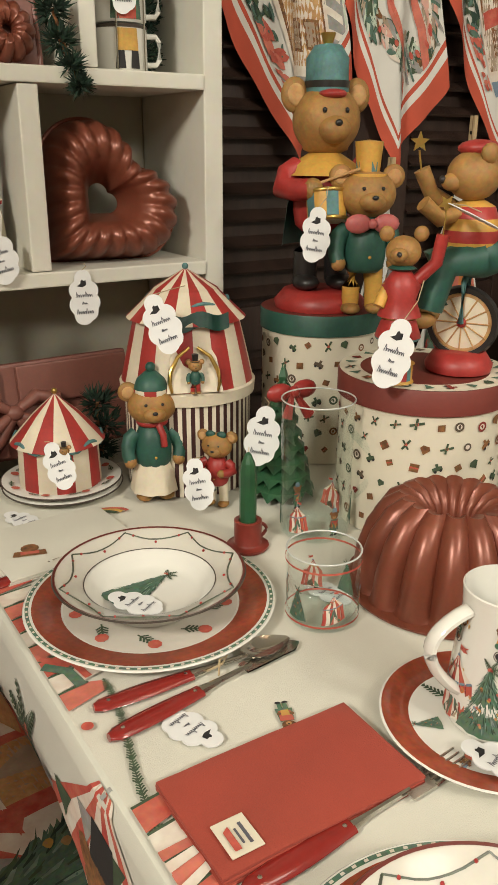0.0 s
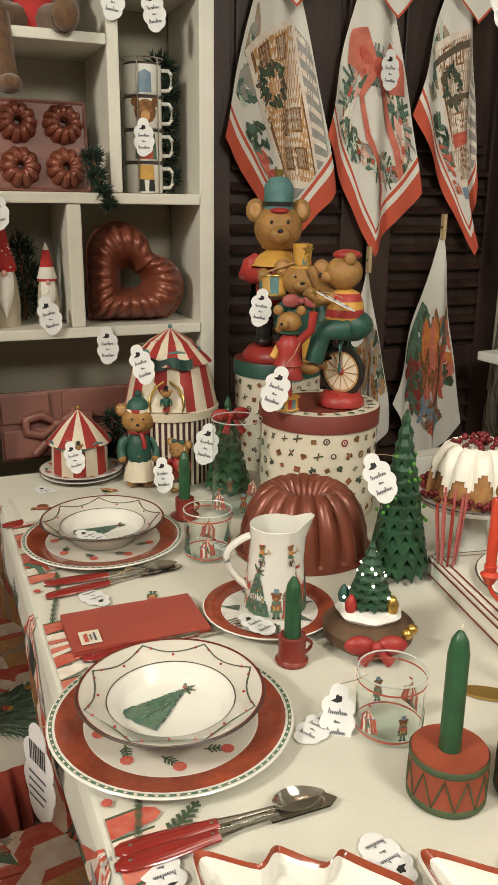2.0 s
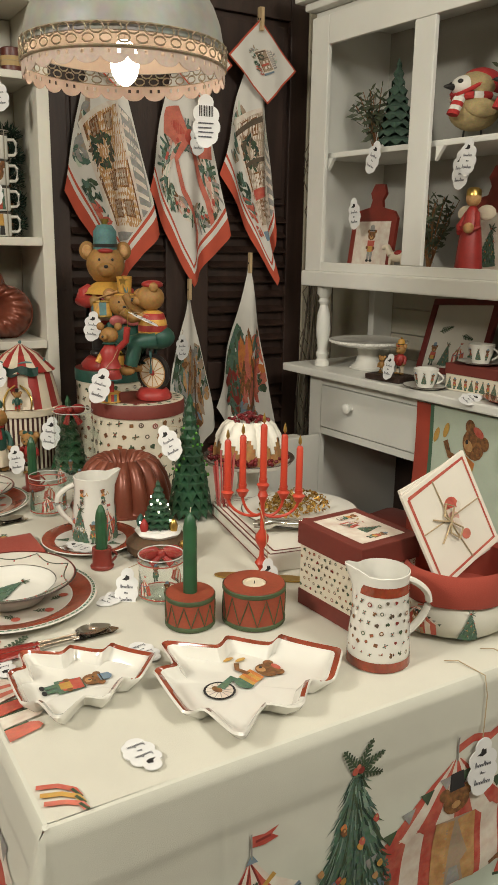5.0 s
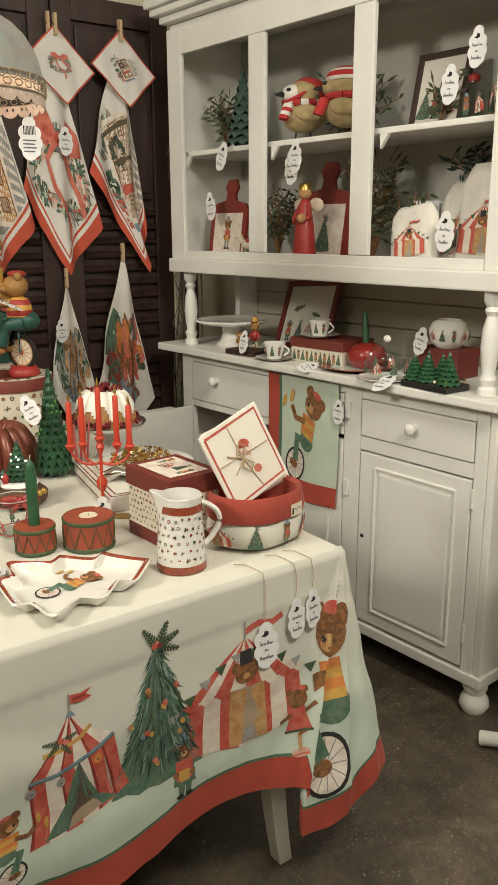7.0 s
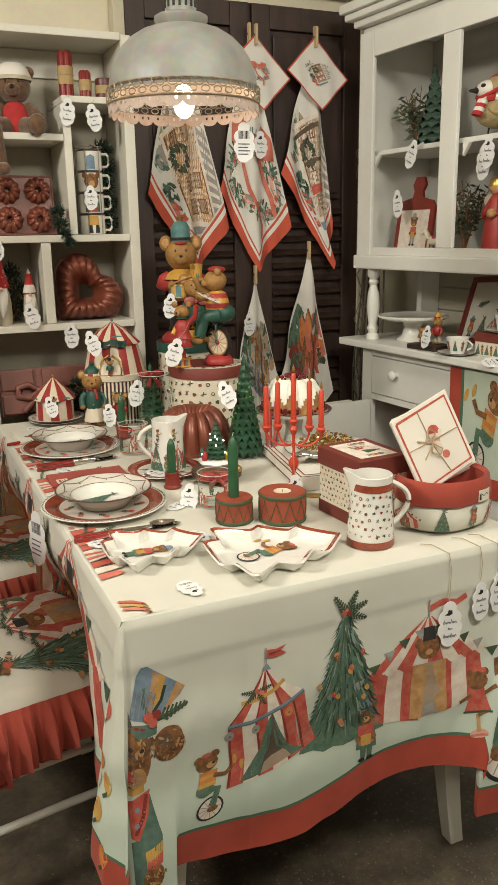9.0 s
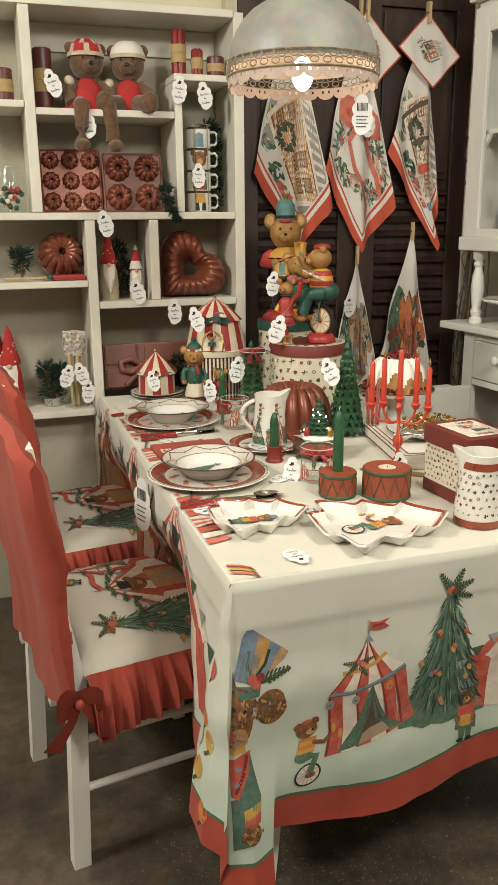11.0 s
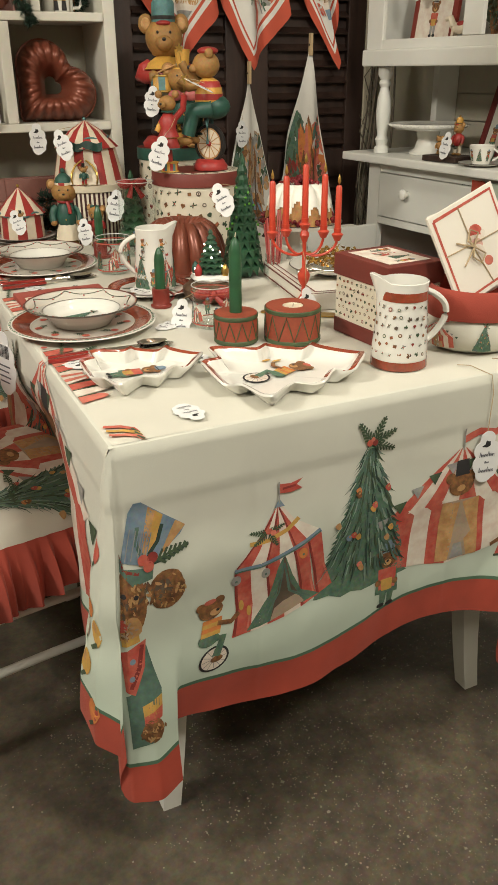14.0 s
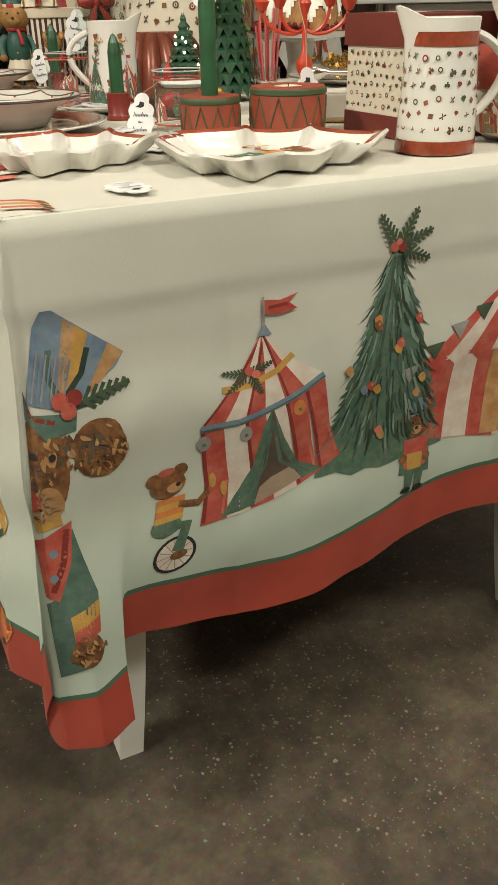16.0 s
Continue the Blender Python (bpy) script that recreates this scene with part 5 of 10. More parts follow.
part("plate_body", lathe(B(), [(0, 0.002), (0.06, 0.0), (0.066, 0.003), (0.101, 0.012), (0.102, 0.0135), (0.1, 0.0145), (0.074, 0.008), (0.068, 0.0065), (0, 0.006)], 56, mis=lambda k, i: 1 if k == 5 else 0), [PORC, PORC_RED], jp, smooth=True)
lay2 = []
for k in range(7):
    a = 360 / 7 * k
    lay2 += place((m_tree(), m_bear(), sprig(0, 0, 1, 90))[k % 3], 0.045 * math.cos(radians(a)), 0.045 * math.sin(radians(a)), 0.03, a - 90)
decal("print", lay2, flat_at(0.0068), jp, step=0.00003, lift=0.0006)
jug(0.348, 0.788, R * 0.97, 0.138, 165, "milk_jug", "white porcelain jug with circus tents and fir trees", bands, lay, 0.0065)


# bundt moulds
def bundt(bm, r, h, n, depth, at=(0, 0, 0), m=None, hole=0.22, twist=0.0, mi=0, dense=2):
    prof = [(1.0, 0.0), (1.03, 0.02), (0.99, 0.10), (0.95, 0.35), (0.86, 0.65), (0.70, 0.90), (0.54, 1.0), (0.40, 0.95), (hole + 0.06, 0.80), (hole, 0.45), (hole, 0.05)]

    fs = (0.15, 0.3, 0.8, 1, 1, 1.1, 1.2, 1.1, 0.7, 0.2, 0)
    many = [(prof[i][0] + (prof[i + 1][0] - prof[i][0]) * j / dense, prof[i][1] + (prof[i + 1][1] - prof[i][1]) * j / dense, fs[i] + (fs[i + 1] - fs[i]) * j / dense) for i in range(len(prof) - 1) for j in range(dense)]

    def fl(a, k):
        f = many[k][2]
        return 1 + depth * f * (abs(math.cos(n * (a + twist * k) / 2)) ** 0.7 - 0.5)
    lathe(bm, [(r * a, h * b) for a, b, _ in many], n * 8, at=at, m=m, flute=fl, mi=mi)
    return bm


pan = thing("bundt_pan", "copper brown fluted bundt pan turned upside down", "baking mould", (0.497, 0.995, T0))
part("mould", bundt(B(), 0.112, 0.120, 16, 0.16, hole=0.2), BROWN_METAL, pan, smooth=True)
part("flange", lathe(B(), [(0.108, 0.0), (0.126, 0.0), (0.127, 0.003), (0.110, 0.005)], 48), BROWN_METAL, pan, smooth=True)


# round card boxes
def round_box(x, y, r, top, lid_h, label, body, lid_side, lid_top, seed, border):
    b = thing("round_box", label, "box", (x, y, T0))
    h = top - T0
    part("body", lathe(B(), [(0, 0), (r * 0.965, 0), (r * 0.965, h - lid_h)], 56), body, b, smooth=True)
    lid = part("lid", lathe(B(), [(r * 0.97, h - lid_h - 0.004), (r, h - lid_h - 0.004), (r, h - 0.002), (r * 0.99, h), (0, h)], 56, mis=lambda k, i: 1 if k >= 3 else 0), [lid_side, lid_top], b, smooth=True)
    decal("print", scatter(-math.pi * r, math.pi * r, 0.012, h - lid_h - 0.006, 0.030, 0.0135, seed), wrap(r * 0.965, 0, r * 0.965, h), b, step=0.00004, lift=0.0005, cell=0.012)
    if border:
        ring = []
        rnd = random.Random(seed)
        bm = lathe(B(), [(r * 0.74, h + 0.0006), (r * 0.985, h + 0.0006)], 56)
        part("lid_border", bm, CREAM_CARD, lid)
        for k in range(22):
            a = 360 / 22 * k
            ring += place(icon(rnd) if k % 2 else [(P_GREEN, [(-0.6, -0.3), (0.6, -0.2), (0.1, 0.5)])], 0.86 * r * math.cos(radians(a)), 0.86 * r * math.sin(radians(a)), 0.016, a)
        decal("lid_print", ring, flat_at(h + 0.0008), lid, step=0.00003, lift=0.0004)


round_box(0.618, 1.185, 0.122, 0.992, 0.030, "round cream card box with toy prints and red lid", CREAM_CARD, WINE, WINE, 21, True)
round_box(0.660, 1.485, 0.105, 1.030, 0.030, "round cream card box with green rim and red lid", CREAM_CARD, S_GREEN, WINE, 22, False)


# ---- tins shaped like circus tents ----
def tent_tin(x, y, z0, r, zb, ztop, label, striped, turn):
    t = thing("tent_tin", label, "tin", (x, y, z0), turn)
    hb, ht = zb - z0, ztop - z0
    n = 48 if striped else 14
    red = lambda k, i: 0 if i % 2 else 1
    if striped:
        part("body", lathe(B(), [(r * 0.93, 0), (r * 0.93, hb)], 96, mis=lambda k, i: 1 if i % 2 else 0), [CREAM_CARD, mat("dark_wine_stripe", (0.055, 0.018, 0.016), 0.5, var=0.1)], t)
        part("lid_band", lathe(B(), [(r * 0.94, hb - 0.012), (r * 0.985, hb - 0.010), (r * 1.0, hb + 0.008), (r * 0.95, hb + 0.012)], 56), S_WHITE, t, smooth=True)
    else:
        part("body", lathe(B(), [(0, 0), (r, 0), (r * 0.96, hb)], 28, mis=lambda k, i: 0 if (i // 2) % 2 else 1), [S_WHITE, S_RED], t, smooth=True)
    seg = 20 if striped else 28
    lo = hb + (0.010 if striped else 0.0)
    mid = lo + (ht - lo) * 0.60
    w = 0.80 if striped else 1.12
    if striped:
        part("tent_wall", lathe(B(), [(r * 0.97, lo), (r * 0.87, lo + (mid - lo) * 0.45), (r * 0.74, mid)], 40, mis=lambda k, i: 0 if (i // 2) % 2 else 1), [S_WHITE, S_RED], t, smooth=True)
        e0 = mid - 0.006
        part("canopy", lathe(B(), [(r * 0.76, e0 - 0.004), (r * 0.86, e0 - 0.002), (r * 0.50, mid + (ht - mid) * 0.42), (r * 0.44, mid + (ht - mid) * 0.52), (r * 0.46, mid + (ht - mid) * 0.50), (0.005, ht - 0.008), (0, ht - 0.006)], 40, mis=lambda k, i: 1 if (i // 2) % 2 else 0), [S_WHITE, S_RED], t, smooth=True)
        bm = B()
        tube(bm, [(r * 0.60 * math.cos(a), r * 0.60 * math.sin(a), mid + 0.015 + 0.005 * math.cos(5 * a)) for a in [2 * math.pi * i / 40 for i in range(40)]], 0.003, 6, closed=True)
        part("rope", bm, S_TEAL, t, smooth=True)
        # arched doorway with curtains and a small figure
        bm = B()
        for a, c in ((0, 0),):
            pts = [(0.036 * math.cos(q), 0.040 + 0.030 * math.sin(q)) for q in [math.pi * i / 10 for i in range(11)]] + [(-0.042, 0), (0.042, 0)]
            f = bm.faces.new([bm.verts.new((u, -r * 1.0 + v * 0.36, lo + 0.003 + v)) for u, v in pts])
            ex = bmesh.ops.extrude_face_region(bm, geom=[f])
            bmesh.ops.translate(bm, verts=[v for v in ex["geom"] if isinstance(v, bmesh.types.BMVert)], vec=(0, 0.012, 0))
        part("doorway", bm, S_WHITE, t)
        bm = B()
        for s in (-1, 1):
            tube(bm, [(s * 0.034, -r * 1.0, lo + 0.004), (s * 0.037, -r * 0.98, lo + 0.018), (s * 0.035, -r * 0.95, lo + 0.034), (s * 0.024, -r * 0.90, lo + 0.055), (s * 0.006, -r * 0.86, lo + 0.068)], [0.002, 0.003, 0.0035, 0.003, 0.002], 8)
        part("curtain_cord", bm, GOLD, t, smooth=True)
        bm = B()
        bear(bm, 0.062, S_GREEN, S_RED, S_BLACK, at=(0, -r * 1.04, lo + 0.003), hat="top")
        part("figure", bm, BEAR_MATS, t, "little bear in a top hat", smooth=True)
        bm = B()
        rows = []
        for i in range(15):
            u = -0.055 + 0.11 * i / 14
            y = -r * 0.82 + 0.35 * u * u / r + 0.004 * math.sin(i * 1.1)
            rows.append((bm.verts.new((u, y - 0.006, mid - 0.012 + 0.004 * math.sin(i * 0.9))), bm.verts.new((u, y + 0.002, mid + 0.010 + 0.004 * math.sin(i * 0.9)))))
        for p, q in zip(rows, rows[1:]):
            bm.faces.new((p[0], q[0], q[1], p[1]))
        bmesh.ops.solidify(bm, geom=bm.faces[:], thickness=0.003)
        part("banner", bm, S_GREEN, t, "painted green banner", smooth=True)
    else:
        part("canopy", lathe(B(), [(r * 0.98, hb - 0.006), (r * 1.14, hb - 0.004), (r * 0.55, hb + (ht - hb) * 0.5), (0.004, ht - 0.01), (0, ht - 0.008)], 28, mis=lambda k, i: 1 if (i // 2) % 2 else 0), [S_WHITE, S_RED], t, smooth=True)
        bm = B()
        tube(bm, [(r * 1.05 * math.cos(a), r * 1.05 * math.sin(a), hb - 0.002 + 0.006 * math.cos(7 * a)) for a in [2 * math.pi * i / 40 for i in range(40)]], 0.0028, 6, closed=True)
        part("garland", bm, S_TEAL, t, smooth=True)
        bm = B()
        bear(bm, 0.05, S_GREEN, S_GREEN, S_BLACK, at=(0, -r * 1.06, hb - 0.035), hat="top")
        part("figure", bm, BEAR_MATS, t, "little bear in a top hat", smooth=True)
    part("finial", ball(B(), (0, 0, ht - 0.003), 0.005, 10, 6), GOLD if not striped else S_TEAL, t, smooth=True)
    return t


BEAR_MATS = [FUR, S_RED, S_GREEN, S_TEAL, S_YELL, S_WHITE, S_BLACK, S_PINK, P_TAN, GOLD]


def limb(bm, pts, r, m):
    tube(bm, pts, r, 8, mi=BEAR_MATS.index(m))


def bear(bm, h, coat, legs, hatm, at=(0, 0, 0), hat="top", arms="down", skirt=None, turn=0.0, scarf=None, boots=None, cape=None):
    """A standing bear figure facing -y, h metres high with its hat."""
    k = h
    M = Matrix.Translation(at) @ Matrix.Rotation(radians(turn), 4, "Z")
    start = len(bm.verts)
    ix = BEAR_MATS.index
    mc, ml, mh = ix(coat), ix(legs), ix(hatm)
    mb = ix(boots) if boots else 0
    sub = B()
    for s in (-1, 1):
        ball(sub, (s * 0.075 * k, -0.03 * k, 0.035 * k), (0.06 * k, 0.085 * k, 0.035 * k), 10, 6, mb)
        tube(sub, [(s * 0.07 * k, 0, 0.04 * k), (s * 0.068 * k, 0, 0.16 * k), (s * 0.06 * k, 0, 0.28 * k)], [0.05 * k, 0.052 * k, 0.06 * k], 10, mi=ml)
    if skirt:
        lathe(sub, [(0.15 * k, 0.07 * k), (0.165 * k, 0.075 * k), (0.14 * k, 0.2 * k), (0.09 * k, 0.34 * k)], 24, mi=ix(skirt), flute=lambda a, q: 1 + 0.05 * math.sin(9 * a))
    lathe(sub, [(0.0, 0.24 * k), (0.09 * k, 0.245 * k), (0.115 * k, 0.27 * k), (0.125 * k, 0.33 * k), (0.125 * k, 0.40 * k), (0.115 * k, 0.47 * k), (0.095 * k, 0.52 * k), (0.06 * k, 0.56 * k), (0, 0.575 * k)], 24, mi=mc)
    for q in range(3):
        ball(sub, (0, (-0.127 + 0.012 * q) * k, (0.34 + 0.06 * q) * k), 0.010 * k, 8, 5, 4)
    if cape:
        lathe(sub, [(0.17 * k, 0.18 * k), (0.15 * k, 0.35 * k), (0.10 * k, 0.53 * k)], 14, mi=ix(cape), arc=(0.1, math.pi - 0.1))
        lathe(sub, [(0.17 * k, 0.47 * k), (0.14 * k, 0.51 * k), (0.06 * k, 0.56 * k)], 18, mi=ix(S_YELL))
    for s in (-1, 1):
        if arms == "down":
            p = [(s * 0.11 * k, 0, 0.49 * k), (s * 0.17 * k, -0.02 * k, 0.40 * k), (s * 0.165 * k, -0.06 * k, 0.30 * k)]
        elif arms == "front":
            p = [(s * 0.11 * k, 0, 0.50 * k), (s * 0.18 * k, -0.04 * k, 0.42 * k), (s * 0.09 * k, -0.15 * k, 0.42 * k)]
        else:
            p = [(s * 0.11 * k, 0, 0.50 * k), (s * 0.20 * k, -0.04 * k, 0.54 * k), (s * 0.24 * k, -0.07 * k, 0.66 * k)]
        a0, a1, a2 = (Vector(v) for v in p)
        tube(sub, [a0, a0 * 0.5 + a1 * 0.5 + Vector((s * 0.012 * k, 0, 0.008 * k)), a1, a1 * 0.5 + a2 * 0.5 + Vector((s * 0.008 * k, 0, -0.006 * k)), a2], [0.048 * k, 0.054 * k, 0.05 * k, 0.046 * k, 0.042 * k], 12, mi=mc)
        ball(sub, p[-1], 0.045 * k, 9, 6, 0)
    hz = 0.68 * k
    ball(sub, (0, -0.01 * k, hz), (0.165 * k, 0.135 * k, 0.135 * k), 24, 16, 0)
    ball(sub, (0, -0.12 * k, hz - 0.035 * k), (0.078 * k, 0.06 * k, 0.055 * k), 16, 10, 0)
    ball(sub, (0, -0.178 * k, hz - 0.012 * k), (0.019 * k, 0.012 * k, 0.013 * k), 10, 7, 6)
    for s in (-1, 1):
        ball(sub, (s * 0.155 * k, 0.01 * k, hz + 0.095 * k), (0.068 * k, 0.03 * k, 0.068 * k), 16, 10, 0)
        ball(sub, (s * 0.155 * k, -0.012 * k, hz + 0.095 * k), (0.043 * k, 0.012 * k, 0.043 * k), 12, 8, 8)
        ball(sub, (s * 0.055 * k, -0.134 * k, hz + 0.035 * k), 0.011 * k, 8, 6, 6)
    if scarf:
        tube(sub, [(0.085 * k * math.cos(a), 0.075 * k * math.sin(a), 0.565 * k) for a in [2 * math.pi * i / 16 for i in range(16)]], 0.026 * k, 7, mi=ix(scarf), closed=True)
        tube(sub, [(0.03 * k, -0.09 * k, 0.56 * k), (0.055 * k, -0.125 * k, 0.50 * k), (0.06 * k, -0.125 * k, 0.42 * k)], 0.024 * k, 7, mi=ix(scarf))
    if hat == "top":
        lathe(sub, [(0, 0.775 * k), (0.11 * k, 0.775 * k), (0.11 * k, 0.79 * k), (0.065 * k, 0.79 * k), (0.08 * k, 0.96 * k), (0, 0.97 * k)], 16, mi=mh)
    elif hat == "busby":
        lathe(sub, [(0.10 * k, 0.765 * k), (0.105 * k, 0.80 * k), (0.10 * k, 0.85 * k), (0.10 * k, 0.91 * k), (0.065 * k, 0.955 * k), (0, 0.965 * k)], 18, mi=mh)
        lathe(sub, [(0.107 * k, 0.80 * k), (0.109 * k, 0.825 * k)], 18, mi=6)
        lathe(sub, [(0.02 * k, 0.955 * k), (0.038 * k, 1.0 * k)], 6, mi=9)
        ball(sub, (0, -0.085 * k, 0.775 * k), (0.07 * k, 0.06 * k, 0.02 * k), 10, 6, 1)
    elif hat == "bobble":
        lathe(sub, [(0.115 * k, 0.755 * k), (0.118 * k, 0.80 * k), (0.095 * k, 0.86 * k), (0.04 * k, 0.91 * k), (0, 0.92 * k)], 18, mi=mh, mis=lambda q, i: (1 if i % 4 < 2 else 5) if q == 0 else mh)
        ball(sub, (0, 0, 0.94 * k), 0.035 * k, 10, 6, mh)
    elif hat == "beret":
        ball(sub, (0.02 * k, 0, 0.80 * k), (0.12 * k, 0.11 * k, 0.045 * k), 14, 8, mh)
    elif hat == "bow":
        for s in (-1, 1):
            ball(sub, (s * 0.06 * k, -0.04 * k, 0.81 * k), (0.055 * k, 0.03 * k, 0.04 * k), 9, 6, mh)
    if hat == "busby":
        for v in sub.verts:
            if v.co.z > 0.57 * k:
                v.co.x *= 0.84
    vm = {v: bm.verts.new(M @ v.co) for v in sub.verts}
    for f in sub.faces:
        bm.faces.new([vm[v] for v in f.verts]).material_index = f.material_index
    sub.free()
    return bm


def statue(name, label, at, turn, build):
    bm = B()
    build(bm)
    ob = part(name, bm, BEAR_MATS, None, label, smooth=True, category="figurine", crease=75)
    ob.matrix_world = pose(*at, 0, 0, turn)
    return ob


tent_tin(0.395, 1.483, T0, 0.108, 0.932, 1.118, "tent-shaped tin with striped body and a bear in the doorway", True, -22)
plates = []
for k in range(2):
    p = thing("side_plate", "white side plate with green and red rim print", "plate", (0.195, 1.535 + 0.003 * k, T0 + 0.0085 * k), 7 * k, "stacked side plates")
    part("plate_body", lathe(B(), [(0, 0.0), (0.055, 0.0), (0.06, 0.002), (0.094, 0.009), (0.095, 0.0105), (0.093, 0.0115), (0.062, 0.006), (0, 0.0055)], 48, mis=lambda q, i: 1 if q in (3, 4) else 0), [PORC, RIM_LINE], p, smooth=True)
    if k:
        lay = []
        for q in range(16):
            a = 22.5 * q
            lay += place(sprig(0, 0, 1, 0) if q % 2 else [(P_RED, disc(0, 0, 0.3))], 0.078 * math.cos(radians(a)), 0.078 * math.sin(radians(a)), 0.022, a + 90)
        decal("rim_print", lay, lambda x, y, l: Vector((x, y, 0.006 + (math.hypot(x, y) - 0.062) / 0.031 * 0.0055 + 0.0008 + l)), p, step=0.00003)
tent_tin(0.192, 1.535, T0 + 0.0155, 0.064, 0.862, 0.938, "small red and white tent-shaped tin on side plates", False, -12)
statue("bear_figurine", "painted resin bear in green jacket, white skirt, red scarf", (0.303, 1.425, T0), -18, lambda bm: (bear(bm, 0.222, S_GREEN, FUR, S_GREEN, hat="bobble", skirt=S_WHITE, scarf=S_RED),))
statue("bear_figurine", "small painted bear in red coat with green bow", (0.372, 1.350, T0), -48, lambda bm: (bear(bm, 0.142, S_RED, S_WHITE, S_GREEN, hat="bow", arms="front"),))


def drummer(bm):
    lathe(bm, [(0, 0), (0.075, 0), (0.078, 0.012), (0.062, 0.03), (0, 0.031)], 24, mi=1)
    bear(bm, 0.39, S_RED, S_BLACK, S_TEAL, at=(0, 0, 0.03), hat="busby", arms="front", cape=S_GREEN, boots=S_BLACK)
    lathe(bm, [(0, 0.0), (0.031, 0.0), (0.032, 0.045), (0, 0.046)], 20, mi=4, m=pose(-0.012, -0.066, 0.145, -14), mis=lambda k, i: (3 if (i // 2) % 2 else 4) if k == 1 else 5)
    for z in (0.0, 0.042):
        lathe(bm, [(0.0325, z), (0.0345, z + 0.003), (0.0325, z + 0.006)], 20, mi=9, m=pose(-0.012, -0.066, 0.145, -14))
    tube(bm, [(-0.035, -0.06, 0.20), (0.03, -0.09, 0.225)], 0.0025, 6, mi=8)


def ringmaster(bm):
    bear(bm, 0.275, S_GREEN, S_YELL, S_YELL, hat="top", arms="down", boots=FUR)
    for s in (-1, 1):
        ball(bm, (s * 0.022, -0.038, 0.145), (0.022, 0.008, 0.015), 9, 6, 7)
    ball(bm, (0, -0.041, 0.145), 0.008, 8, 6, 7)
    tube(bm, [(-0.035, -0.005, 0.20), (0.035, -0.005, 0.20)], 0.004, 6, mi=1)
    lathe(bm, [(0.018, 0.208), (0.0195, 0.235)], 12, mi=4, mis=lambda k, i: 3 if i % 3 == 0 else 4)


def unicyclist(bm):
    lathe(bm, [(0, 0), (0.045, 0), (0.047, 0.01), (0.036, 0.026), (0, 0.027)], 22, mi=1)
    w = Matrix.Translation((0, 0, 0.066)) @ Matrix.Rotation(radians(-32), 4, "Z") @ Matrix.Rotation(radians(90), 4, "X")
    lathe(bm, [(0.041, -0.006), (0.048, -0.007), (0.051, 0), (0.048, 0.007), (0.041, 0.006)], 32, mi=6, m=w)
    lathe(bm, [(0, -0.0035), (0.042, -0.0035), (0.042, 0.0035), (0, 0.0035)], 32, mi=5, m=w)
    lathe(bm, [(0.036, 0.004), (0.040, 0.0045), (0.041, 0.004)], 32, mi=8, m=w)
    for k in range(6):
        a = math.pi * k / 6
        tube(bm, [w @ Vector((-0.04 * math.cos(a), -0.04 * math.sin(a), 0.004)), w @ Vector((0.04 * math.cos(a), 0.04 * math.sin(a), 0.004))], 0.0011, 5, mi=8)
    ball(bm, w @ Vector((0, 0, 0.005)), (0.007, 0.007, 0.007), 10, 6, 1)
    for q in (-0.011, 0.011):
        tube(bm, [w @ Vector((0, 0, q)), w @ Vector((0, 0.056, q)), (0.005, 0, 0.145)], 0.0045, 8, mi=3)
    ball(bm, (0.012, 0, 0.158), (0.045, 0.038, 0.032), 14, 8, 2)
    for s, dx in ((-1, -0.03), (1, 0.0)):
        tube(bm, [(0.01, s * 0.02, 0.155), (-0.035 + dx * 0.2, s * 0.022, 0.148), (-0.026 + dx, s * 0.024, 0.088)], [0.026, 0.023, 0.018], 9, mi=2)
        ball(bm, (-0.036 + dx, s * 0.024, 0.074), (0.022, 0.012, 0.012), 9, 6, 0)
    lathe(bm, [(0, 0.15), (0.034, 0.16), (0.038, 0.175), (0.037, 0.19), (0.034, 0.205), (0.028, 0.22), (0, 0.235)], 18, mis=lambda k, i: 4 if k % 2 else 1)
    tube(bm, [(-0.02, -0.01, 0.212), (-0.05, -0.02, 0.205), (-0.075, -0.025, 0.225)], 0.011, 8, mi=0)
    tube(bm, [(-0.02, 0.015, 0.215), (-0.055, 0.01, 0.235), (-0.07, 0.01, 0.265)], 0.011, 8, mi=0)
    ball(bm, (-0.005, -0.005, 0.258), (0.036, 0.032, 0.032), 16, 10, 0)
    ball(bm, (-0.034, -0.012, 0.25), (0.016, 0.014, 0.012), 10, 7, 0)
    ball(bm, (-0.049, -0.014, 0.253), 0.005, 8, 5, 6)
    for s in (-1, 1):
        ball(bm, (0.005, s * 0.028, 0.285), (0.012, 0.008, 0.013), 9, 6, 0)
        ball(bm, (-0.03, s * 0.014 - 0.006, 0.266), 0.0035, 7, 5, 6)
    ball(bm, (0.0, 0, 0.291), (0.028, 0.026, 0.011), 14, 7, 1)
    tube(bm, [(-0.07, 0.01, 0.26), (-0.075, 0.01, 0.288)], 0.0014, 6, mi=9)
    five = [bm.verts.new((-0.075 + (0.013 if i % 2 == 0 else 0.0055) * math.sin(math.pi * i / 5), 0.008, 0.298 + (0.013 if i % 2 == 0 else 0.0055) * math.cos(math.pi * i / 5))) for i in range(10)]
    face = bm.faces.new(five)
    face.material_index = 9
    ex = bmesh.ops.extrude_face_region(bm, geom=[face])
    bmesh.ops.translate(bm, verts=[v for v in ex["geom"] if isinstance(v, bmesh.types.BMVert)], vec=(0, 0.004, 0))


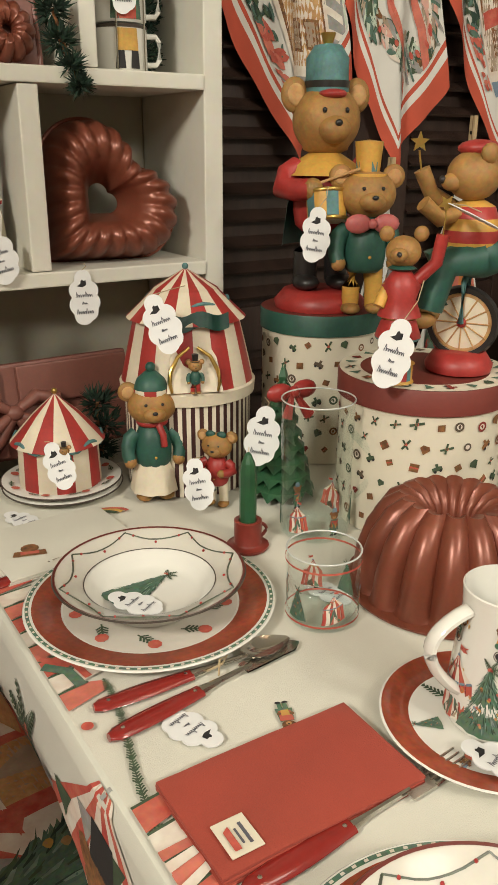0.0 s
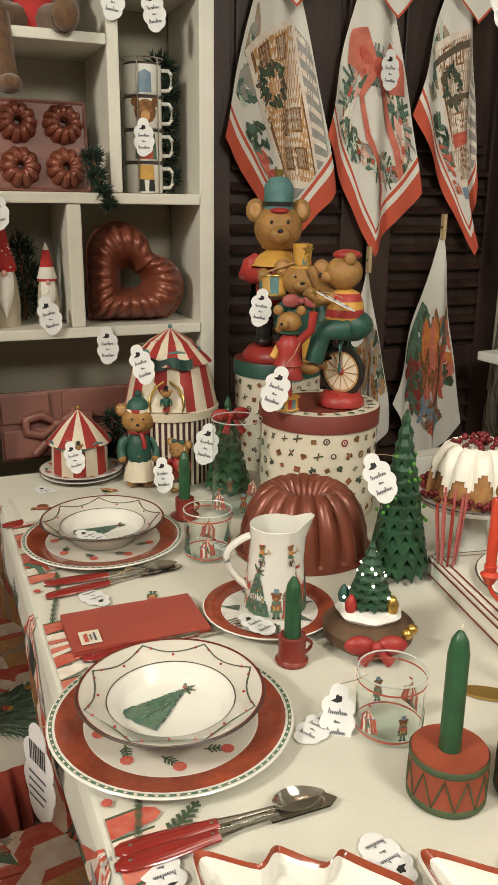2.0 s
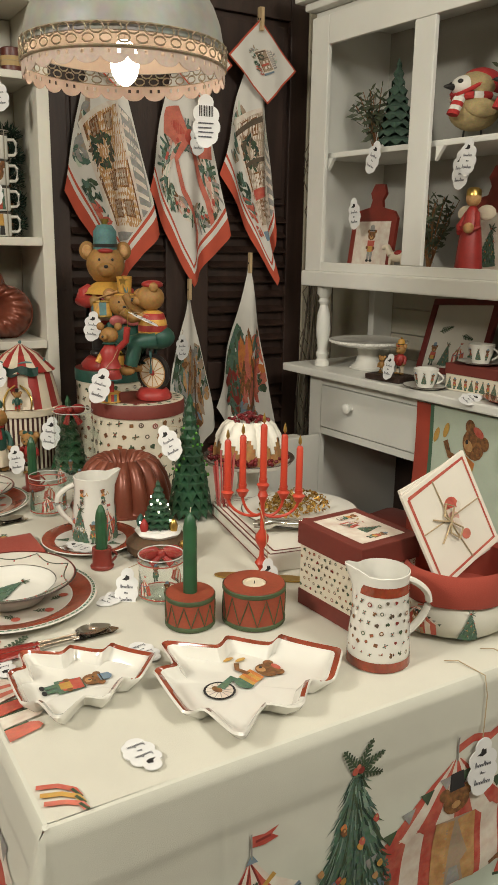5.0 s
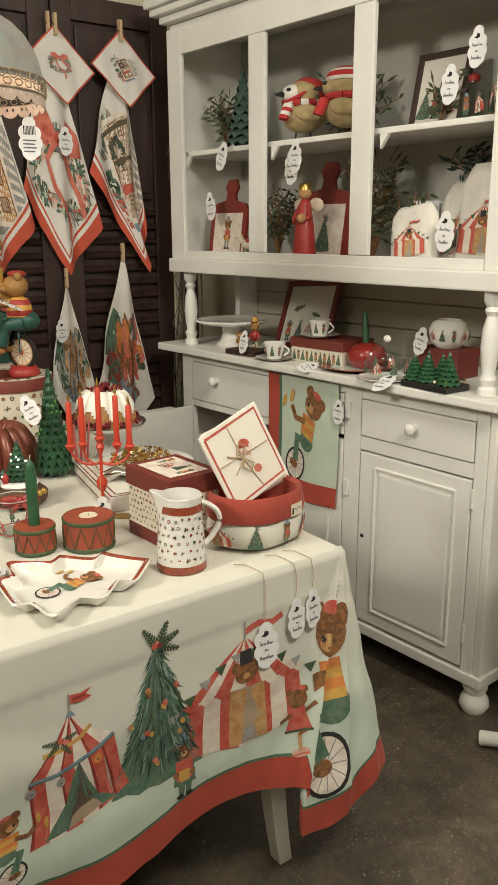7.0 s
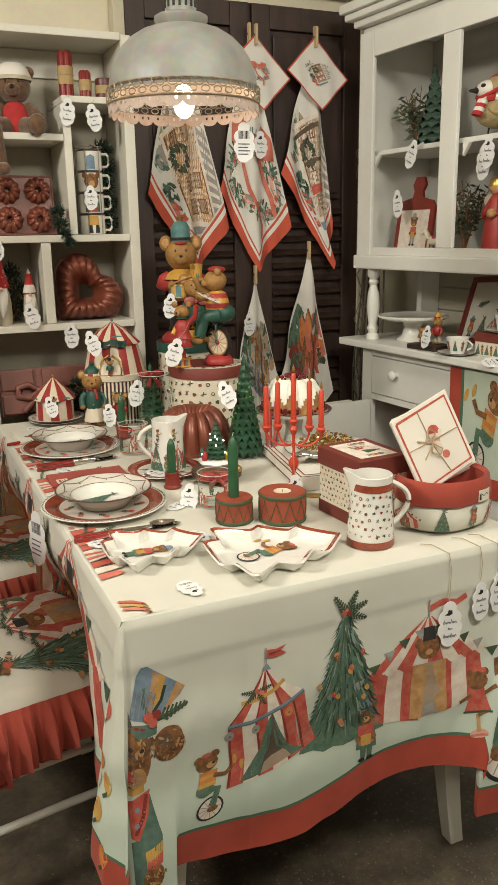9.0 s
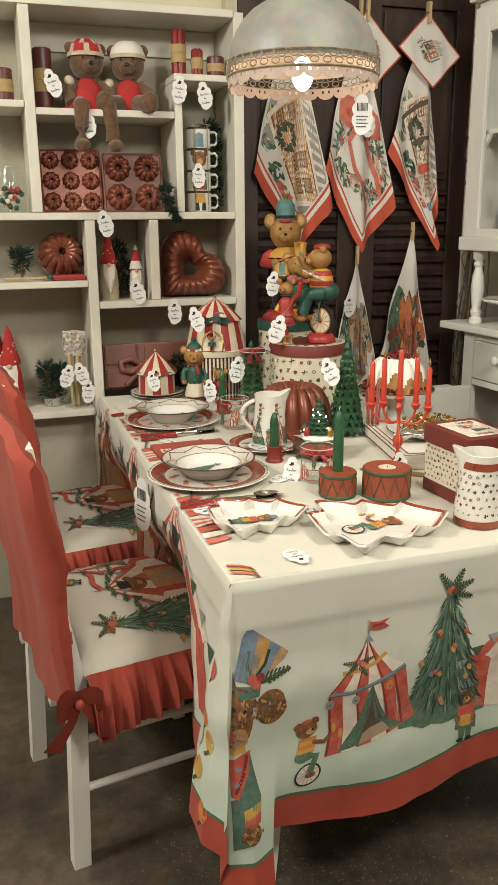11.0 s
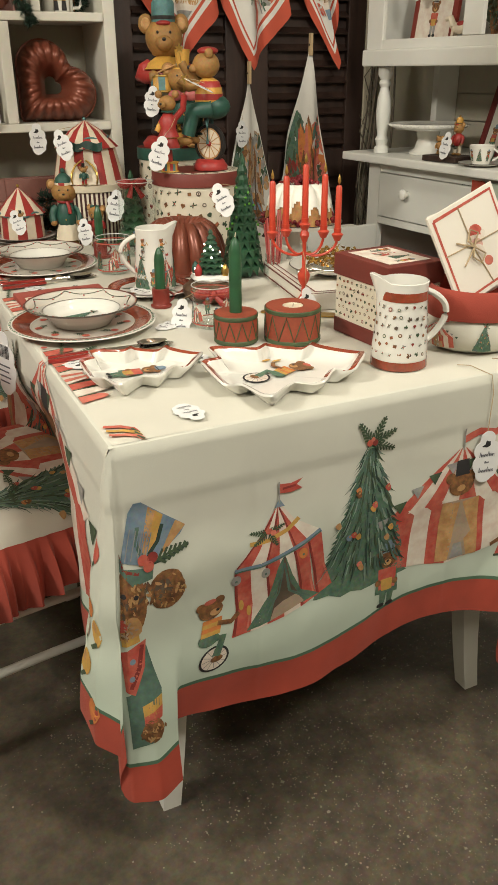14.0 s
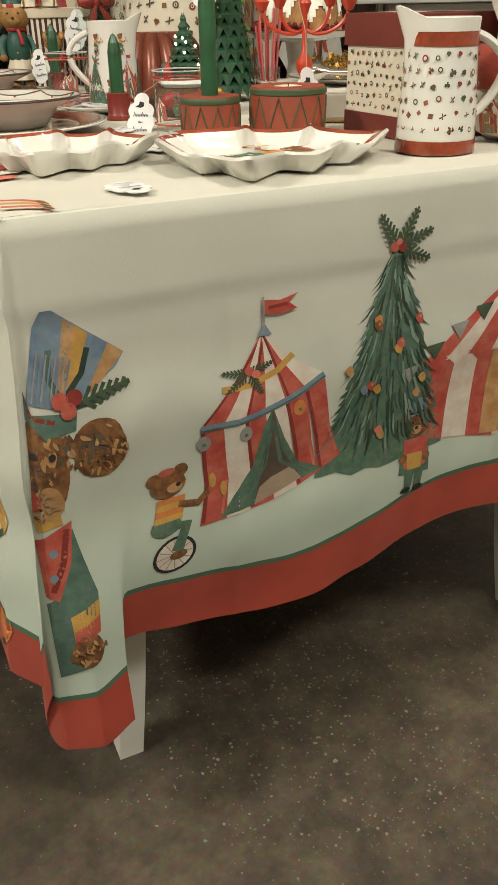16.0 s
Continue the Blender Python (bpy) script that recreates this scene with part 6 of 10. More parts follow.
def star_dancer(bm):
    lathe(bm, [(0, 0), (0.030, 0), (0.027, 0.004), (0.027, 0.026), (0.030, 0.03), (0, 0.031)], 18, mis=lambda k, i: (3 if i % 3 == 0 else (4 if i % 3 == 1 else 1)) if k == 2 else 4)
    tube(bm, [(0, 0, 0.03), (0, 0, 0.075)], 0.010, 8, mi=1)
    lathe(bm, [(0.034, 0.068), (0.036, 0.072), (0.026, 0.10), (0.034, 0.104), (0.024, 0.13), (0.03, 0.15), (0.012, 0.175), (0, 0.18)], 20, mis=lambda k, i: 3 if k == 0 else (4 if k in (2,) else 1))
    lathe(bm, [(0.012, 0.172), (0.022, 0.176), (0.012, 0.182)], 14, mi=2)
    ball(bm, (0, 0, 0.20), (0.027, 0.025, 0.024), 18, 12, 0)
    ball(bm, (-0.012, -0.026, 0.198), (0.014, 0.012, 0.011), 9, 6, 0)
    ball(bm, (-0.014, -0.037, 0.20), 0.004, 7, 5, 6)
    for s in (-1, 1):
        ball(bm, (s * 0.026, 0.002, 0.226), (0.012, 0.007, 0.012), 9, 6, 0)
    tube(bm, [(0.02, 0, 0.155), (0.05, -0.005, 0.185), (0.055, -0.01, 0.225)], 0.010, 8, mi=1)
    tube(bm, [(-0.02, 0, 0.15), (-0.035, -0.01, 0.12)], 0.009, 8, mi=4)
    tube(bm, [(0.055, -0.01, 0.225), (0.057, -0.01, 0.262)], 0.001, 5, mi=9)
    ring = [bm.verts.new((0.057 + (0.013 if i % 2 else 0.006) * math.sin(math.pi * i / 5), -0.01, 0.27 + (0.013 if i % 2 else 0.006) * math.cos(math.pi * i / 5))) for i in range(10)]
    f = bm.faces.new(ring)
    f.material_index = 9
    ex = bmesh.ops.extrude_face_region(bm, geom=[f])
    bmesh.ops.translate(bm, verts=[v for v in ex["geom"] if isinstance(v, bmesh.types.BMVert)], vec=(0, 0.004, 0))


statue("bear_figurine", "tall drummer bear figurine in red coat and teal busby", (0.650, 1.478, 1.0305), -20, drummer)
statue("bear_figurine", "painted bear figurine in striped top hat and pink bow", (0.672, 1.394, 1.0305), -24, ringmaster)
statue("bear_figurine", "bear figurine in striped shirt riding a unicycle", (0.648, 1.150, 0.9945), -28, unicyclist)
sd = statue("bear_figurine", "small red-dressed bear figurine dancing on a drum", (0.530, 1.150, 0.9945), -30, star_dancer)
sd.matrix_world = sd.matrix_world @ Matrix.Scale(0.84, 4)
tag((0.487, 1.11, 1.045), 82, 18, -25, 0.075, (0.54, 1.12, 1.13))
tag((0.575, 1.395, 1.16), 85, 8, -20, 0.07, (0.60, 1.40, 1.23))
tag((0.600, 1.10, 1.205), 25, 0, 60, 0.068, (0.62, 1.11, 1.21))
tag((0.300, 1.375, 1.055), 80, -22, -30, 0.072, (0.35, 1.40, 1.10))
tag((0.166, 1.462, 0.842), 70, -18, -15, 0.062, (0.15, 1.47, 0.88))
tag((0.330, 1.335, 0.822), 70, -10, -30, 0.065, (0.345, 1.345, 0.86))
tag((0.412, 1.290, 0.895), 82, 10, -30, 0.075, (0.43, 1.31, 0.945))
flat_tag(0.10, 1.45, 20)
flat_tag(0.265, 1.262, 10)

# green tree ornament with a red bow, behind the glass mug
orn = thing("tree_ornament", "small green resin fir tree with red bow", "ornament", (0.475, 1.330, T0))


def fir(bm, r, h, tiers, leaves, seed, mi=0, drop=0.35, thick=0.004):
    """A stylised fir of overlapping pointed leaves in tiers round a stem."""
    rnd = random.Random(seed)
    for k in range(tiers):
        t = k / (tiers - 1)
        z = h * (0.10 + 0.84 * t)
        rr = r * (1 - t) ** 0.9 + r * 0.10
        n = max(4, round(leaves * (1 - 0.65 * t)))
        for i in range(n):
            a = 2 * math.pi * (i + 0.5 * (k % 2) + rnd.uniform(-0.12, 0.12)) / n
            w = rr * math.pi / n * 1.25
            l = h / tiers * 1.9
            d = Vector((math.cos(a), math.sin(a), 0))
            s = Vector((-math.sin(a), math.cos(a), 0))
            top = d * rr * 0.35 + Vector((0, 0, z + l * 0.45))
            mid = d * (rr * 0.92) + Vector((0, 0, z))
            tip = d * (rr * 1.08) + Vector((0, 0, z - l * drop))
            v = [bm.verts.new(p) for p in (top, mid + s * w, tip, mid - s * w, mid + d * thick)]
            for q in ((0, 1, 4), (1, 2, 4), (2, 3, 4), (3, 0, 4)):
                bm.faces.new([v[j] for j in q]).material_index = mi
    tube(bm, [(0, 0, 0), (0, 0, h * 0.5), (0, 0, h)], [r * 0.5, r * 0.3, 0.002], 8, mi=mi)


bm = B()
fir(bm, 0.045, 0.205, 9, 12, 3)
part("foliage", bm, CANDLE_GREEN, orn)
bm = B()
for s in (-1, 1):
    ball(bm, (s * 0.022 - 0.005, -0.03, 0.178), (0.022, 0.010, 0.014), 10, 7)
    tube(bm, [(s * 0.004 - 0.005, -0.036, 0.172), (s * 0.02, -0.04, 0.14)], [0.004, 0.009], 6)
ball(bm, (-0.005, -0.036, 0.178), 0.009, 9, 6)
part("bow", bm, S_RED, orn, "red ribbon bow", smooth=True)

# tall green tree candle
tr = thing("tree_candle", "tall dark green fir tree made of glossy leaves", "ornament", (0.596, 0.835, T0))
bm = B()
fir(bm, 0.046, 0.288, 13, 15, 8, drop=0.55)
part("foliage", bm, mat("glossy_leaf_green", (0.018, 0.065, 0.030), 0.4, var=0.4, scale=30), tr)
bm = B()
rnd = random.Random(2)
for k in range(26):
    t = rnd.random() * 0.8
    a = rnd.uniform(0, 6.28)
    r = 0.052 * (1 - t) + 0.006
    ball(bm, (r * math.cos(a), r * math.sin(a), 0.03 + 0.24 * t), 0.0035, 6, 5)
part("trinkets", bm, mat("green_glass_bead", (0.10, 0.30, 0.05), 0.15, var=0.2), tr, kind="stuff", label="shiny green glass beads")
tag((0.528, 0.80, 0.965), 70, -30, -35, 0.07, (0.57, 0.82, 0.99))

# little lit tree on a brown bauble base
gl = thing("light_up_tree", "small lit tree ornament on brown base with bow", "ornament", (0.438, 0.662, T0), -20)
part("base", lathe(B(), [(0, 0), (0.050, 0), (0.064, 0.012), (0.066, 0.028), (0.050, 0.042), (0.03, 0.045), (0, 0.045)], 32), mat("brown_bark", (0.10, 0.055, 0.028), 0.6, var=0.3, scale=40, bump=0.4), gl, smooth=True)
part("snow_disc", lathe(B(), [(0, 0.044), (0.042, 0.044), (0.047, 0.050), (0.042, 0.057), (0.015, 0.060), (0, 0.060)], 32, flute=lambda a, k: 1 + 0.04 * math.sin(7 * a)), mat("white_plaster_snow", (0.80, 0.80, 0.76), 0.6, var=0.05, bump=0.3), gl, smooth=True)
bm = B()
fir(bm, 0.029, 0.094, 8, 12, 6)
for v in bm.verts:
    v.co.z += 0.058
part("tree", bm, mat("dark_leaf_green", (0.022, 0.07, 0.035), 0.5, var=0.35, scale=40), gl)
bm = B()
rnd = random.Random(9)
for k in range(16):
    t = rnd.random()
    a = rnd.uniform(0, 6.28)
    r = 0.032 * (1 - t) + 0.005
    ball(bm, (r * math.cos(a), r * math.sin(a), 0.068 + 0.075 * t), 0.0022, 6, 5)
part("fairy_lights", bm, mat("fairy_light_glow", (1.0, 0.93, 0.75), 0.3, emit=6.0), gl, "tiny glowing white fairy lights", kind="stuff")
bm = B()
for s in (-1, 1):
    ball(bm, (s * 0.022, -0.060, 0.026), (0.022, 0.010, 0.014), 10, 7)
    tube(bm, [(0, -0.066, 0.024), (s * 0.02, -0.068, 0.004)], [0.004, 0.008], 6)
ball(bm, (0, -0.066, 0.026), 0.009, 9, 6)
part("bow", bm, S_RED, gl, "red ribbon bow", smooth=True)
bm = B()
for x, y in ((0.045, -0.048), (0.055, -0.035)):
    ball(bm, (x, y, 0.036), 0.008, 10, 7)
part("bells", bm, GOLD, gl, "small gold bells", smooth=True)
for x, y, c in ((-0.03, -0.02, S_RED), (0.028, -0.024, GOLD), (-0.035, 0.012, S_GREEN)):
    part("trinket", lathe(B(), [(0, 0.055), (0.007, 0.056), (0.009, 0.068), (0.005, 0.078), (0, 0.084)], 10, at=(x, y, 0)), c, gl, smooth=True)

# pink and red sticks in a holder
st = thing("stick_bundle", "slim red and pink candy sticks standing in glass", "sticks", (0.652, 0.775, T0))
rnd = random.Random(12)
for k in range(9):
    a = 2 * math.pi * k / 9
    x, y = 0.022 * math.cos(a), 0.022 * math.sin(a)
    part("stick", tube(B(), [(x * 0.5, y * 0.5, 0.004), (x * 1.1, y * 1.1, rnd.uniform(0.13, 0.175))], 0.0022, 6), S_RED if k % 3 == 0 else S_PINK, st)
part("glass", lathe(B(), [(0, 0), (0.02, 0.0), (0.022, 0.06), (0.0205, 0.06), (0.0185, 0.003), (0, 0.003)], 24), GLASS, st, smooth=True)

# cake on its stand
cs = thing("cake_stand", "white footed porcelain cake stand with dark rim line", "cake stand", (0.763, 0.856, T0))
part("stand", lathe(B(), [(0, 0), (0.055, 0), (0.056, 0.004), (0.03, 0.02), (0.024, 0.06), (0.03, 0.098), (0.105, 0.108), (0.112, 0.118), (0.110, 0.120), (0.10, 0.114), (0, 0.112)], 48, mis=lambda k, i: 1 if k in (7, 8) else 0), [PORC, RIM_LINE], cs, smooth=True)
ck = thing("cake", "bundt cake with white icing and red berries", "cake", (0.763, 0.856, T0 + 0.1125))
part("sponge", bundt(B(), 0.082, 0.095, 12, 0.14, hole=0.2), mat("golden_sponge", (0.40, 0.20, 0.07), 0.8, var=0.3, scale=40, bump=0.5), ck, smooth=True)
bm = bundt(B(), 0.0845, 0.0975, 12, 0.15, hole=0.19, dense=6)
for v in list(bm.verts):
    a = math.atan2(v.co.y, v.co.x)
    if v.co.z < 0.036 + 0.016 * math.cos(12 * a) + 0.008 * math.sin(5 * a):
        bm.verts.remove(v)
part("icing", bm, mat("white_icing", (0.82, 0.79, 0.70), 0.45, var=0.08, scale=30, bump=0.2), ck, smooth=True)
BERRY = mat("dark_red_berry", (0.16, 0.015, 0.018), 0.25, var=0.4, scale=80)
bm = B()
rnd = random.Random(4)
for k in range(60):
    a, r = rnd.uniform(0, 6.28), rnd.uniform(0.0, 0.048)
    ball(bm, (r * math.cos(a), r * math.sin(a), 0.094 + rnd.uniform(0, 0.02) * (1 - r / 0.06)), rnd.uniform(0.004, 0.0065), 7, 5)
for k in range(90):
    a, r = rnd.uniform(0, 6.28), rnd.uniform(0.084, 0.099)
    ball(bm, (r * math.cos(a), r * math.sin(a), 0.007 + rnd.uniform(0, 0.012)), rnd.uniform(0.004, 0.006), 7, 5)
part("berry_topping", bm, BERRY, ck, "glossy dark red berries", kind="stuff", smooth=True)

# red cut-metal candelabra
cb = thing("candelabra", "flat red metal candelabra with five candles", "candelabra", (0.556, 0.455, T0), -37)
RED_METAL = mat("bright_red_enamel", (0.52, 0.055, 0.026), 0.35, var=0.1)
part("stem", lathe(B(), [(0, 0), (0.03, 0.0), (0.03, 0.003), (0.006, 0.008), (0.005, 0.02), (0.013, 0.032), (0.005, 0.045), (0.004, 0.06), (0.012, 0.075), (0.013, 0.085), (0.004, 0.10), (0.004, 0.15), (0.010, 0.165), (0.004, 0.18), (0, 0.18)], 16), RED_METAL, cb, smooth=True)
for s in (-1, 1):
    for r, z in ((0.038, 0.165), (0.066, 0.16)):
        pts = [(s * r * (0.5 - 0.5 * math.cos(math.pi * t)), 0, 0.135 + (z - 0.135) * t - 0.022 * math.sin(math.pi * t)) for t in [i / 10 for i in range(11)]]
        part("arm", tube(B(), pts, 0.0028, 7), RED_METAL, cb, smooth=True)
for u, z0, z1 in ((-0.066, 0.16, 0.268), (-0.038, 0.165, 0.278), (0, 0.178, 0.30), (0.038, 0.165, 0.283), (0.066, 0.16, 0.262)):
    part("cup", lathe(B(), [(0, z0 - 0.006), (0.006, z0 - 0.004), (0.011, z0 + 0.006), (0.012, z0 + 0.008), (0.007, z0 + 0.012), (0.008, z0 + 0.02), (0, z0 + 0.02)], 14, at=(u, 0, 0)), RED_METAL, cb, smooth=True)
    c = part("candle", lathe(B(), [(0, z0 + 0.02), (0.0065, z0 + 0.02), (0.0062, z1 - 0.004), (0.004, z1), (0, z1)], 12, at=(u, 0, 0)), RED_METAL, cb, smooth=True)
    part("flame", lathe(B(), [(0, z1), (0.0035, z1 + 0.006), (0.003, z1 + 0.012), (0, z1 + 0.022)], 8, at=(u, 0, 0)), GOLD, c, "gold metal flame", smooth=True)
for s in (-1, 1):
    bm = B()
    ring = [(s * 0.05 + 0.040 * math.cos(a), 0.014 * math.sin(a)) for a in [2 * math.pi * i / 18 for i in range(18)]]
    f = bm.faces.new([bm.verts.new((x, y, 0.001)) for x, y in ring])
    ex = bmesh.ops.extrude_face_region(bm, geom=[f])
    bmesh.ops.translate(bm, verts=[v for v in ex["geom"] if isinstance(v, bmesh.types.BMVert)], vec=(0, 0, 0.0025))
    part("leaf_foot", bm, GOLD, cb, "flat gold leaf foot")

# flat box with a plate of gold trinkets
fb = thing("flat_box", "flat white card box with red edge lines", "box", (0.735, 0.620, T0), -10)
part("lid", box(B(), -0.125, 0.115, -0.175, 0.175, 0.0, 0.036, 0.002), mat("white_card", (0.74, 0.71, 0.63), 0.55, var=0.04), fb)
lay = []
for s in (0.113, 0.100):
    lay.append((WINE, strip([(-s - 0.008, -s - 0.058), (s, -s - 0.058), (s, s + 0.058), (-s - 0.008, s + 0.058), (-s - 0.008, -s - 0.058)], 0.004)))
decal("edge_lines", lay, flat_at(0.0362), fb, lift=0.0005)
lay = [(WINE, strip([(-0.17, 0.005), (0.17, 0.005)], 0.004)), (WINE, strip([(-0.17, 0.030), (0.17, 0.030)], 0.004))]
decal("side_lines", lay, lambda x, y, l: Vector((-0.125 - l, -x, y)), fb, lift=0.0006)
gp = thing("oval_plate", "white porcelain plate with dark double rim line", "plate", (0.768, 0.640, T0 + 0.0365))
part("plate_body", lathe(B(), [(0, 0), (0.085, 0), (0.09, 0.003), (0.128, 0.012), (0.1295, 0.0135), (0.127, 0.0145), (0.092, 0.007), (0, 0.006)], 56, mis=lambda k, i: 1 if k in (3, 4) else 0), [PORC, RIM_LINE], gp, smooth=True)
gd = thing("gold_garland", "heap of gold tinsel stars and beads", "decoration", (0.765, 0.655, T0 + 0.045))
bm = B()
rnd = random.Random(15)
for k in range(420):
    a, r = rnd.uniform(0, 6.28), 0.085 * math.sqrt(rnd.random())
    x, y, z = r * math.cos(a), r * math.sin(a) * 0.75, rnd.uniform(0.0, 0.04) * (1 - (r / 0.1) ** 2) + 0.003
    d = [Vector((rnd.uniform(-1, 1), rnd.uniform(-1, 1), rnd.uniform(-0.6, 1))).normalized() * rnd.uniform(0.004, 0.010) for _ in range(3)]
    bm.faces.new([bm.verts.new(Vector((x, y, z)) + q) for q in d])
for k in range(50):
    a, r = rnd.uniform(0, 6.28), 0.08 * math.sqrt(rnd.random())
    ball(bm, (r * math.cos(a), r * math.sin(a) * 0.75, 0.012 + 0.02 * rnd.random()), 0.005, 7, 5)
part("tinsel", bm, mat("gold_tinsel", (0.50, 0.30, 0.08), 0.25, metal=0.8, var=0.3), gd, kind="stuff", label="gold tinsel and beads")
for k, rz in enumerate((150, 160)):
    c = thing("serving_spoon", "steel serving spoon with red handle on plate", "spoon", (0.70 + 0.015 * k, 0.53 + 0.02 * k, T0 + 0.056), rz)
    part("handle", tube(B(), [(-0.09, 0, 0.0), (0, 0, 0.003)], [0.007, 0.005], 9), HANDLE_RED, c, smooth=True)
    part("bowl", tube(B(), [(0, 0, 0.003), (0.05, 0, 0.006), (0.07, 0, 0.006), (0.10, 0, 0.002)], [0.004, 0.004, 0.014, 0.006], 9), STEEL, c, smooth=True)

# patterned gift box
gb = thing("gift_box", "patterned cream gift box with wine red lid", "box", (0.628, 0.262, T0), 4)
part("body", box(B(), -0.062, 0.062, -0.077, 0.077, 0.0, 0.125, 0.001), CREAM_CARD, gb)
part("base_band", box(B(), -0.0635, 0.0635, -0.0785, 0.0785, 0.0, 0.028, 0.001), WINE, gb)
lid = part("lid", box(B(), -0.066, 0.066, -0.081, 0.081, 0.112, 0.152, 0.0015), WINE, gb)
decal("left_print", scatter(-0.075, 0.075, 0.032, 0.11, 0.0135, 0.0064, 31), lambda x, y, l: Vector((-0.062 - l, -x, y)), gb, step=0.00004, lift=0.0005)
decal("front_print", scatter(-0.06, 0.06, 0.032, 0.11, 0.0135, 0.0064, 32), lambda x, y, l: Vector((x, -0.077 - l, y)), gb, step=0.00004, lift=0.0005)
lay = [(P_WHITE, [(-0.048, -0.062), (0.048, -0.062), (0.048, 0.062), (-0.048, 0.062)])]
for k in range(4):
    lay += place((m_bear(), m_tree(), m_tent(), m_rider())[k], -0.02 + 0.012 * (k % 2), -0.045 + 0.03 * k, 0.045, -90)
decal("lid_picture", lay, flat_at(0.152), lid, step=0.00005, lift=0.0006)

# fabric bread basket with printed cards
bk = thing("bread_basket", "round fabric basket with rust red turned-down rim", "basket", (0.762, 0.150, T0), 8)
sq = lambda a, k: 1 + 0.10 * math.cos(2 * a) + 0.012 * math.sin(6 * a + k)
part("bowl", lathe(B(), [(0, 0.002), (0.075, 0.0), (0.094, 0.012), (0.101, 0.032), (0.099, 0.052), (0.088, 0.070)], 48, flute=sq), CLOTH, bk, smooth=True)
part("cuff", lathe(B(), [(0.0905, 0.068), (0.100, 0.063), (0.103, 0.078), (0.098, 0.108), (0.092, 0.115), (0.085, 0.108), (0.082, 0.05), (0, 0.03)], 48, flute=sq), RUST, bk, "rust red linen cuff", smooth=True)
lay = []
for k in range(9):
    u = -0.30 + 0.075 * k
    lay += place((m_tree(), m_bear(), m_bigtent())[k % 3], u, 0.010, 0.055)


def basket_wall(u, v, l):
    a = u / 0.098 - math.pi / 2
    r = (0.094 + 0.007 * math.sin(min(1, max(0, v - 0.008) / 0.05) * 2.2)) * sq(a, 2) + 0.0025 + l
    return Vector((r * math.cos(a), r * math.sin(a), v))


decal("print", lay, basket_wall, bk, step=0.00005, lift=0.0008, cell=0.015)
decal("sewn_label", [(CREAM_CARD, [(-0.02, 0.066), (0.02, 0.066), (0.02, 0.092), (-0.02, 0.092)]), (TAGINK, strip([(-0.01, 0.082), (-0.002, 0.078), (0.006, 0.083), (0.014, 0.078)], 0.002)), (DARK, [(-0.017, 0.07), (-0.011, 0.07), (-0.012, 0.085), (-0.016, 0.083)])], lambda u, v, l: Vector(((0.103 + l) * sq(u / 0.1 - 1.25, 2) * math.cos(u / 0.1 - 1.25), (0.103 + l) * sq(u / 0.1 - 1.25, 2) * math.sin(u / 0.1 - 1.25), v)), bk, step=0.0005, lift=0.001, cell=0.012)
for k in range(3):
    cd = new("printed_card")
    cd.matrix_world = pose(0.745 + 0.012 * k, 0.165 + 0.014 * k, T0 + 0.178 - 0.006 * k, 72 - 3 * k, 0, 6) @ pose(0, 0, 0, 0, 0, -72 - 3 * k)
    tagged(cd, "square paper napkin packet with red border and twine bow", "napkin packet", "printed cards in the basket")
    part("card", box(B(), -0.086, 0.086, -0.086, 0.086, -0.003, 0.003, 0.001), mat("ivory_paper", (0.76, 0.71, 0.62), 0.7, var=0.03), cd)
    if k == 0:
        c = 0.076
        lay = [(P_RED, strip([(-c, -c), (c, -c), (c, c), (-c, c), (-c, -c)], 0.006))]
        lay += place([(P_RED, disc(0, 0.55, 0.34, 0.28)), (P_WHITE, disc(0, 0.34, 0.42, 0.12)), (P_PINK, disc(0, 0.12, 0.3, 0.22)), (P_WHITE, disc(0, -0.25, 0.42, 0.4, 14, 0.08)), (P_WHITE, disc(0.35, 0.5, 0.12)), (P_CORAL, disc(0.5, -0.5, 0.22, 0.18)), (P_PINK, disc(-0.1, 0.02, 0.08, 0.05))], 0.005, 0.0, 0.05, 72)
        decal("print", lay, lambda x, y, l: Vector((x, y, 0.003 + l)), cd, step=0.0001, lift=0.0005)
        bm = B()
        tube(bm, [(0.076, 0.01, 0.004), (0, -0.01, 0.006), (-0.076, -0.012, 0.004)], 0.0012, 5)
        tube(bm, [(0.0, 0.076, 0.004), (-0.005, 0, 0.006), (-0.01, -0.076, 0.004)], 0.0012, 5)
        for s in (-1, 1):
            tube(bm, [(0, -0.01, 0.008), (s * 0.02, 0.006, 0.012), (s * 0.032, -0.008, 0.01), (s * 0.015, -0.02, 0.008), (0, -0.01, 0.008)], 0.0018, 5)
            tube(bm, [(0, -0.01, 0.008), (s * 0.012, -0.03, 0.008), (s * 0.022, -0.045, 0.006)], 0.0016, 5)
        part("twine_bow", bm, TWINE, cd, "jute twine bow")

# tags hung over the table's edge
for k, (x, d) in enumerate(((0.665, 0.148), (0.742, 0.115), (0.785, 0.105))):
    p = cloth(x, d, 0.006)
    t = tag((p.x, p.y - 0.004, p.z), 88, 0, (-6, 4, 10)[k], 0.082 if k == 0 else 0.07)
    part("hanging_cord", tube(B(), [t.matrix_world.inverted() @ Vector(q) for q in ((p.x, p.y, p.z + 0.045), (x + 0.004, -0.010, TZ - 0.03), (x, -0.006, TZ + 0.002), (x - 0.01, 0.04, T0 + 0.003), (x - 0.03, 0.05, T0 + 0.004))], 0.0009, 5), TWINE, t, "jute twine")

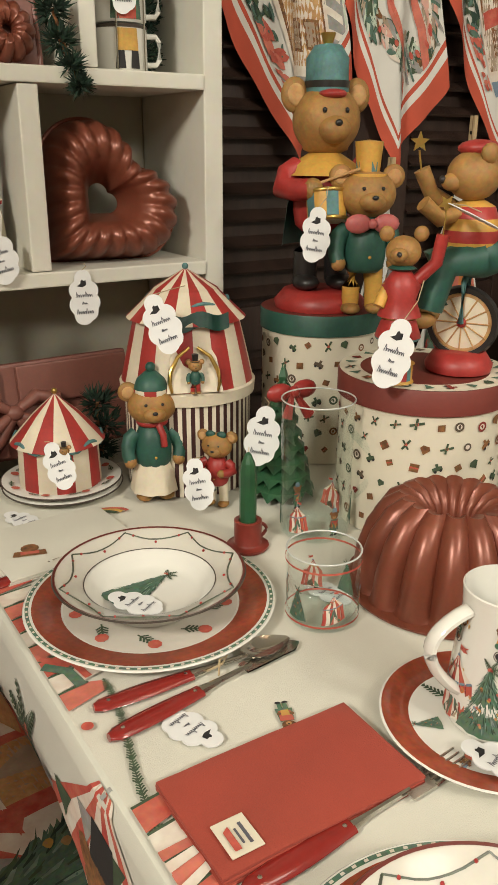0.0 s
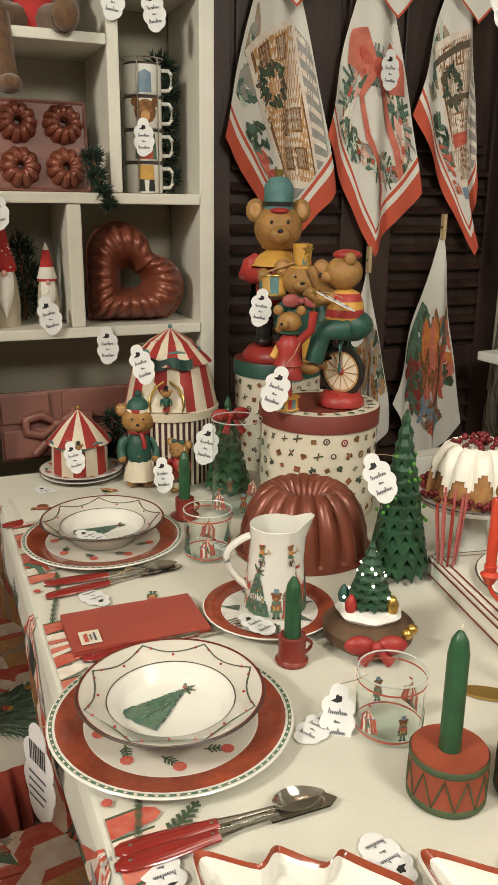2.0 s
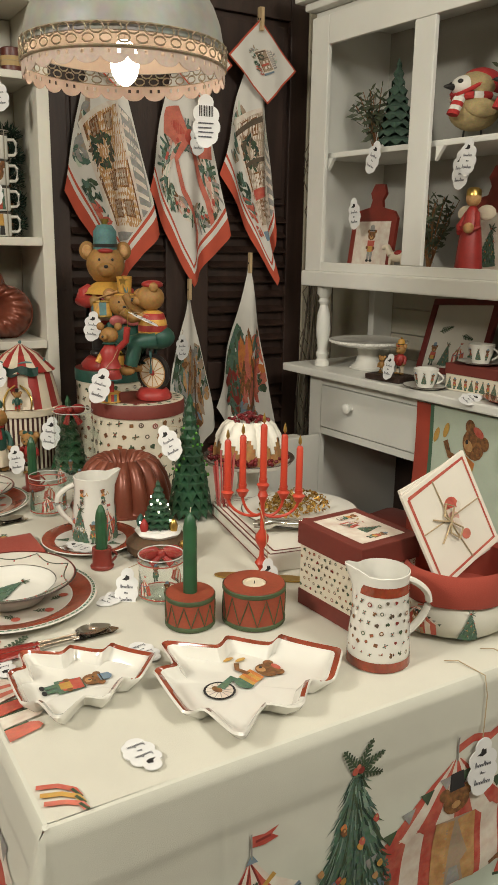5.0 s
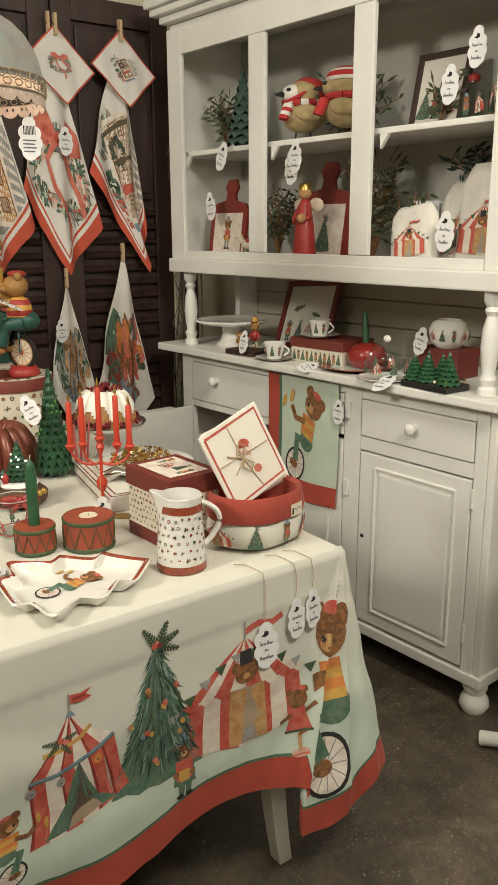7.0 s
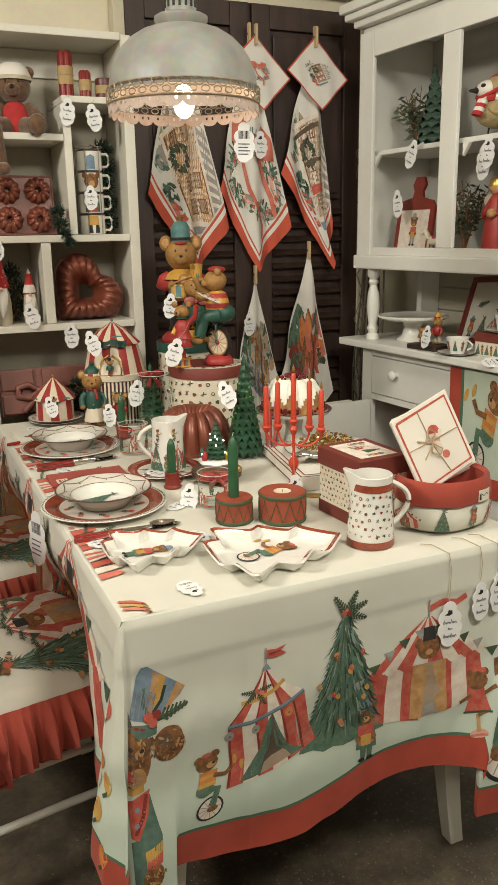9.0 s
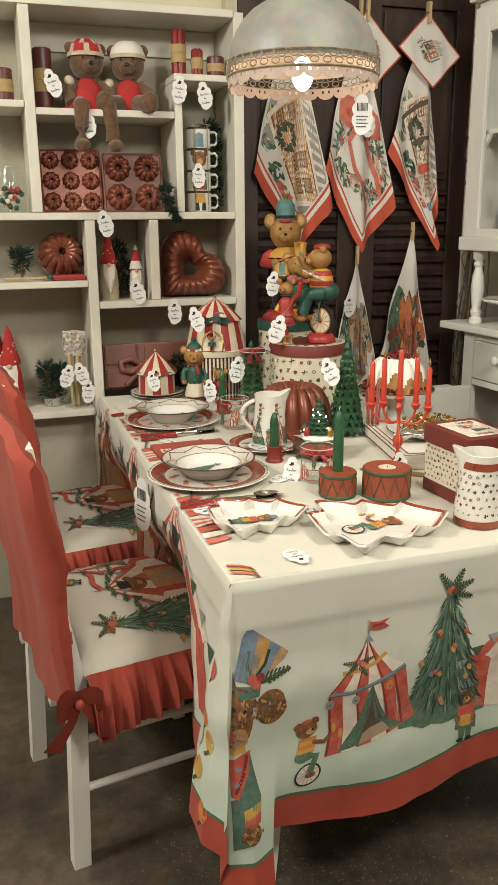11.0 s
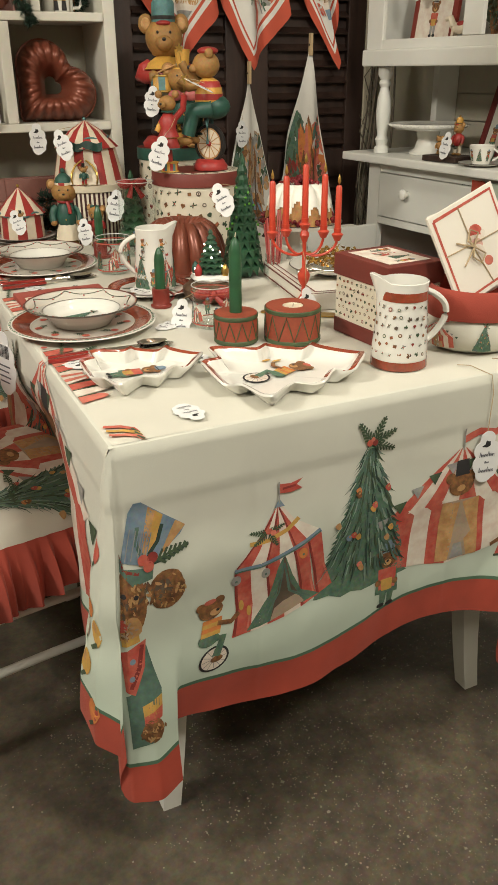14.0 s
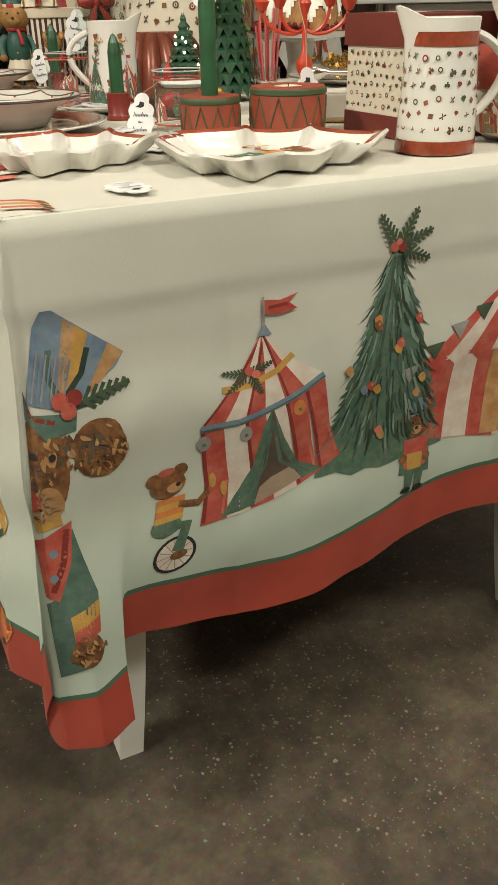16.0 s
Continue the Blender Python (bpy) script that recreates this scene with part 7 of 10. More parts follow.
# folded white napkin with printed corner at the far place
wn = thing("napkin", "folded white cotton napkin with a printed gingerbread figure", "napkin", (0.118, 1.352, T0), 4)
for k in range(3):
    bm = box(B(), -0.095 + 0.002 * k, 0.095, -0.075, 0.075 - 0.002 * k, 0.003 * k, 0.003 * k + 0.0028, 0.0012)
    part("fold", bm, CLOTH, wn, smooth=True)
decal("print", place([(P_BROWN, disc(0, 0.35, 0.3)), (P_BROWN, [(-0.5, 0.15), (0.5, 0.15), (0.55, -0.2), (-0.55, -0.2)]), (P_RED, strip([(-0.3, 0), (0.3, 0)], 0.2))], -0.045, -0.02, 0.04, -20), flat_at(0.009), wn, lift=0.0006)


# ---- prints on the rest of the tablecloth ----
def m_topbear():
    out = [(P_FIR, [(-0.06, 0.22), (0.03, 0.26), (0.03, 0.0), (-0.04, -0.02)]), (P_FIR, [(0.026, 0.417), (0.075, 0.22), (0.07, 0.15), (-0.02, 0.20), (-0.03, 0.33)]), (P_YELL, [(-0.005, 0.17), (0.075, 0.20), (0.07, 0.13), (0.0, 0.10)]), (P_RED, [(0.0, 0.125), (0.072, 0.155), (0.068, 0.105), (0.0, 0.08)]), (P_BROWN, disc(0.032, 0.055, 0.042, 0.058, 16, 0.05)), (P_RED, [(-0.087, 0.40), (0.026, 0.44), (0.017, 0.33), (-0.026, 0.22), (-0.06, 0.24)]), (P_RED2, strip([(0.01, 0.42), (-0.005, 0.33), (-0.04, 0.25)], 0.018)), (P_BLUE, disc(-0.03, 0.36, 0.012)), (P_BLUE, disc(-0.035, 0.29, 0.012)), (P_BROWN, disc(-0.048, 0.60, 0.078, 0.15, 20, 0.04)), (P_BROWN, disc(0.113, 0.626, 0.072, 0.085, 20, 0.07)), (P_DOOR, disc(0.095, 0.625, 0.040, 0.052, 14, 0.1)), (P_TAN, disc(-0.043, 0.50, 0.055, 0.058, 14, 0.08)), (P_RED, disc(-0.078, 0.515, 0.032)), (DARK, disc(-0.065, 0.64, 0.010)), (DARK, disc(-0.015, 0.63, 0.010)), (P_YELL, strip([(-0.07, 0.44), (0.0, 0.45)], 0.03))]
    out += [(P_FIR, [(-0.12, 0.81), (-0.06, 0.748), (0.06, 0.735), (0.055, 0.69), (-0.026, 0.678), (-0.096, 0.738)]), (P_RED2, strip([(-0.115, 0.80), (-0.06, 0.74), (0.0, 0.72)], 0.012)), (P_BLUE, [(-0.07, 0.775), (-0.035, 0.96), (-0.015, 0.995), (0.015, 0.995), (0.197, 0.861), (0.174, 0.83), (0.044, 0.745)]), (P_TAN, [(0.0, 0.75), (0.045, 0.748), (0.105, 0.925), (0.045, 0.97)]), (P_YELL, [(0.02, 0.75), (0.045, 0.748), (0.105, 0.925), (0.075, 0.948)]), (P_TAN, [(0.085, 0.77), (0.125, 0.795), (0.197, 0.861), (0.155, 0.89)])]
    out += [(P_FIR, strip([(0.02, 0.775), (-0.005, 0.83), (0.0, 0.90)], 0.016)), (P_FIRDARK, strip([(0.03, 0.775), (0.08, 0.83), (0.10, 0.89)], 0.016)), (P_FIRDARK, strip([(0.06, 0.75), (0.13, 0.755), (0.205, 0.785)], 0.014))]
    out += sprig(0.06, 0.755, 0.15, 12)
    out += dabs(3, [(-0.045, 0.62, 0.065, 0.12, 90, [P_BROWN, P_TAN, P_BROWN, P_DOOR], 70, 0.016), (0.115, 0.626, 0.062, 0.075, 90, [P_BROWN, P_TAN, P_BROWN], 60, 0.013), (0.093, 0.625, 0.03, 0.04, 0, [P_DOOR, P_BROWN], 20, 0.012), (0.032, 0.055, 0.034, 0.048, 90, [P_TAN, P_BROWN], 30, 0.012), (-0.043, 0.50, 0.045, 0.045, 0, [P_TAN, P_SAND], 24, 0.012)])
    out += [(P_RED, disc(-0.078, 0.515, 0.026)), (P_CORAL, disc(-0.084, 0.524, 0.010)), (DARK, disc(-0.065, 0.645, 0.010)), (DARK, disc(-0.015, 0.635, 0.010))]
    for q in range(8):
        out.append((P_BLUE if q % 2 else P_GREY, strip([(-0.055 + 0.012 * q, 0.78), (-0.03 + 0.012 * q, 0.90 - 0.004 * q)], 0.004)))
    return out + [(P_RED, disc(0.017, 0.774, 0.022)), (P_RED2, disc(0.055, 0.776, 0.022)), (P_RED, disc(0.038, 0.745, 0.022))]


decal("hat_bear_print", [(m, [(max(0.009, 0.036 + (x - 0.037) * 0.90), z) for x, z in pts]) for m, pts in place(m_topbear(), 0.037, 0.285, 0.402)], FRONT, tablecloth, lift=0.001, step=0.00004, cell=0.006, span=0.0025)
decal("corner_rider_print", [(m, [(max(TW - 0.090, TW - 0.045 + (x - TW) * 0.62), z) for x, z in pts]) for m, pts in place(m_rider(), TW, 0.235, 0.44, 0, -1)], FRONT, tablecloth, lift=0.001, step=0.00004, cell=0.007, span=0.0022)
LEFT = lambda x, z, lift: cloth(-x, TZ - z, lift)
lay = []
for k, (x, z, c) in enumerate(((0.03, 0.60, P_RED), (0.045, 0.50, P_ORANGE), (0.03, 0.465, P_YELL), (0.06, 0.455, P_SAND), (0.05, 0.40, P_YELL), (0.035, 0.33, P_ORANGE))):
    lay += [(c, disc(x, z, 0.012, 0.020, 10, 0.15)), (P_TAN, disc(x + 0.004, z + 0.006, 0.004, 0.008)), (P_LEAF, strip([(x, z - 0.018), (x + 0.012, z - 0.034)], 0.005))]
for k in range(0, len(lay), 3):
    decal("juggling_print", lay[k:k + 3], LEFT, tablecloth, lift=0.001, step=0.0001, cell=0.012)
for k in range(3):
    decal("side_tent_print", place(m_bigtent(), 0.40 + 0.50 * k, 0.36, 0.47, 0, -1), LEFT, tablecloth, lift=0.001, step=0.00004, cell=0.012, span=0.0009)
    decal("side_tree_print", place(m_tree(), 0.66 + 0.45 * k, 0.33, 0.40), LEFT, tablecloth, lift=0.001, step=0.00004, cell=0.012, span=0.0009)
ONTOP = lambda x, y, l: Vector((x, y, TZ + 0.0042 + l))
lay = []
for k in range(3):
    lay.append(((P_RED, P_YELL, P_CORAL)[k], strip([(0.012, 0.068 - 0.016 * k), (0.035, 0.060 - 0.016 * k), (0.05, 0.045 - 0.014 * k), (0.052, 0.03 - 0.012 * k)], 0.008)))
    lay.append((P_LEAF, strip([(0.048, 0.047 - 0.014 * k), (0.054, 0.028 - 0.012 * k)], 0.004)))
decal("pennant_print", lay, ONTOP, tablecloth, step=0.00004)
for y0 in (0.93, 0.42):
    lay = []
    pts = [(0.020 + 0.018 * (1 - math.cos(3.0 * t)), y0 + 0.20 * (t - 0.5)) for t in [i / 14 for i in range(15)]]
    for i in range(14):
        a = math.degrees(math.atan2(pts[i + 1][1] - pts[i][1], pts[i + 1][0] - pts[i][0]))
        lay += place(sprig(0, 0, 1, 0), *pts[i], 0.024, a)
    for k in range(5):
        lay.append((P_CORAL if k % 2 else P_WHITE, [(0.008, y0 - 0.16 + 0.012 * k), (0.045, y0 - 0.145 + 0.008 * k), (0.045, y0 - 0.137 + 0.008 * k), (0.008, y0 - 0.15 + 0.012 * k)]))
    lay += [(P_GREEN, strip([(0.01, y0 + 0.16), (0.03, y0 + 0.14), (0.034, y0 + 0.11)], 0.012)), (P_RED, strip([(0.012, y0 + 0.175), (0.04, y0 + 0.15), (0.045, y0 + 0.12)], 0.008)), (P_RED, disc(0.016, y0 + 0.05, 0.006))]
    decal("edge_sprig_print", lay, ONTOP, tablecloth, step=0.00002)
for y0 in (0.30, 0.72, 1.14):
    lay = []
    for k in range(9):
        y = y0 - 0.13 + 0.031 * k
        far = 0.050 + 0.012 * math.sin(k * 1.1)
        lay.append(((P_CORAL, P_WHITE, P_RED)[k % 3], [(0.009, y), (far, y + 0.012), (far + 0.008, y + 0.020), (far + 0.004, y + 0.029), (far - 0.006, y + 0.033), (0.009, y + 0.028)]))
        lay.append((P_LEAF, strip([(0.009, y + 0.029), (far - 0.008, y + 0.034)], 0.003)))
    decal("eaves_print", lay, ONTOP, tablecloth, step=0.00003)
decal("gingerbread_print", place([(P_BROWN, disc(0, 0.3, 0.3)), (P_BROWN, [(-0.5, 0.1), (0.5, 0.1), (0.5, -0.2), (-0.5, -0.2)]), (P_RED, strip([(-0.3, 0), (0.3, 0)], 0.15))], 0.075, 1.36, 0.05, -20), ONTOP, tablecloth, step=0.00005)
decal("rainbow_print", [(c, strip([(0.17 + 0.075 * math.cos(a) * q, 1.40 + 0.03 * math.sin(a) * q) for a in [math.pi * i / 10 for i in range(11)]], 0.007)) for c, q in ((P_RED, 1), (P_YELL, 0.88), (P_LEAF, 0.76))], ONTOP, tablecloth, step=0.00005)
decal("sprig_print", sprig(0.06, 0.40, 0.07, -10) + sprig(0.06, 0.40, 0.06, 40), ONTOP, tablecloth, step=0.00003)
decal("small_bear_print", place(m_bear(), 0.19, 0.915, 0.05, 160), ONTOP, tablecloth, step=0.00003)


# ---- kitchen towels on the door ----
TOWEL = mat("printed_tea_towel", (0.68, 0.655, 0.60), 0.9, var=0.05, scale=10, bump=0.25, grain=700, sheen=0.1)
TOWEL_RED = mat("coral_red_towel_edge", (0.50, 0.085, 0.045), 0.88, var=0.10, scale=12, bump=0.25, grain=700)
PEG = mat("pale_peg_wood", (0.50, 0.36, 0.20), 0.7, var=0.2, stretch=(8, 8, 1))


def kite(name, label, top, left, tip, right, y, motif, fold=0.016, seed=0.0, border=True, shift=0.0):
    """A cloth hung by one corner: its four corners in the plane of the door."""
    t = thing(name, label, "tea towel" if name == "tea_towel" else "pot holder", group="hanging towels" if name == "tea_towel" else "pot holders")
    P = [Vector(p) for p in (top, left, tip, right)]

    def at(u, v, lift=0.0):
        q = P[0] * (1 - u) * (1 - v) + P[1] * u * (1 - v) + P[2] * u * v + P[3] * (1 - u) * v
        d = (u + v) / 2
        bulge = fold * (0.3 + 0.7 * d) * (math.sin((u - v) * 7 + seed) + 0.5 * math.sin((u - v) * 13 + seed * 2)) + 0.3 * fold * math.sin(d * 5 + seed)
        return Vector((q.x + 0.25 * fold * math.sin(d * 9 + (u - v) * 4), y - bulge - lift, q.y))
    n = 34
    cuts = sorted({i / n for i in range(n + 1)} | {0.865, 0.885, 0.90, 0.915})
    bm = B()
    g = [[bm.verts.new(at(u, v)) for v in cuts] for u in cuts]
    for i in range(len(cuts) - 1):
        for j in range(len(cuts) - 1):
            f = bm.faces.new((g[i][j], g[i + 1][j], g[i + 1][j + 1], g[i][j + 1]))
            e = max(cuts[i], cuts[j]) + 1e-4
            f.material_index = 1 if border and (e > 0.914 or 0.864 < e < 0.884) else 0
            if not border:
                e2 = max(e, 1 - min(cuts[i], cuts[j]) - 1 / n)
                f.material_index = 1 if e2 > 0.95 and name == "pot_holder" else 0
    part("cloth", bm, [TOWEL, TOWEL_RED], t, smooth=True)
    if motif:
        spread = 1.35 if border else 0.95

        def fn(a, b, lift):
            b = 0.28 + (b - 0.26) * 0.92
            return at(min(0.85, max(0.03, b - a * spread)), min(0.85, max(0.03, b + a * spread)), lift)
        decal("print", [(m, [(a, b + shift) for a, b in pts]) for m, pts in motif], fn, t, step=0.00004, lift=0.0018, cell=0.022, span=0.0026)
    pg = thing("clothes_peg", "pale wooden clothes peg holding the cloth", "clothes peg", (top[0], y - 0.012, top[1] - 0.01), 0, "wooden pegs")
    for s in (-1, 1):
        part("jaw", box(B(), -0.005, 0.005, -0.004 + s * 0.005, 0.003 + s * 0.005, -0.03, 0.042, 0.0015), PEG, pg)
    part("spring", tube(B(), [(-0.006, 0, 0.005), (0.006, 0, 0.005)], 0.004, 8), STEEL, pg)
    return t


def m_house(seed):
    """A tilted wooden door with a wreath and shutters, or a snowy shop front."""
    shop = seed == 3
    wood, panel = (P_SAND, P_WHITE) if shop else (P_TAN, P_SAND)
    out = dabs(seed, [(-0.20, 0.34, 0.10, 0.12, 20, [P_GREY, P_MINT, P_SAND, P_FIR], 46, 0.035), (0.22, 0.36, 0.10, 0.14, -20, [P_GREY, P_MINT, P_WHITE], 40, 0.04)])
    out += [(P_GREY, [(0.05, 0.22), (0.20, 0.24), (0.33, 0.54), (0.22, 0.61)])]
    for k in range(9):
        t = k / 9
        out.append((P_WHITE, strip([(0.065 + 0.165 * t, 0.235 + 0.37 * t), (0.185 + 0.135 * t, 0.25 + 0.29 * t)], 0.016)))
    out += [(P_WHITE, [(-0.22, 0.31), (0.07, 0.21), (0.25, 0.62), (-0.01, 0.74)]), (wood, [(-0.18, 0.32), (0.05, 0.23), (0.22, 0.61), (0.0, 0.70)]), (P_BROWN, strip([(-0.18, 0.32), (0.0, 0.70)], 0.016)), (P_BROWN, strip([(0.05, 0.23), (0.22, 0.61)], 0.010))]
    for x, y, w in ((0.01, 0.50, 0.05), (0.09, 0.46, 0.045), (0.05, 0.60, 0.05), (0.13, 0.565, 0.045), (-0.11, 0.33, 0.04), (-0.02, 0.30, 0.04)):
        out += [(P_BROWN, [(x - w * 0.9, y - w * 0.4), (x + w * 0.5, y - w), (x + w * 0.9, y + w * 0.5), (x - w * 0.4, y + w)]), (panel, [(x - w * 0.72, y - w * 0.32), (x + w * 0.38, y - w * 0.8), (x + w * 0.72, y + w * 0.4), (x - w * 0.3, y + w * 0.8)])]
    out.append((P_BLUE if shop else P_GREY, [(-0.01, 0.735), (0.245, 0.625), (0.25, 0.655), (0.01, 0.775)]))
    for k in range(12):
        a = 2 * math.pi * k / 12
        out += dabs(seed * 20 + k, [(-0.06 + 0.062 * math.cos(a), 0.405 + 0.045 * math.sin(a), 0.020, 0.016, 0, [P_LEAF, P_FIRDARK, P_DOOR], 5, 0.018)])
    if shop:
        out += [(P_RED, [(-0.06, 0.56), (0.12, 0.48), (0.14, 0.51), (-0.04, 0.60)]), (P_DOOR, strip([(-0.20, 0.36), (0.06, 0.25)], 0.02)), (P_DOOR, strip([(-0.12, 0.47), (0.12, 0.37)], 0.016))]
    out += dabs(seed + 9, [(-0.17, 0.56, 0.07, 0.05, 30, [P_FIR, P_LEAF, P_FIRDARK], 34, 0.022), (-0.13, 0.66, 0.07, 0.05, 30, [P_RED, P_CORAL, P_FIR], 26, 0.024), (-0.06, 0.76, 0.05, 0.03, 20, [P_CORAL, P_RED], 8, 0.02)])
    return out


def m_wreath(seed):
    rnd = random.Random(seed)
    regions = []
    for k in range(26):
        a = 2 * math.pi * k / 26
        cols = ([P_FIR, P_LEAF, P_GREY], [P_WHITE, P_SAND, P_PINK], [P_LEAF, P_BROWN, P_FIR], [P_FIR, P_MINT, P_WHITE])[k % 4]
        regions.append((0.21 * math.cos(a), 0.48 + 0.14 * math.sin(a), 0.060, 0.045, math.degrees(a) + 90, cols, 12, 0.026))
    out = dabs(seed, regions)
    for k in range(30):
        a = rnd.uniform(0, 6.28)
        x, y = 0.22 * math.cos(a), 0.48 + 0.145 * math.sin(a)
        out.append((rnd.choice((P_LEAF, P_FIR, P_GREY)), strip([(x, y), (x * 1.35 + rnd.uniform(-0.03, 0.03), y + (y - 0.48) * 0.45)], 0.010)))
    for s in (-1, 1):
        out += [(P_CORAL, [(0, 0.33), (s * 0.08, 0.24), (s * 0.19, 0.25), (s * 0.20, 0.33), (s * 0.10, 0.37)]), (P_RED, [(s * 0.02, 0.325), (s * 0.09, 0.285), (s * 0.15, 0.295), (s * 0.09, 0.335)])]
    out += [(P_CORAL, strip([(0.01, 0.34), (0.10, 0.44), (0.17, 0.50), (0.22, 0.60)], 0.040)), (P_CORAL, strip([(-0.02, 0.34), (-0.10, 0.42), (-0.05, 0.54), (0.04, 0.62), (0.09, 0.68), (0.07, 0.78)], 0.034)), (P_RED, strip([(-0.06, 0.52), (0.03, 0.61)], 0.014)), (P_RED, disc(0, 0.33, 0.035, 0.028))]
    for k in range(14):
        a = rnd.uniform(0, 6.28)
        out.append((P_RED, disc(0.21 * math.cos(a), 0.48 + 0.14 * math.sin(a), 0.012, 0.009, 7)))
    return out


def m_lantern(seed):
    warm = [P_RED, P_CORAL, P_ORANGE] if seed == 5 else [P_SAND, P_GREY, P_TAN]
    return dabs(seed, [(-0.18, 0.50, 0.22, 0.12, 20, [P_GREEN, P_FIR, P_LEAF], 90, 0.055), (0.20, 0.50, 0.16, 0.14, -20, [P_FIR, P_LEAF] + warm, 70, 0.05), (0.05, 0.66, 0.26, 0.16, 60, warm + [P_BROWN], 100, 0.055), (-0.20, 0.68, 0.16, 0.10, 40, [P_LEAF, P_RED2 if seed == 5 else P_GREY, P_FIR], 60, 0.05), (0.06, 0.80, 0.20, 0.08, 0, [P_BROWN, P_GREY, P_BLUE], 50, 0.045)]) + [(P_BROWN, strip([(-0.05, 0.52), (-0.12, 0.80)], 0.02)), (P_DOOR, strip([(0.10, 0.54), (0.16, 0.82)], 0.02))]


kite("tea_towel", "hanging cotton tea towel printed with a wreathed wooden door", (0.79, 2.12), (0.640, 1.54), (0.838, 1.255), (0.972, 1.415), 1.815, m_house(1), seed=0.4)
kite("tea_towel", "hanging cotton tea towel with wreath and red bow", (1.065, 2.12), (0.930, 1.555), (1.090, 1.238), (1.242, 1.415), 1.81, m_wreath(2), seed=1.1)
kite("tea_towel", "hanging cotton tea towel with snowy shop front print", (1.345, 2.13), (1.200, 1.62), (1.440, 1.238), (1.435, 1.44), 1.81, m_house(3), seed=2.0)
kite("tea_towel", "narrow hanging tea towel with pine and lantern print", (1.072, 1.235), (0.985, 0.82), (1.09, 0.60), (1.180, 0.74), 1.80, m_lantern(4), seed=0.2, border=False, shift=-0.17)
kite("tea_towel", "narrow hanging tea towel with candle and pine print", (1.315, 1.325), (1.185, 0.80), (1.32, 0.56), (1.440, 0.72), 1.80, m_lantern(5), seed=1.7, border=False, shift=-0.17)
for x, z, sd in ((1.347, 1.985, 3), (1.092, 1.975, 2), (0.80, 1.975, 1)):
    d = 0.135
    small = [(m, [(a * 0.62, 0.5 + (b - 0.5) * 0.62) for a, b in pts]) for m, pts in (m_house(sd) if sd != 2 else m_wreath(7))]
    ph = kite("pot_holder", "square quilted pot holder with red edge, hung by a corner", (x - 0.015, z + d), (x - d, z + 0.012), (x + 0.02, z - d + 0.005), (x + d, z - 0.012), 1.775, small, fold=0.003, seed=sd, border=False)
tag((1.09, 1.762, 1.72), 90, 0, 4, 0.085, (1.09, 1.77, 1.80))
tag((1.03, 1.762, 1.035), 90, 0, 4, 0.075, (1.035, 1.78, 1.10))

# ---- pendant lamp ----
LAMP = thing("pendant_lamp", "grey enamel dome pendant lamp with a crocheted lace trim", "lamp", (0.36, 0.60, 0))
ENAMEL = mat("worn_grey_enamel", (0.25, 0.245, 0.22), 0.45, var=0.22, scale=9, bump=0.12, grain=40)
R0 = 0.163
prof = [(R0 * math.cos(a) ** 0.75 if a < 1.56 else 0.05, 1.695 + 0.135 * math.sin(a)) for a in [0.0, 0.12, 0.3, 0.5, 0.7, 0.9, 1.1, 1.25, 1.36]]
part("shade", lathe(B(), [(R0 + 0.002, 1.690)] + prof + [(0.058, 1.838), (0.058, 1.846), (0.05, 1.850), (0.036, 1.852), (0, 1.852)], 56), ENAMEL, LAMP, smooth=True)
part("shade_lining", lathe(B(), [(R0 - 0.003, 1.690)] + [(r - 0.004, z - 0.003) for r, z in prof] + [(0, 1.83)], 56), mat("white_lamp_lining", (0.55, 0.44, 0.34), 0.5, var=0.05), LAMP, smooth=True)
part("gallery", lathe(B(), [(0.034, 1.852), (0.034, 1.905), (0.038, 1.908), (0.03, 1.915), (0, 1.916)], 28), ENAMEL, LAMP, smooth=True)
for k in range(16):
    a = 2 * math.pi * k / 16
    part("gallery_slot", box(B(), 0.0335, 0.0352, -0.0026, 0.0026, 1.862, 1.896, m=Matrix.Rotation(a, 4, "Z")), DARK, LAMP)
LACE = mat("rose_cream_lace", (0.46, 0.36, 0.30), 0.8, var=0.12, scale=40, bump=0.2)
FILI = mat("tarnished_filigree", (0.36, 0.29, 0.20), 0.45, metal=0.5, var=0.25, scale=40)
RB = 0.1675
for z in (1.699, 1.668):
    part("filigree_band", lathe(B(), [(RB, z - 0.0022), (RB + 0.0018, z), (RB, z + 0.0022)], 72), FILI, LAMP)
bm = B()
n = 40
for k in range(n):
    a0 = 2 * math.pi * k / n
    for dz, rr, ww in ((0.008, 0.008, 0.010), (-0.006, 0.006, 0.009)):
        c = a0 + (math.pi / n if dz < 0 else 0)
        tube(bm, [((RB + 0.001) * math.cos(c + ww * math.cos(q) / RB), (RB + 0.001) * math.sin(c + ww * math.cos(q) / RB), 1.684 + dz + rr * math.sin(q)) for q in [2 * math.pi * i / 9 for i in range(9)]], 0.0014, 4, closed=True)
part("filigree", bm, FILI, LAMP, "pierced metal filigree band", kind="stuff")
bm = B()
n = 26
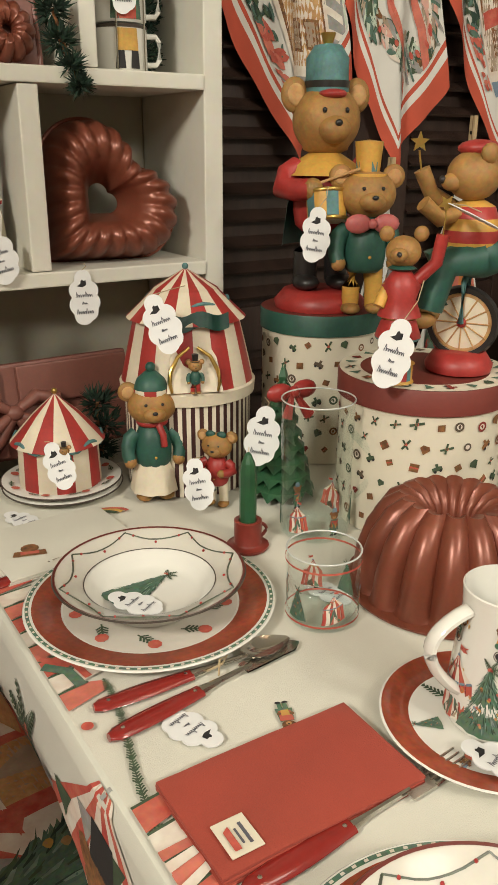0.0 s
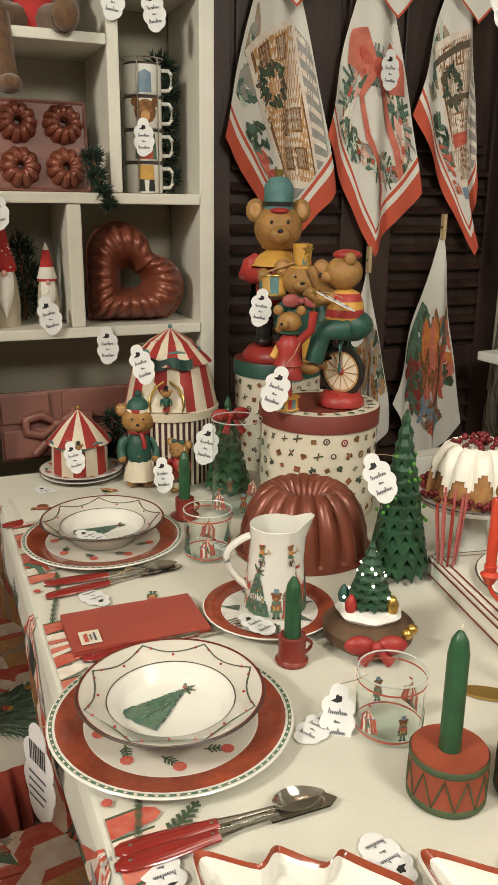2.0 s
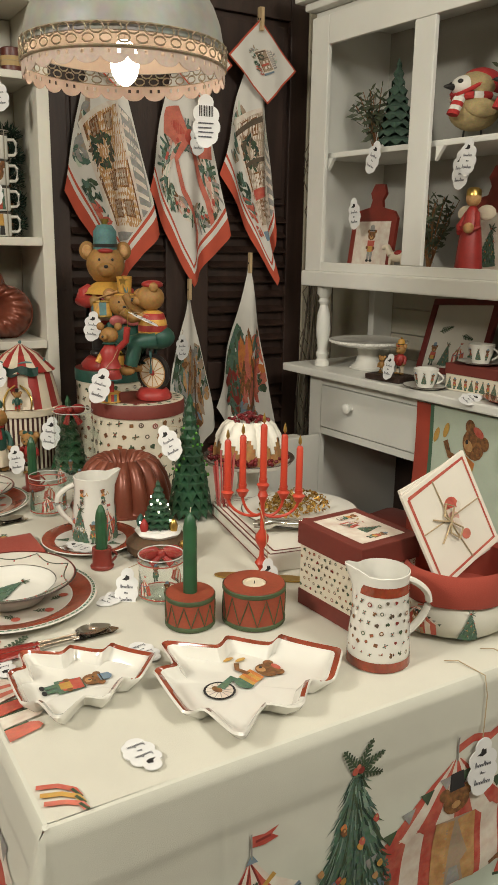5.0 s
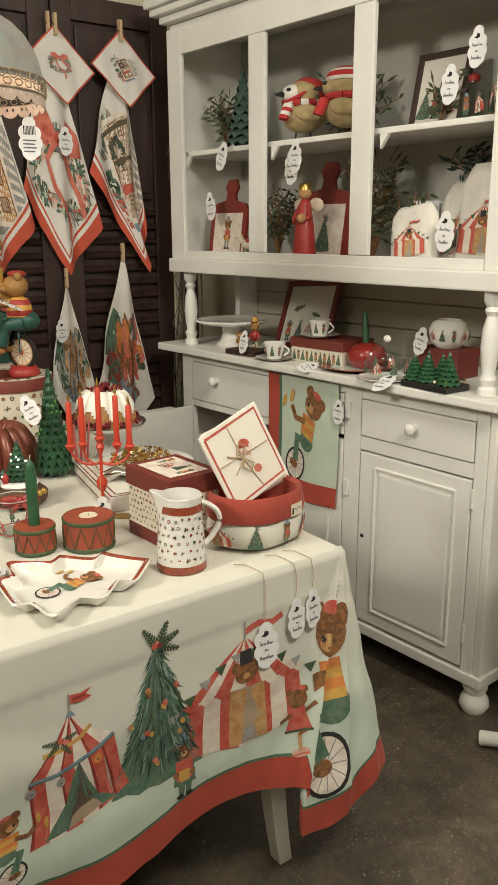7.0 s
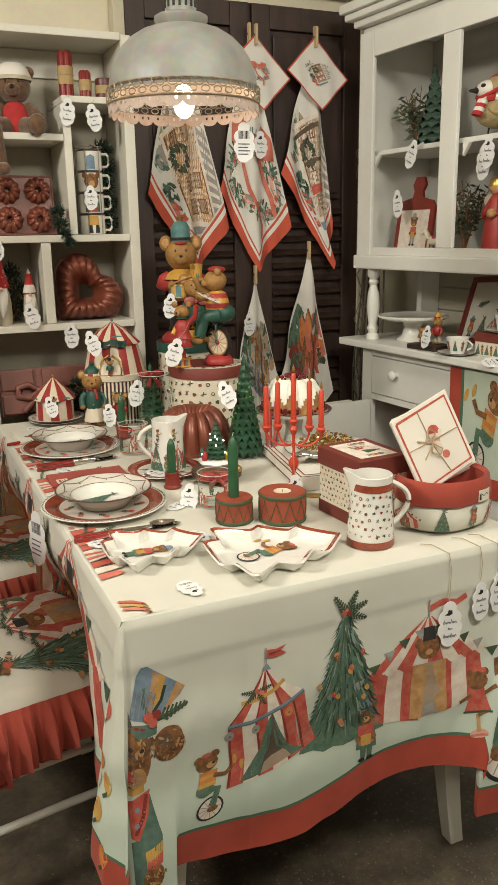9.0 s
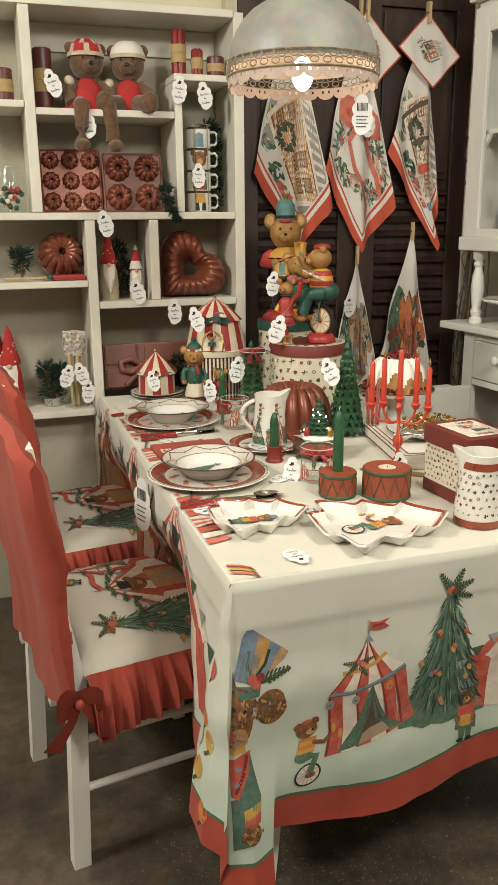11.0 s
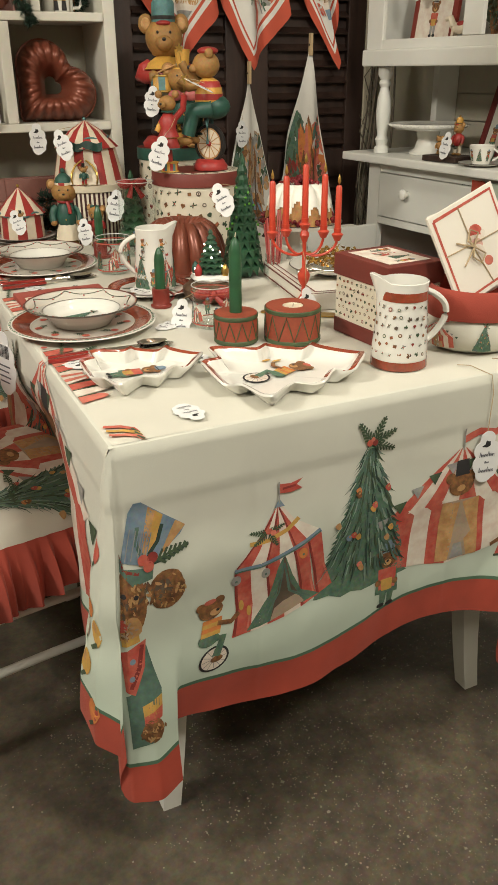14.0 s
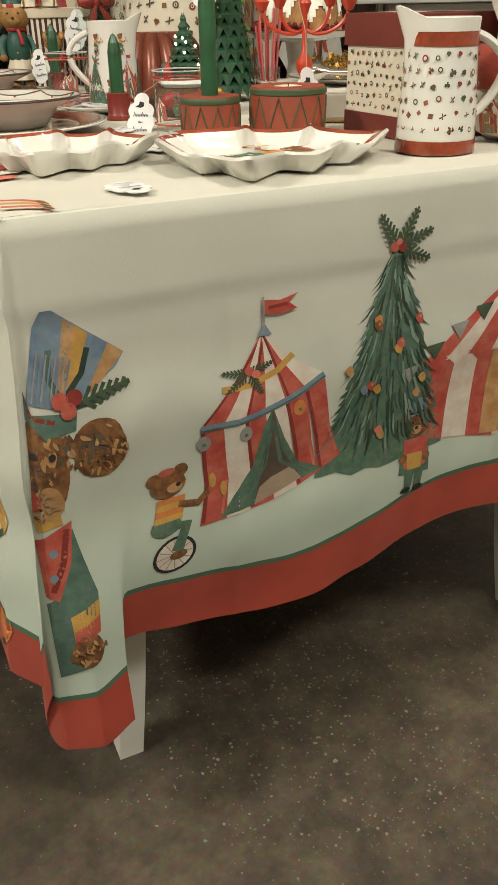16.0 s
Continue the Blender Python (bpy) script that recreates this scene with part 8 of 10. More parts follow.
for k in range(n):
    for i in range(8):
        t0, t1 = i / 8, (i + 1) / 8
        f = lambda t: 0.014 + 0.010 * math.sin(math.pi * t) ** 0.6
        a0, a1 = (2 * math.pi * (k + t) / n for t in (t0, t1))
        hole = i in (2, 5)
        vs = []
        for a, t in ((a0, t0), (a1, t1)):
            for z in (1.668, 1.664, 1.658, 1.668 - f(t)):
                vs.append(bm.verts.new(((R0 + 0.003) * math.cos(a), (R0 + 0.003) * math.sin(a), z)))
        for q in (0, 1, 2):
            if q == 1 and hole:
                continue
            bm.faces.new((vs[q], vs[q + 1], vs[q + 5], vs[q + 4]))
bmesh.ops.remove_doubles(bm, verts=bm.verts[:], dist=0.0002)
bmesh.ops.solidify(bm, geom=bm.faces[:], thickness=0.0016)
part("lace_trim", bm, LACE, LAMP, "scalloped rose cream crocheted lace")
part("bulb", ball(B(), (0, 0, 1.677), (0.024, 0.024, 0.036), 18, 12), mat("glowing_bulb", (1.0, 0.90, 0.72), 0.3, emit=8.0), LAMP, "glowing warm bulb", smooth=True)
part("socket", lathe(B(), [(0.018, 1.735), (0.018, 1.79), (0, 1.79)], 18), DARK, LAMP, smooth=True)
part("cord", tube(B(), [(0, 0, 1.915), (0.002, 0, 2.3), (0, 0, 2.70)], 0.003, 6), DARK, LAMP)
tag((0.462, 0.505, 1.585), 90, 0, -8, 0.070, (0.455, 0.515, 1.652), bar=True)
bulb_ob = [o for o in LAMP.children if o.name.startswith("bulb")][0]
bulb_ob.visible_shadow = False


# ---- chairs with skirted cushions and slip covers ----
def chair(y0, seed, TURN=9.0):
    a = math.radians(TURN)
    CX = -0.25 + 0.25 * math.cos(a) + 0.015 * math.sin(a)
    CY = y0 + 0.015 + 0.25 * math.sin(a) - 0.015 * math.cos(a)
    c = thing("dining_chair", "white wooden chair with printed cushion and rust red slip cover", "chair", (CX, CY, 0), TURN, "chairs along the table")
    W = 0.44
    for y in (0.015, W - 0.015):
        bm = B()
        for k, (x, z0, z1, w) in enumerate(((-0.25, 0.0, 0.46, 0.0185),)):
            pts = [(-0.262, 0.0), (-0.245, 0.45), (-0.274, 0.62), (-0.314, 0.96)]
            rings = [[bm.verts.new((px + a * w, y + b * w, pz)) for a, b in ((-1, -1), (1, -1), (1, 1), (-1, 1))] for px, pz in pts]
            for p, q in zip(rings, rings[1:]):
                for i in range(4):
                    bm.faces.new((p[i], p[(i + 1) % 4], q[(i + 1) % 4], q[i]))
            bm.faces.new(rings[0])
            bm.faces.new(rings[-1])
        part("back_leg", bm, WHITE_PAINT, c)
        part("front_leg", box(B(), 0.115, 0.15, y - 0.0175, y + 0.0175, 0.0, 0.45, 0.003), WHITE_PAINT, c)
        for z in (0.305, 0.185):
            part("side_stretcher", tube(B(), [(-0.245, y, z), (-0.06, y, z + 0.002), (0.118, y, z)], 0.0095, 10), WHITE_PAINT, c, smooth=True)
    part("front_stretcher", tube(B(), [(0.13, 0.02, 0.25), (0.13, W - 0.02, 0.25)], 0.009, 10), WHITE_PAINT, c, smooth=True)
    part("seat", box(B(), -0.24, 0.09, 0.012, W - 0.012, 0.43, 0.455, 0.005), WHITE_PAINT, c)
    for z in (0.66, 0.8, 0.93):
        part("back_slat", box(B(), -0.008, 0.008, 0.034, W - 0.034, -0.03, 0.03, 0.003, m=pose(-0.265 - 0.1 * (z - 0.62), 0, z, 0, -6)), WHITE_PAINT, c)
    cu = thing("seat_cushion", "printed circus cushion with a gathered rust red frill", "cushion", (CX, CY, 0.468), TURN, "seat cushions")
    top = lambda u, v: 0.046 * (max(0, 1 - (2 * u - 1) ** 6) * max(0, 1 - (2 * v - 1) ** 6)) ** 0.5
    X = lambda u: -0.232 + 0.365 * u
    Y = lambda v: -0.022 + (W + 0.044) * v
    n = 26
    bm = B()
    g = [[bm.verts.new((X(i / n), Y(j / n), top(i / n, j / n) + 0.002 + 0.0012 * noise.noise((i * 0.3, j * 0.3, seed)))) for j in range(n + 1)] for i in range(n + 1)]
    for i in range(n):
        for j in range(n):
            bm.faces.new((g[i][j], g[i + 1][j], g[i + 1][j + 1], g[i][j + 1]))
    part("cover", bm, CLOTH, cu, smooth=True)
    bm = B()
    per = [(X(0), Y(1)), (X(0), Y(0)), (X(1), Y(0)), (X(1), Y(1))]
    pts = []
    for a, b in ((per[1], per[2]), (per[2], per[3])):
        m = 90
        for i in range(m):
            t = i / m
            pts.append((a[0] + (b[0] - a[0]) * t, a[1] + (b[1] - a[1]) * t, (b[1] - a[1], a[0] - b[0])))
    rows = []
    for k, (x, y, nrm) in enumerate(pts):
        l = math.hypot(*nrm)
        nx, ny = nrm[0] / l, nrm[1] / l
        w = math.sin(k * 0.62 + seed + 1.6 * math.sin(k * 0.13)) + 0.5 * math.sin(k * 1.31 + 2) + 0.9 * noise.noise((k * 0.16, seed, 0))
        long = 0.140 - 0.055 * smooth01(k / 80) + 0.012 * noise.noise((k * 0.07, seed, 4))
        row = []
        for q in (0, 0.06, 0.14, 0.25, 0.38, 0.52, 0.68, 0.84, 1):
            away = 0.002 + (0.0035 + 0.013 * q ** 0.8) * w * (1 if q else 0.2) + 0.034 * math.sin(2.2 * q) ** 0.7
            row.append(bm.verts.new((x + nx * away + 0.004 * w * q, y + ny * away, 0.010 - long * q + 0.006 * math.sin(3 * q) + 0.006 * w * q)))
        rows.append(row)
    for p, q in zip(rows, rows[1:]):
        for i in range(8):
            bm.faces.new((p[i], p[i + 1], q[i + 1], q[i]))
    part("frill", bm, RUST, cu, "gathered rust red cotton frill", smooth=True)

    def seatmap(a, b, l):
        u, v = min(0.985, max(0.015, a)), min(0.985, max(0.015, b))
        return Vector((X(u), Y(v), top(u, v) + 0.0036 + l))
    lay = place(m_bigtent(), 1.02, 0.58, 0.74, 90) + place(m_tree(), 1.0, 0.15, 0.86, 86) + place(m_tent(), 0.62, 0.90, 0.46, 92) + place(m_girl(), 0.30, 0.30, 0.18, 150) + place(m_bear(), 0.25, 0.72, 0.22, 70)
    for k in range(9):
        lay += place(sprig(0, 0, 1, 0), 0.42 + 0.05 * math.sin(k), 0.15 + 0.08 * k, 0.11, 80)
    lay = [(m, [(min(0.985, max(0.015, x)), min(0.985, max(0.015, y))) for x, y in p]) for m, p in lay]
    decal("print", lay, seatmap, cu, step=0.00006, lift=0.0012, cell=0.03, span=0.0018)
    bw = B()
    ox, oy, oz = -0.258, -0.050, -0.03
    for s in (-1, 1):
        rows = []
        for i in range(9):
            t = i / 8
            x = ox + s * 0.066 * math.sin(math.pi * min(1, t * 1.0)) * (0.4 + 0.6 * t)
            z = oz + 0.006 + (0.018 if s < 0 else 0.012) * math.sin(2 * math.pi * t)
            rows.append((bw.verts.new((x, oy - 0.020 * math.sin(math.pi * t), z + 0.020)), bw.verts.new((x, oy - 0.016 * math.sin(math.pi * t), z - 0.020))))
        for p, q in zip(rows, rows[1:]):
            bw.faces.new((p[0], q[0], q[1], p[1]))
        rows = []
        for i in range(7):
            t = i / 6
            x = ox + s * (0.006 + 0.05 * t) + 0.004 * math.sin(5 * t)
            rows.append((bw.verts.new((x - 0.010 - 0.008 * t, oy - 0.012 - 0.006 * math.sin(4 * t), oz - 0.085 * t)), bw.verts.new((x + 0.010 + 0.006 * t, oy - 0.010, oz - 0.085 * t - 0.012 * t))))
        for p, q in zip(rows, rows[1:]):
            bw.faces.new((p[0], q[0], q[1], p[1]))
    bmesh.ops.solidify(bw, geom=bw.faces[:], thickness=0.0018)
    ball(bw, (ox, oy - 0.012, oz + 0.002), (0.010, 0.008, 0.012), 10, 7)
    part("bow", bw, RUST, cu, "rust red cotton bow", smooth=True)
    # slip cover on the back
    sc = thing("chair_cover", "rust red cotton slip cover over the chair back", "slip cover", (CX, CY, 0), TURN, "chair covers")
    bm = B()
    n, rows = 26, []
    prof = [(-0.248, 0.560), (-0.256, 0.63), (-0.260, 0.70), (-0.252, 0.735), (-0.254, 0.80), (-0.270, 0.90), (-0.296, 0.972), (-0.318, 0.99), (-0.338, 0.975), (-0.328, 0.85), (-0.306, 0.66), (-0.292, 0.548), (-0.286, 0.40)]
    mid = lambda z: -0.255 - 0.09 * (z - 0.55)
    for i in range(n + 1):
        v = i / n
        e = min(v, 1 - v) / 0.10
        f = 1.0 if e >= 1 else 0.50 + 0.50 * math.sqrt(max(0, 1 - (1 - e) ** 2))
        row = []
        for k, (x, z) in enumerate(prof):
            fold = 0.011 * noise.noise((v * 6, z * 6, seed)) + 0.005 * math.sin(v * 26 + 3 * math.sin(z * 9) + seed)
            if k in (6, 7, 8):
                fold *= 0.3
            out = -0.020 * (1 if z > 0.71 else 0.2) * (1 - 2 * v) * (1 if e < 1 else 0)
            row.append(bm.verts.new((mid(z) + (x - mid(z)) * f + fold, -0.034 + (W + 0.068) * v + out + 0.008 * noise.noise((z * 9, k, seed)), z - 0.045 * (2 * v - 1) ** 4 * (1 if z > 0.88 else 0.1) + 0.012 * math.sin(11 * v + seed) * (1 if k in (0, 12) else 0))))
        rows.append(row)
    m = len(prof)
    for p, q in zip(rows, rows[1:]):
        for k in range(m - 1):
            bm.faces.new((p[k], p[k + 1], q[k + 1], q[k]))
    for r in (rows[0], rows[-1]):
        for k in range(m // 2 - 1):
            bm.faces.new((r[k], r[k + 1], r[m - 2 - k], r[m - 1 - k]))
    for r in (rows[0], rows[-1]):
        bm.faces.new((r[m // 2 - 1], r[m // 2], r[m // 2 + 1]))
    hem = tube(B(), [tuple(r[0].co) for r in rows], 0.0035, 6)
    part("fabric", bm, RUST, sc, smooth=True)
    part("hem", hem, RUST, sc, smooth=True)


chair(0.300, 1.0)
chair(0.945, 2.3)
tag((-0.03, 0.47, 0.506), 4, 6, 150, 0.085)
tag((0.02, 1.15, 0.506), 4, 6, 160, 0.08)
tag((-0.034, 0.64, 0.70), 88, 0, -70, 0.115, (0.0, 0.60, 0.785), bar=True)


# ---- things on the wall shelf ----
PLUSH = mat("brown_plush", (0.13, 0.065, 0.028), 0.95, var=0.4, scale=60, bump=0.9, grain=300, sheen=0.4)
PLUSH_L = mat("cream_plush", (0.55, 0.47, 0.34), 0.95, var=0.2, scale=60, bump=0.8, grain=300, sheen=0.3)
FELT_RED = mat("red_felt", (0.42, 0.030, 0.028), 0.95, var=0.15, scale=40, bump=0.4, grain=400)
FELT_WHITE = mat("white_felt", (0.72, 0.69, 0.62), 0.95, var=0.06, bump=0.4, grain=300)
FELT_BEIGE = mat("beige_felt", (0.48, 0.42, 0.31), 0.95, var=0.1, bump=0.4, grain=300)
PINE = mat("dark_pine_needles", (0.018, 0.045, 0.026), 0.8, var=0.5, scale=60)
OLIVE = mat("dry_olive_leaf", (0.07, 0.085, 0.045), 0.7, var=0.4, scale=30)
KRAFT = mat("kraft_paper", (0.42, 0.29, 0.13), 0.8, var=0.1)
CANDLE_BROWN = mat("brown_wax", (0.10, 0.022, 0.016), 0.4, var=0.15)
CANDLE_RED = mat("dark_red_wax", (0.22, 0.022, 0.018), 0.4, var=0.15)


def needles(bm, spots, length, n, seed, w=0.0024):
    n = int(n * 1.9)
    """Loose conifer needles round the given spots."""
    rnd = random.Random(seed)
    for c, r in spots:
        for _ in range(n):
            d = Vector((rnd.gauss(0, 1), rnd.gauss(0, 1), rnd.gauss(0, 0.8)))
            d.normalize()
            p = Vector(c) + d * r * rnd.random() ** 0.5
            e = (d + Vector((rnd.uniform(-0.5, 0.5), rnd.uniform(-0.5, 0.5), rnd.uniform(0, 0.5)))).normalized() * length * rnd.uniform(0.6, 1.2)
            s = e.cross(Vector((rnd.random(), rnd.random(), rnd.random()))).normalized() * w
            bm.faces.new([bm.verts.new(q) for q in (p - s, p + s, p + e)])
    return bm


def pine_tuft(name, label, at, spots, length=0.022, n=140, seed=1, pot=None):
    t = thing(name, label, "greenery", at)
    part("needles", needles(B(), spots, length, n, seed), PINE, t, kind="stuff", label="dark green conifer needles")
    bm = B()
    for c, r in spots:
        tube(bm, [(spots[0][0][0], spots[0][0][1], 0.0), c], 0.003, 6)
    part("stem", bm, P_BROWN, t)
    if pot:
        part("pot", lathe(B(), [(0, 0), (pot, 0), (pot * 1.1, pot * 0.9), (pot * 0.95, pot * 0.9), (0, pot * 0.8)], 20), mat("grey_glass_pot", (0.35, 0.34, 0.31), 0.2, var=0.1), t, smooth=True)


def muffin_tin(x, z, w, h, rows, r, flutes, label, m, lean=10):
    t = new("muffin_tin")
    t.matrix_world = pose(x, 1.735, z, 90 - lean, 0, 0)
    tagged(t, label, "baking tin", "muffin tins")
    part("sheet", box(B(), -w / 2, w / 2, 0, h, -0.004, 0.0, 0.002), m, t)
    bm = B()
    for a, b in (((-1, 0), (1, 0)), ((1, 0), (1, 1)), ((1, 1), (-1, 1)), ((-1, 1), (-1, 0))):
        tube(bm, [(a[0] * w / 2, a[1] * h, 0), (b[0] * w / 2, b[1] * h, 0)], 0.004, 7)
    part("rolled_rim", bm, m, t, smooth=True)
    for i in range(rows):
        for j in range(rows):
            c = (-w / 2 + w * (i + 0.5) / rows, h * (j + 0.5) / rows, 0)
            part("cup", bundt(B(), r, r * 0.75, flutes + (i + j) % 3, 0.22, at=c, hole=0.18), BROWN_METAL, t, smooth=True)


muffin_tin(-0.036, 1.402, 0.200, 0.205, 3, 0.0285, 9, "copper brown muffin tin with nine fluted cups", BROWN_METAL)
muffin_tin(0.178, 1.402, 0.205, 0.195, 2, 0.043, 10, "terracotta brown tin with four fluted cake cups", BROWN_MATT)


def plush(bm, fur, dress, hatm, leg_out):
    ix = PL.index
    lathe(bm, [(0, 0.0), (0.045, 0.004), (0.055, 0.035), (0.042, 0.085), (0.02, 0.105), (0, 0.108)], 18, mi=ix(dress))
    if leg_out is None:
        lathe(bm, [(0.088, -0.004), (0.09, 0.0), (0.055, 0.05), (0.04, 0.075)], 20, mi=ix(dress), flute=lambda a, k: 1 + 0.06 * math.sin(7 * a))
        for s in (-1, 1):
            tube(bm, [(s * 0.035, -0.03, 0.02), (s * 0.045, -0.095, 0.01), (s * 0.05, -0.105, -0.06), (s * 0.052, -0.105, -0.10)], [0.026, 0.026, 0.022, 0.024], 10, mi=ix(fur))
            ball(bm, (s * 0.055, -0.118, -0.115), (0.026, 0.036, 0.02), 12, 8, ix(fur))
    else:
        for s in (-1, 1):
            tube(bm, [(s * 0.03, -0.03, 0.025), (s * 0.055, -0.075, 0.02), (s * 0.07, -0.10, 0.016)], [0.03, 0.03, 0.028], 10, mi=ix(fur))
            ball(bm, (s * 0.075, -0.11, 0.022), (0.028, 0.022, 0.034), 12, 8, ix(fur))
    for s in (-1, 1):
        tube(bm, [(s * 0.04, 0, 0.085), (s * 0.072, -0.025, 0.055), (s * 0.066, -0.05, 0.02)], [0.022, 0.022, 0.02], 10, mi=ix(fur))
        ball(bm, (s * 0.05, 0.0, 0.195), (0.02, 0.012, 0.02), 10, 7, ix(fur))
    ball(bm, (0, -0.005, 0.15), (0.056, 0.05, 0.052), 18, 12, ix(fur))
    ball(bm, (0, -0.05, 0.135), (0.026, 0.022, 0.02), 12, 8, ix(fur))
    ball(bm, (0, -0.07, 0.142), 0.008, 8, 6, ix(S_BLACK))
    for s in (-1, 1):
        ball(bm, (s * 0.02, -0.048, 0.162), 0.005, 8, 6, ix(S_BLACK))
    lathe(bm, [(0.060, 0.168), (0.061, 0.18), (0.052, 0.205), (0.03, 0.222), (0, 0.228)], 20, mi=ix(hatm), mis=lambda k, i: ix(PLUSH_L) if (k == 0 or (hatm is FELT_RED and (i + k) % 3 == 0)) else ix(hatm))
    ball(bm, (-0.064, -0.02, 0.09), 0.018, 10, 7, ix(PLUSH_L))


PL = [PLUSH, PLUSH_L, FELT_RED, FELT_WHITE, S_BLACK]
for x, d, hm, lo, lab in ((0.035, FELT_RED, FELT_RED, None, "brown plush bear in red dress and knitted hat, sitting"), (0.175, FELT_RED, FELT_WHITE, 1, "brown plush bear in red patterned jumper and cream hat")):
    bm = B()
    plush(bm, PLUSH, d, hm, lo)
    ob = part("plush_bear", bm, PL, None, lab, smooth=True, category="soft toy")
    ob.matrix_world = pose(x, 1.735, 1.7235, 0, 0, 6 if lo is None else -14)


def wrapped_candles(x, z, n, r, h, label, m, single=False):
    t = thing("candle_bundle", label, "candles", (x, 1.71, z), 0, "wrapped candles")
    if single:
        part("candle", lathe(B(), [(0, 0), (r, 0), (r, h - 0.003), (r - 0.003, h), (0, h - 0.002)], 24), m, t, smooth=True)
        w = r + 0.001
    else:
        w = r * 2.35
        for k in range(n):
            a = 2 * math.pi * k / n
            part("candle", lathe(B(), [(0, 0), (r, 0), (r, h * 0.9), (r * 0.5, h * 0.98), (0, h)], 10, at=(1.3 * r * math.cos(a), 1.3 * r * math.sin(a), 0)), m, t, smooth=True)
    part("paper_band", lathe(B(), [(w, h * 0.28), (w + 0.0006, h * 0.66)], 24), KRAFT, t, smooth=True)
    part("twine", tube(B(), [((w + 0.001) * math.cos(a), (w + 0.001) * math.sin(a), h * 0.48) for a in [2 * math.pi * i / 20 for i in range(20)]], 0.0012, 5, closed=True), TWINE, t)


wrapped_candles(-0.110, 1.7235, 1, 0.030, 0.185, "dark brown pillar candle in kraft paper wrap", CANDLE_BROWN, True)
wrapped_candles(0.345, 1.843, 5, 0.011, 0.150, "bundle of dark red taper candles in kraft paper", CANDLE_RED)
wrapped_candles(0.410, 1.843, 6, 0.009, 0.092, "short bundle of red candles tied with twine", CANDLE_RED)
wrapped_candles(0.475, 1.843, 1, 0.030, 0.068, "squat brown pillar candle in kraft wrap", CANDLE_BROWN, True)
wrapped_candles(-0.235, 1.743, 1, 0.028, 0.10, "brown pillar candle in kraft paper wrap", CANDLE_BROWN, True)

# stacked mugs in a wire rack
for k in range(4):
    mg = thing("mug", "white enamel mug with soldier bear print, stacked", "mug", (0.408, 1.715, 1.3985 + 0.071 * k), -8, "stacked mugs")
    part("mug_body", lathe(B(), [(0, 0.0), (0.040, 0.0), (0.043, 0.004), (0.043, 0.066), (0.0415, 0.067), (0.040, 0.06), (0, 0.06)], 32), PORC, mg, smooth=True)
    part("rim_line", lathe(B(), [(0.0433, 0.063), (0.0437, 0.067), (0.0425, 0.0685)], 32), RIM_LINE, mg)
    part("handle", tube(B(), [(0.041, 0, 0.056), (0.060, 0, 0.056), (0.066, 0, 0.048), (0.066, 0, 0.022), (0.060, 0, 0.014), (0.041, 0, 0.013)], 0.0045, 8), PORC, mg, smooth=True)
    lay = [[(DARK, [(-0.02, 0.004), (-0.004, 0.004), (-0.006, 0.03), (-0.018, 0.03)]), (DARK, [(0.004, 0.004), (0.02, 0.004), (0.018, 0.03), (0.006, 0.03)]), (P_YELL, [(-0.018, 0.03), (0.018, 0.03), (0.016, 0.062), (-0.016, 0.062)])], [(P_GREEN, [(-0.026, 0.004), (0.026, 0.004), (0.022, 0.06), (-0.022, 0.06)]), (P_RED, [(-0.016, 0.004), (0.016, 0.004), (0.016, 0.06), (-0.016, 0.06)])], [(P_BROWN, disc(0, 0.035, 0.026, 0.026)), (P_BROWN, disc(-0.024, 0.055, 0.01)), (P_BROWN, disc(0.024, 0.055, 0.01)), (P_TAN, disc(0, 0.026, 0.011))], [(P_BLUE, [(-0.015, 0.004), (0.015, 0.004), (0.014, 0.045), (0, 0.052), (-0.014, 0.045)])]][k]
    decal("print", lay, wrap(0.0432, 0, 0.0432, 0.07), mg, step=0.0001, lift=0.0006, cell=0.012)
rk = thing("mug_rack", "slim chrome wire rack holding stacked mugs", "rack", (0.408, 1.715, 1.3985))
for a in (60, 150, 240, 300):
    x, y = 0.0475 * math.cos(radians(a)), 0.0475 * math.sin(radians(a))
    part("wire", tube(B(), [(x, y, 0), (x, y, 0.29)], 0.0015, 6), STEEL, rk)
part("ring", tube(B(), [(0.0475 * math.cos(a), 0.0475 * math.sin(a), 0.29) for a in [2 * math.pi * i / 24 for i in range(24)]], 0.0015, 6, closed=True), STEEL, rk)
pine_tuft("pine_branch", "dark green pine branch standing behind the mugs", (0.475, 1.80, 1.3985), [((0.0, 0, 0.04), 0.04), ((0.005, 0, 0.10), 0.04), ((-0.005, 0, 0.17), 0.045), ((0.0, 0, 0.23), 0.04), ((0.0, 0, 0.29), 0.03)], 0.02, 170, 4)
pine_tuft("pine_sprig", "drooping green pine sprig over the shelf edge", (0.292, 1.648, 1.398), [((0.0, -0.01, 0.0), 0.014), ((-0.014, -0.01, 0.035), 0.018), ((-0.022, -0.008, 0.075), 0.02), ((0.012, -0.014, -0.025), 0.012)], 0.018, 110, 5)
tag((0.395, 1.668, 1.52), 90, 0, -6, 0.07)
for x, z in ((0.325, 1.79), (0.412, 1.775), (0.015, 1.675), (0.055, 1.36), (0.285, 1.055), (0.155, 1.13)):
    tag((x, 1.628, z), 88, random.Random(int(x * 900)).uniform(-14, 14), -4, 0.075, (x + 0.004, 1.63, z + 0.055))
tag((-0.085, 1.668, 1.80), 86, -20, -6, 0.075)


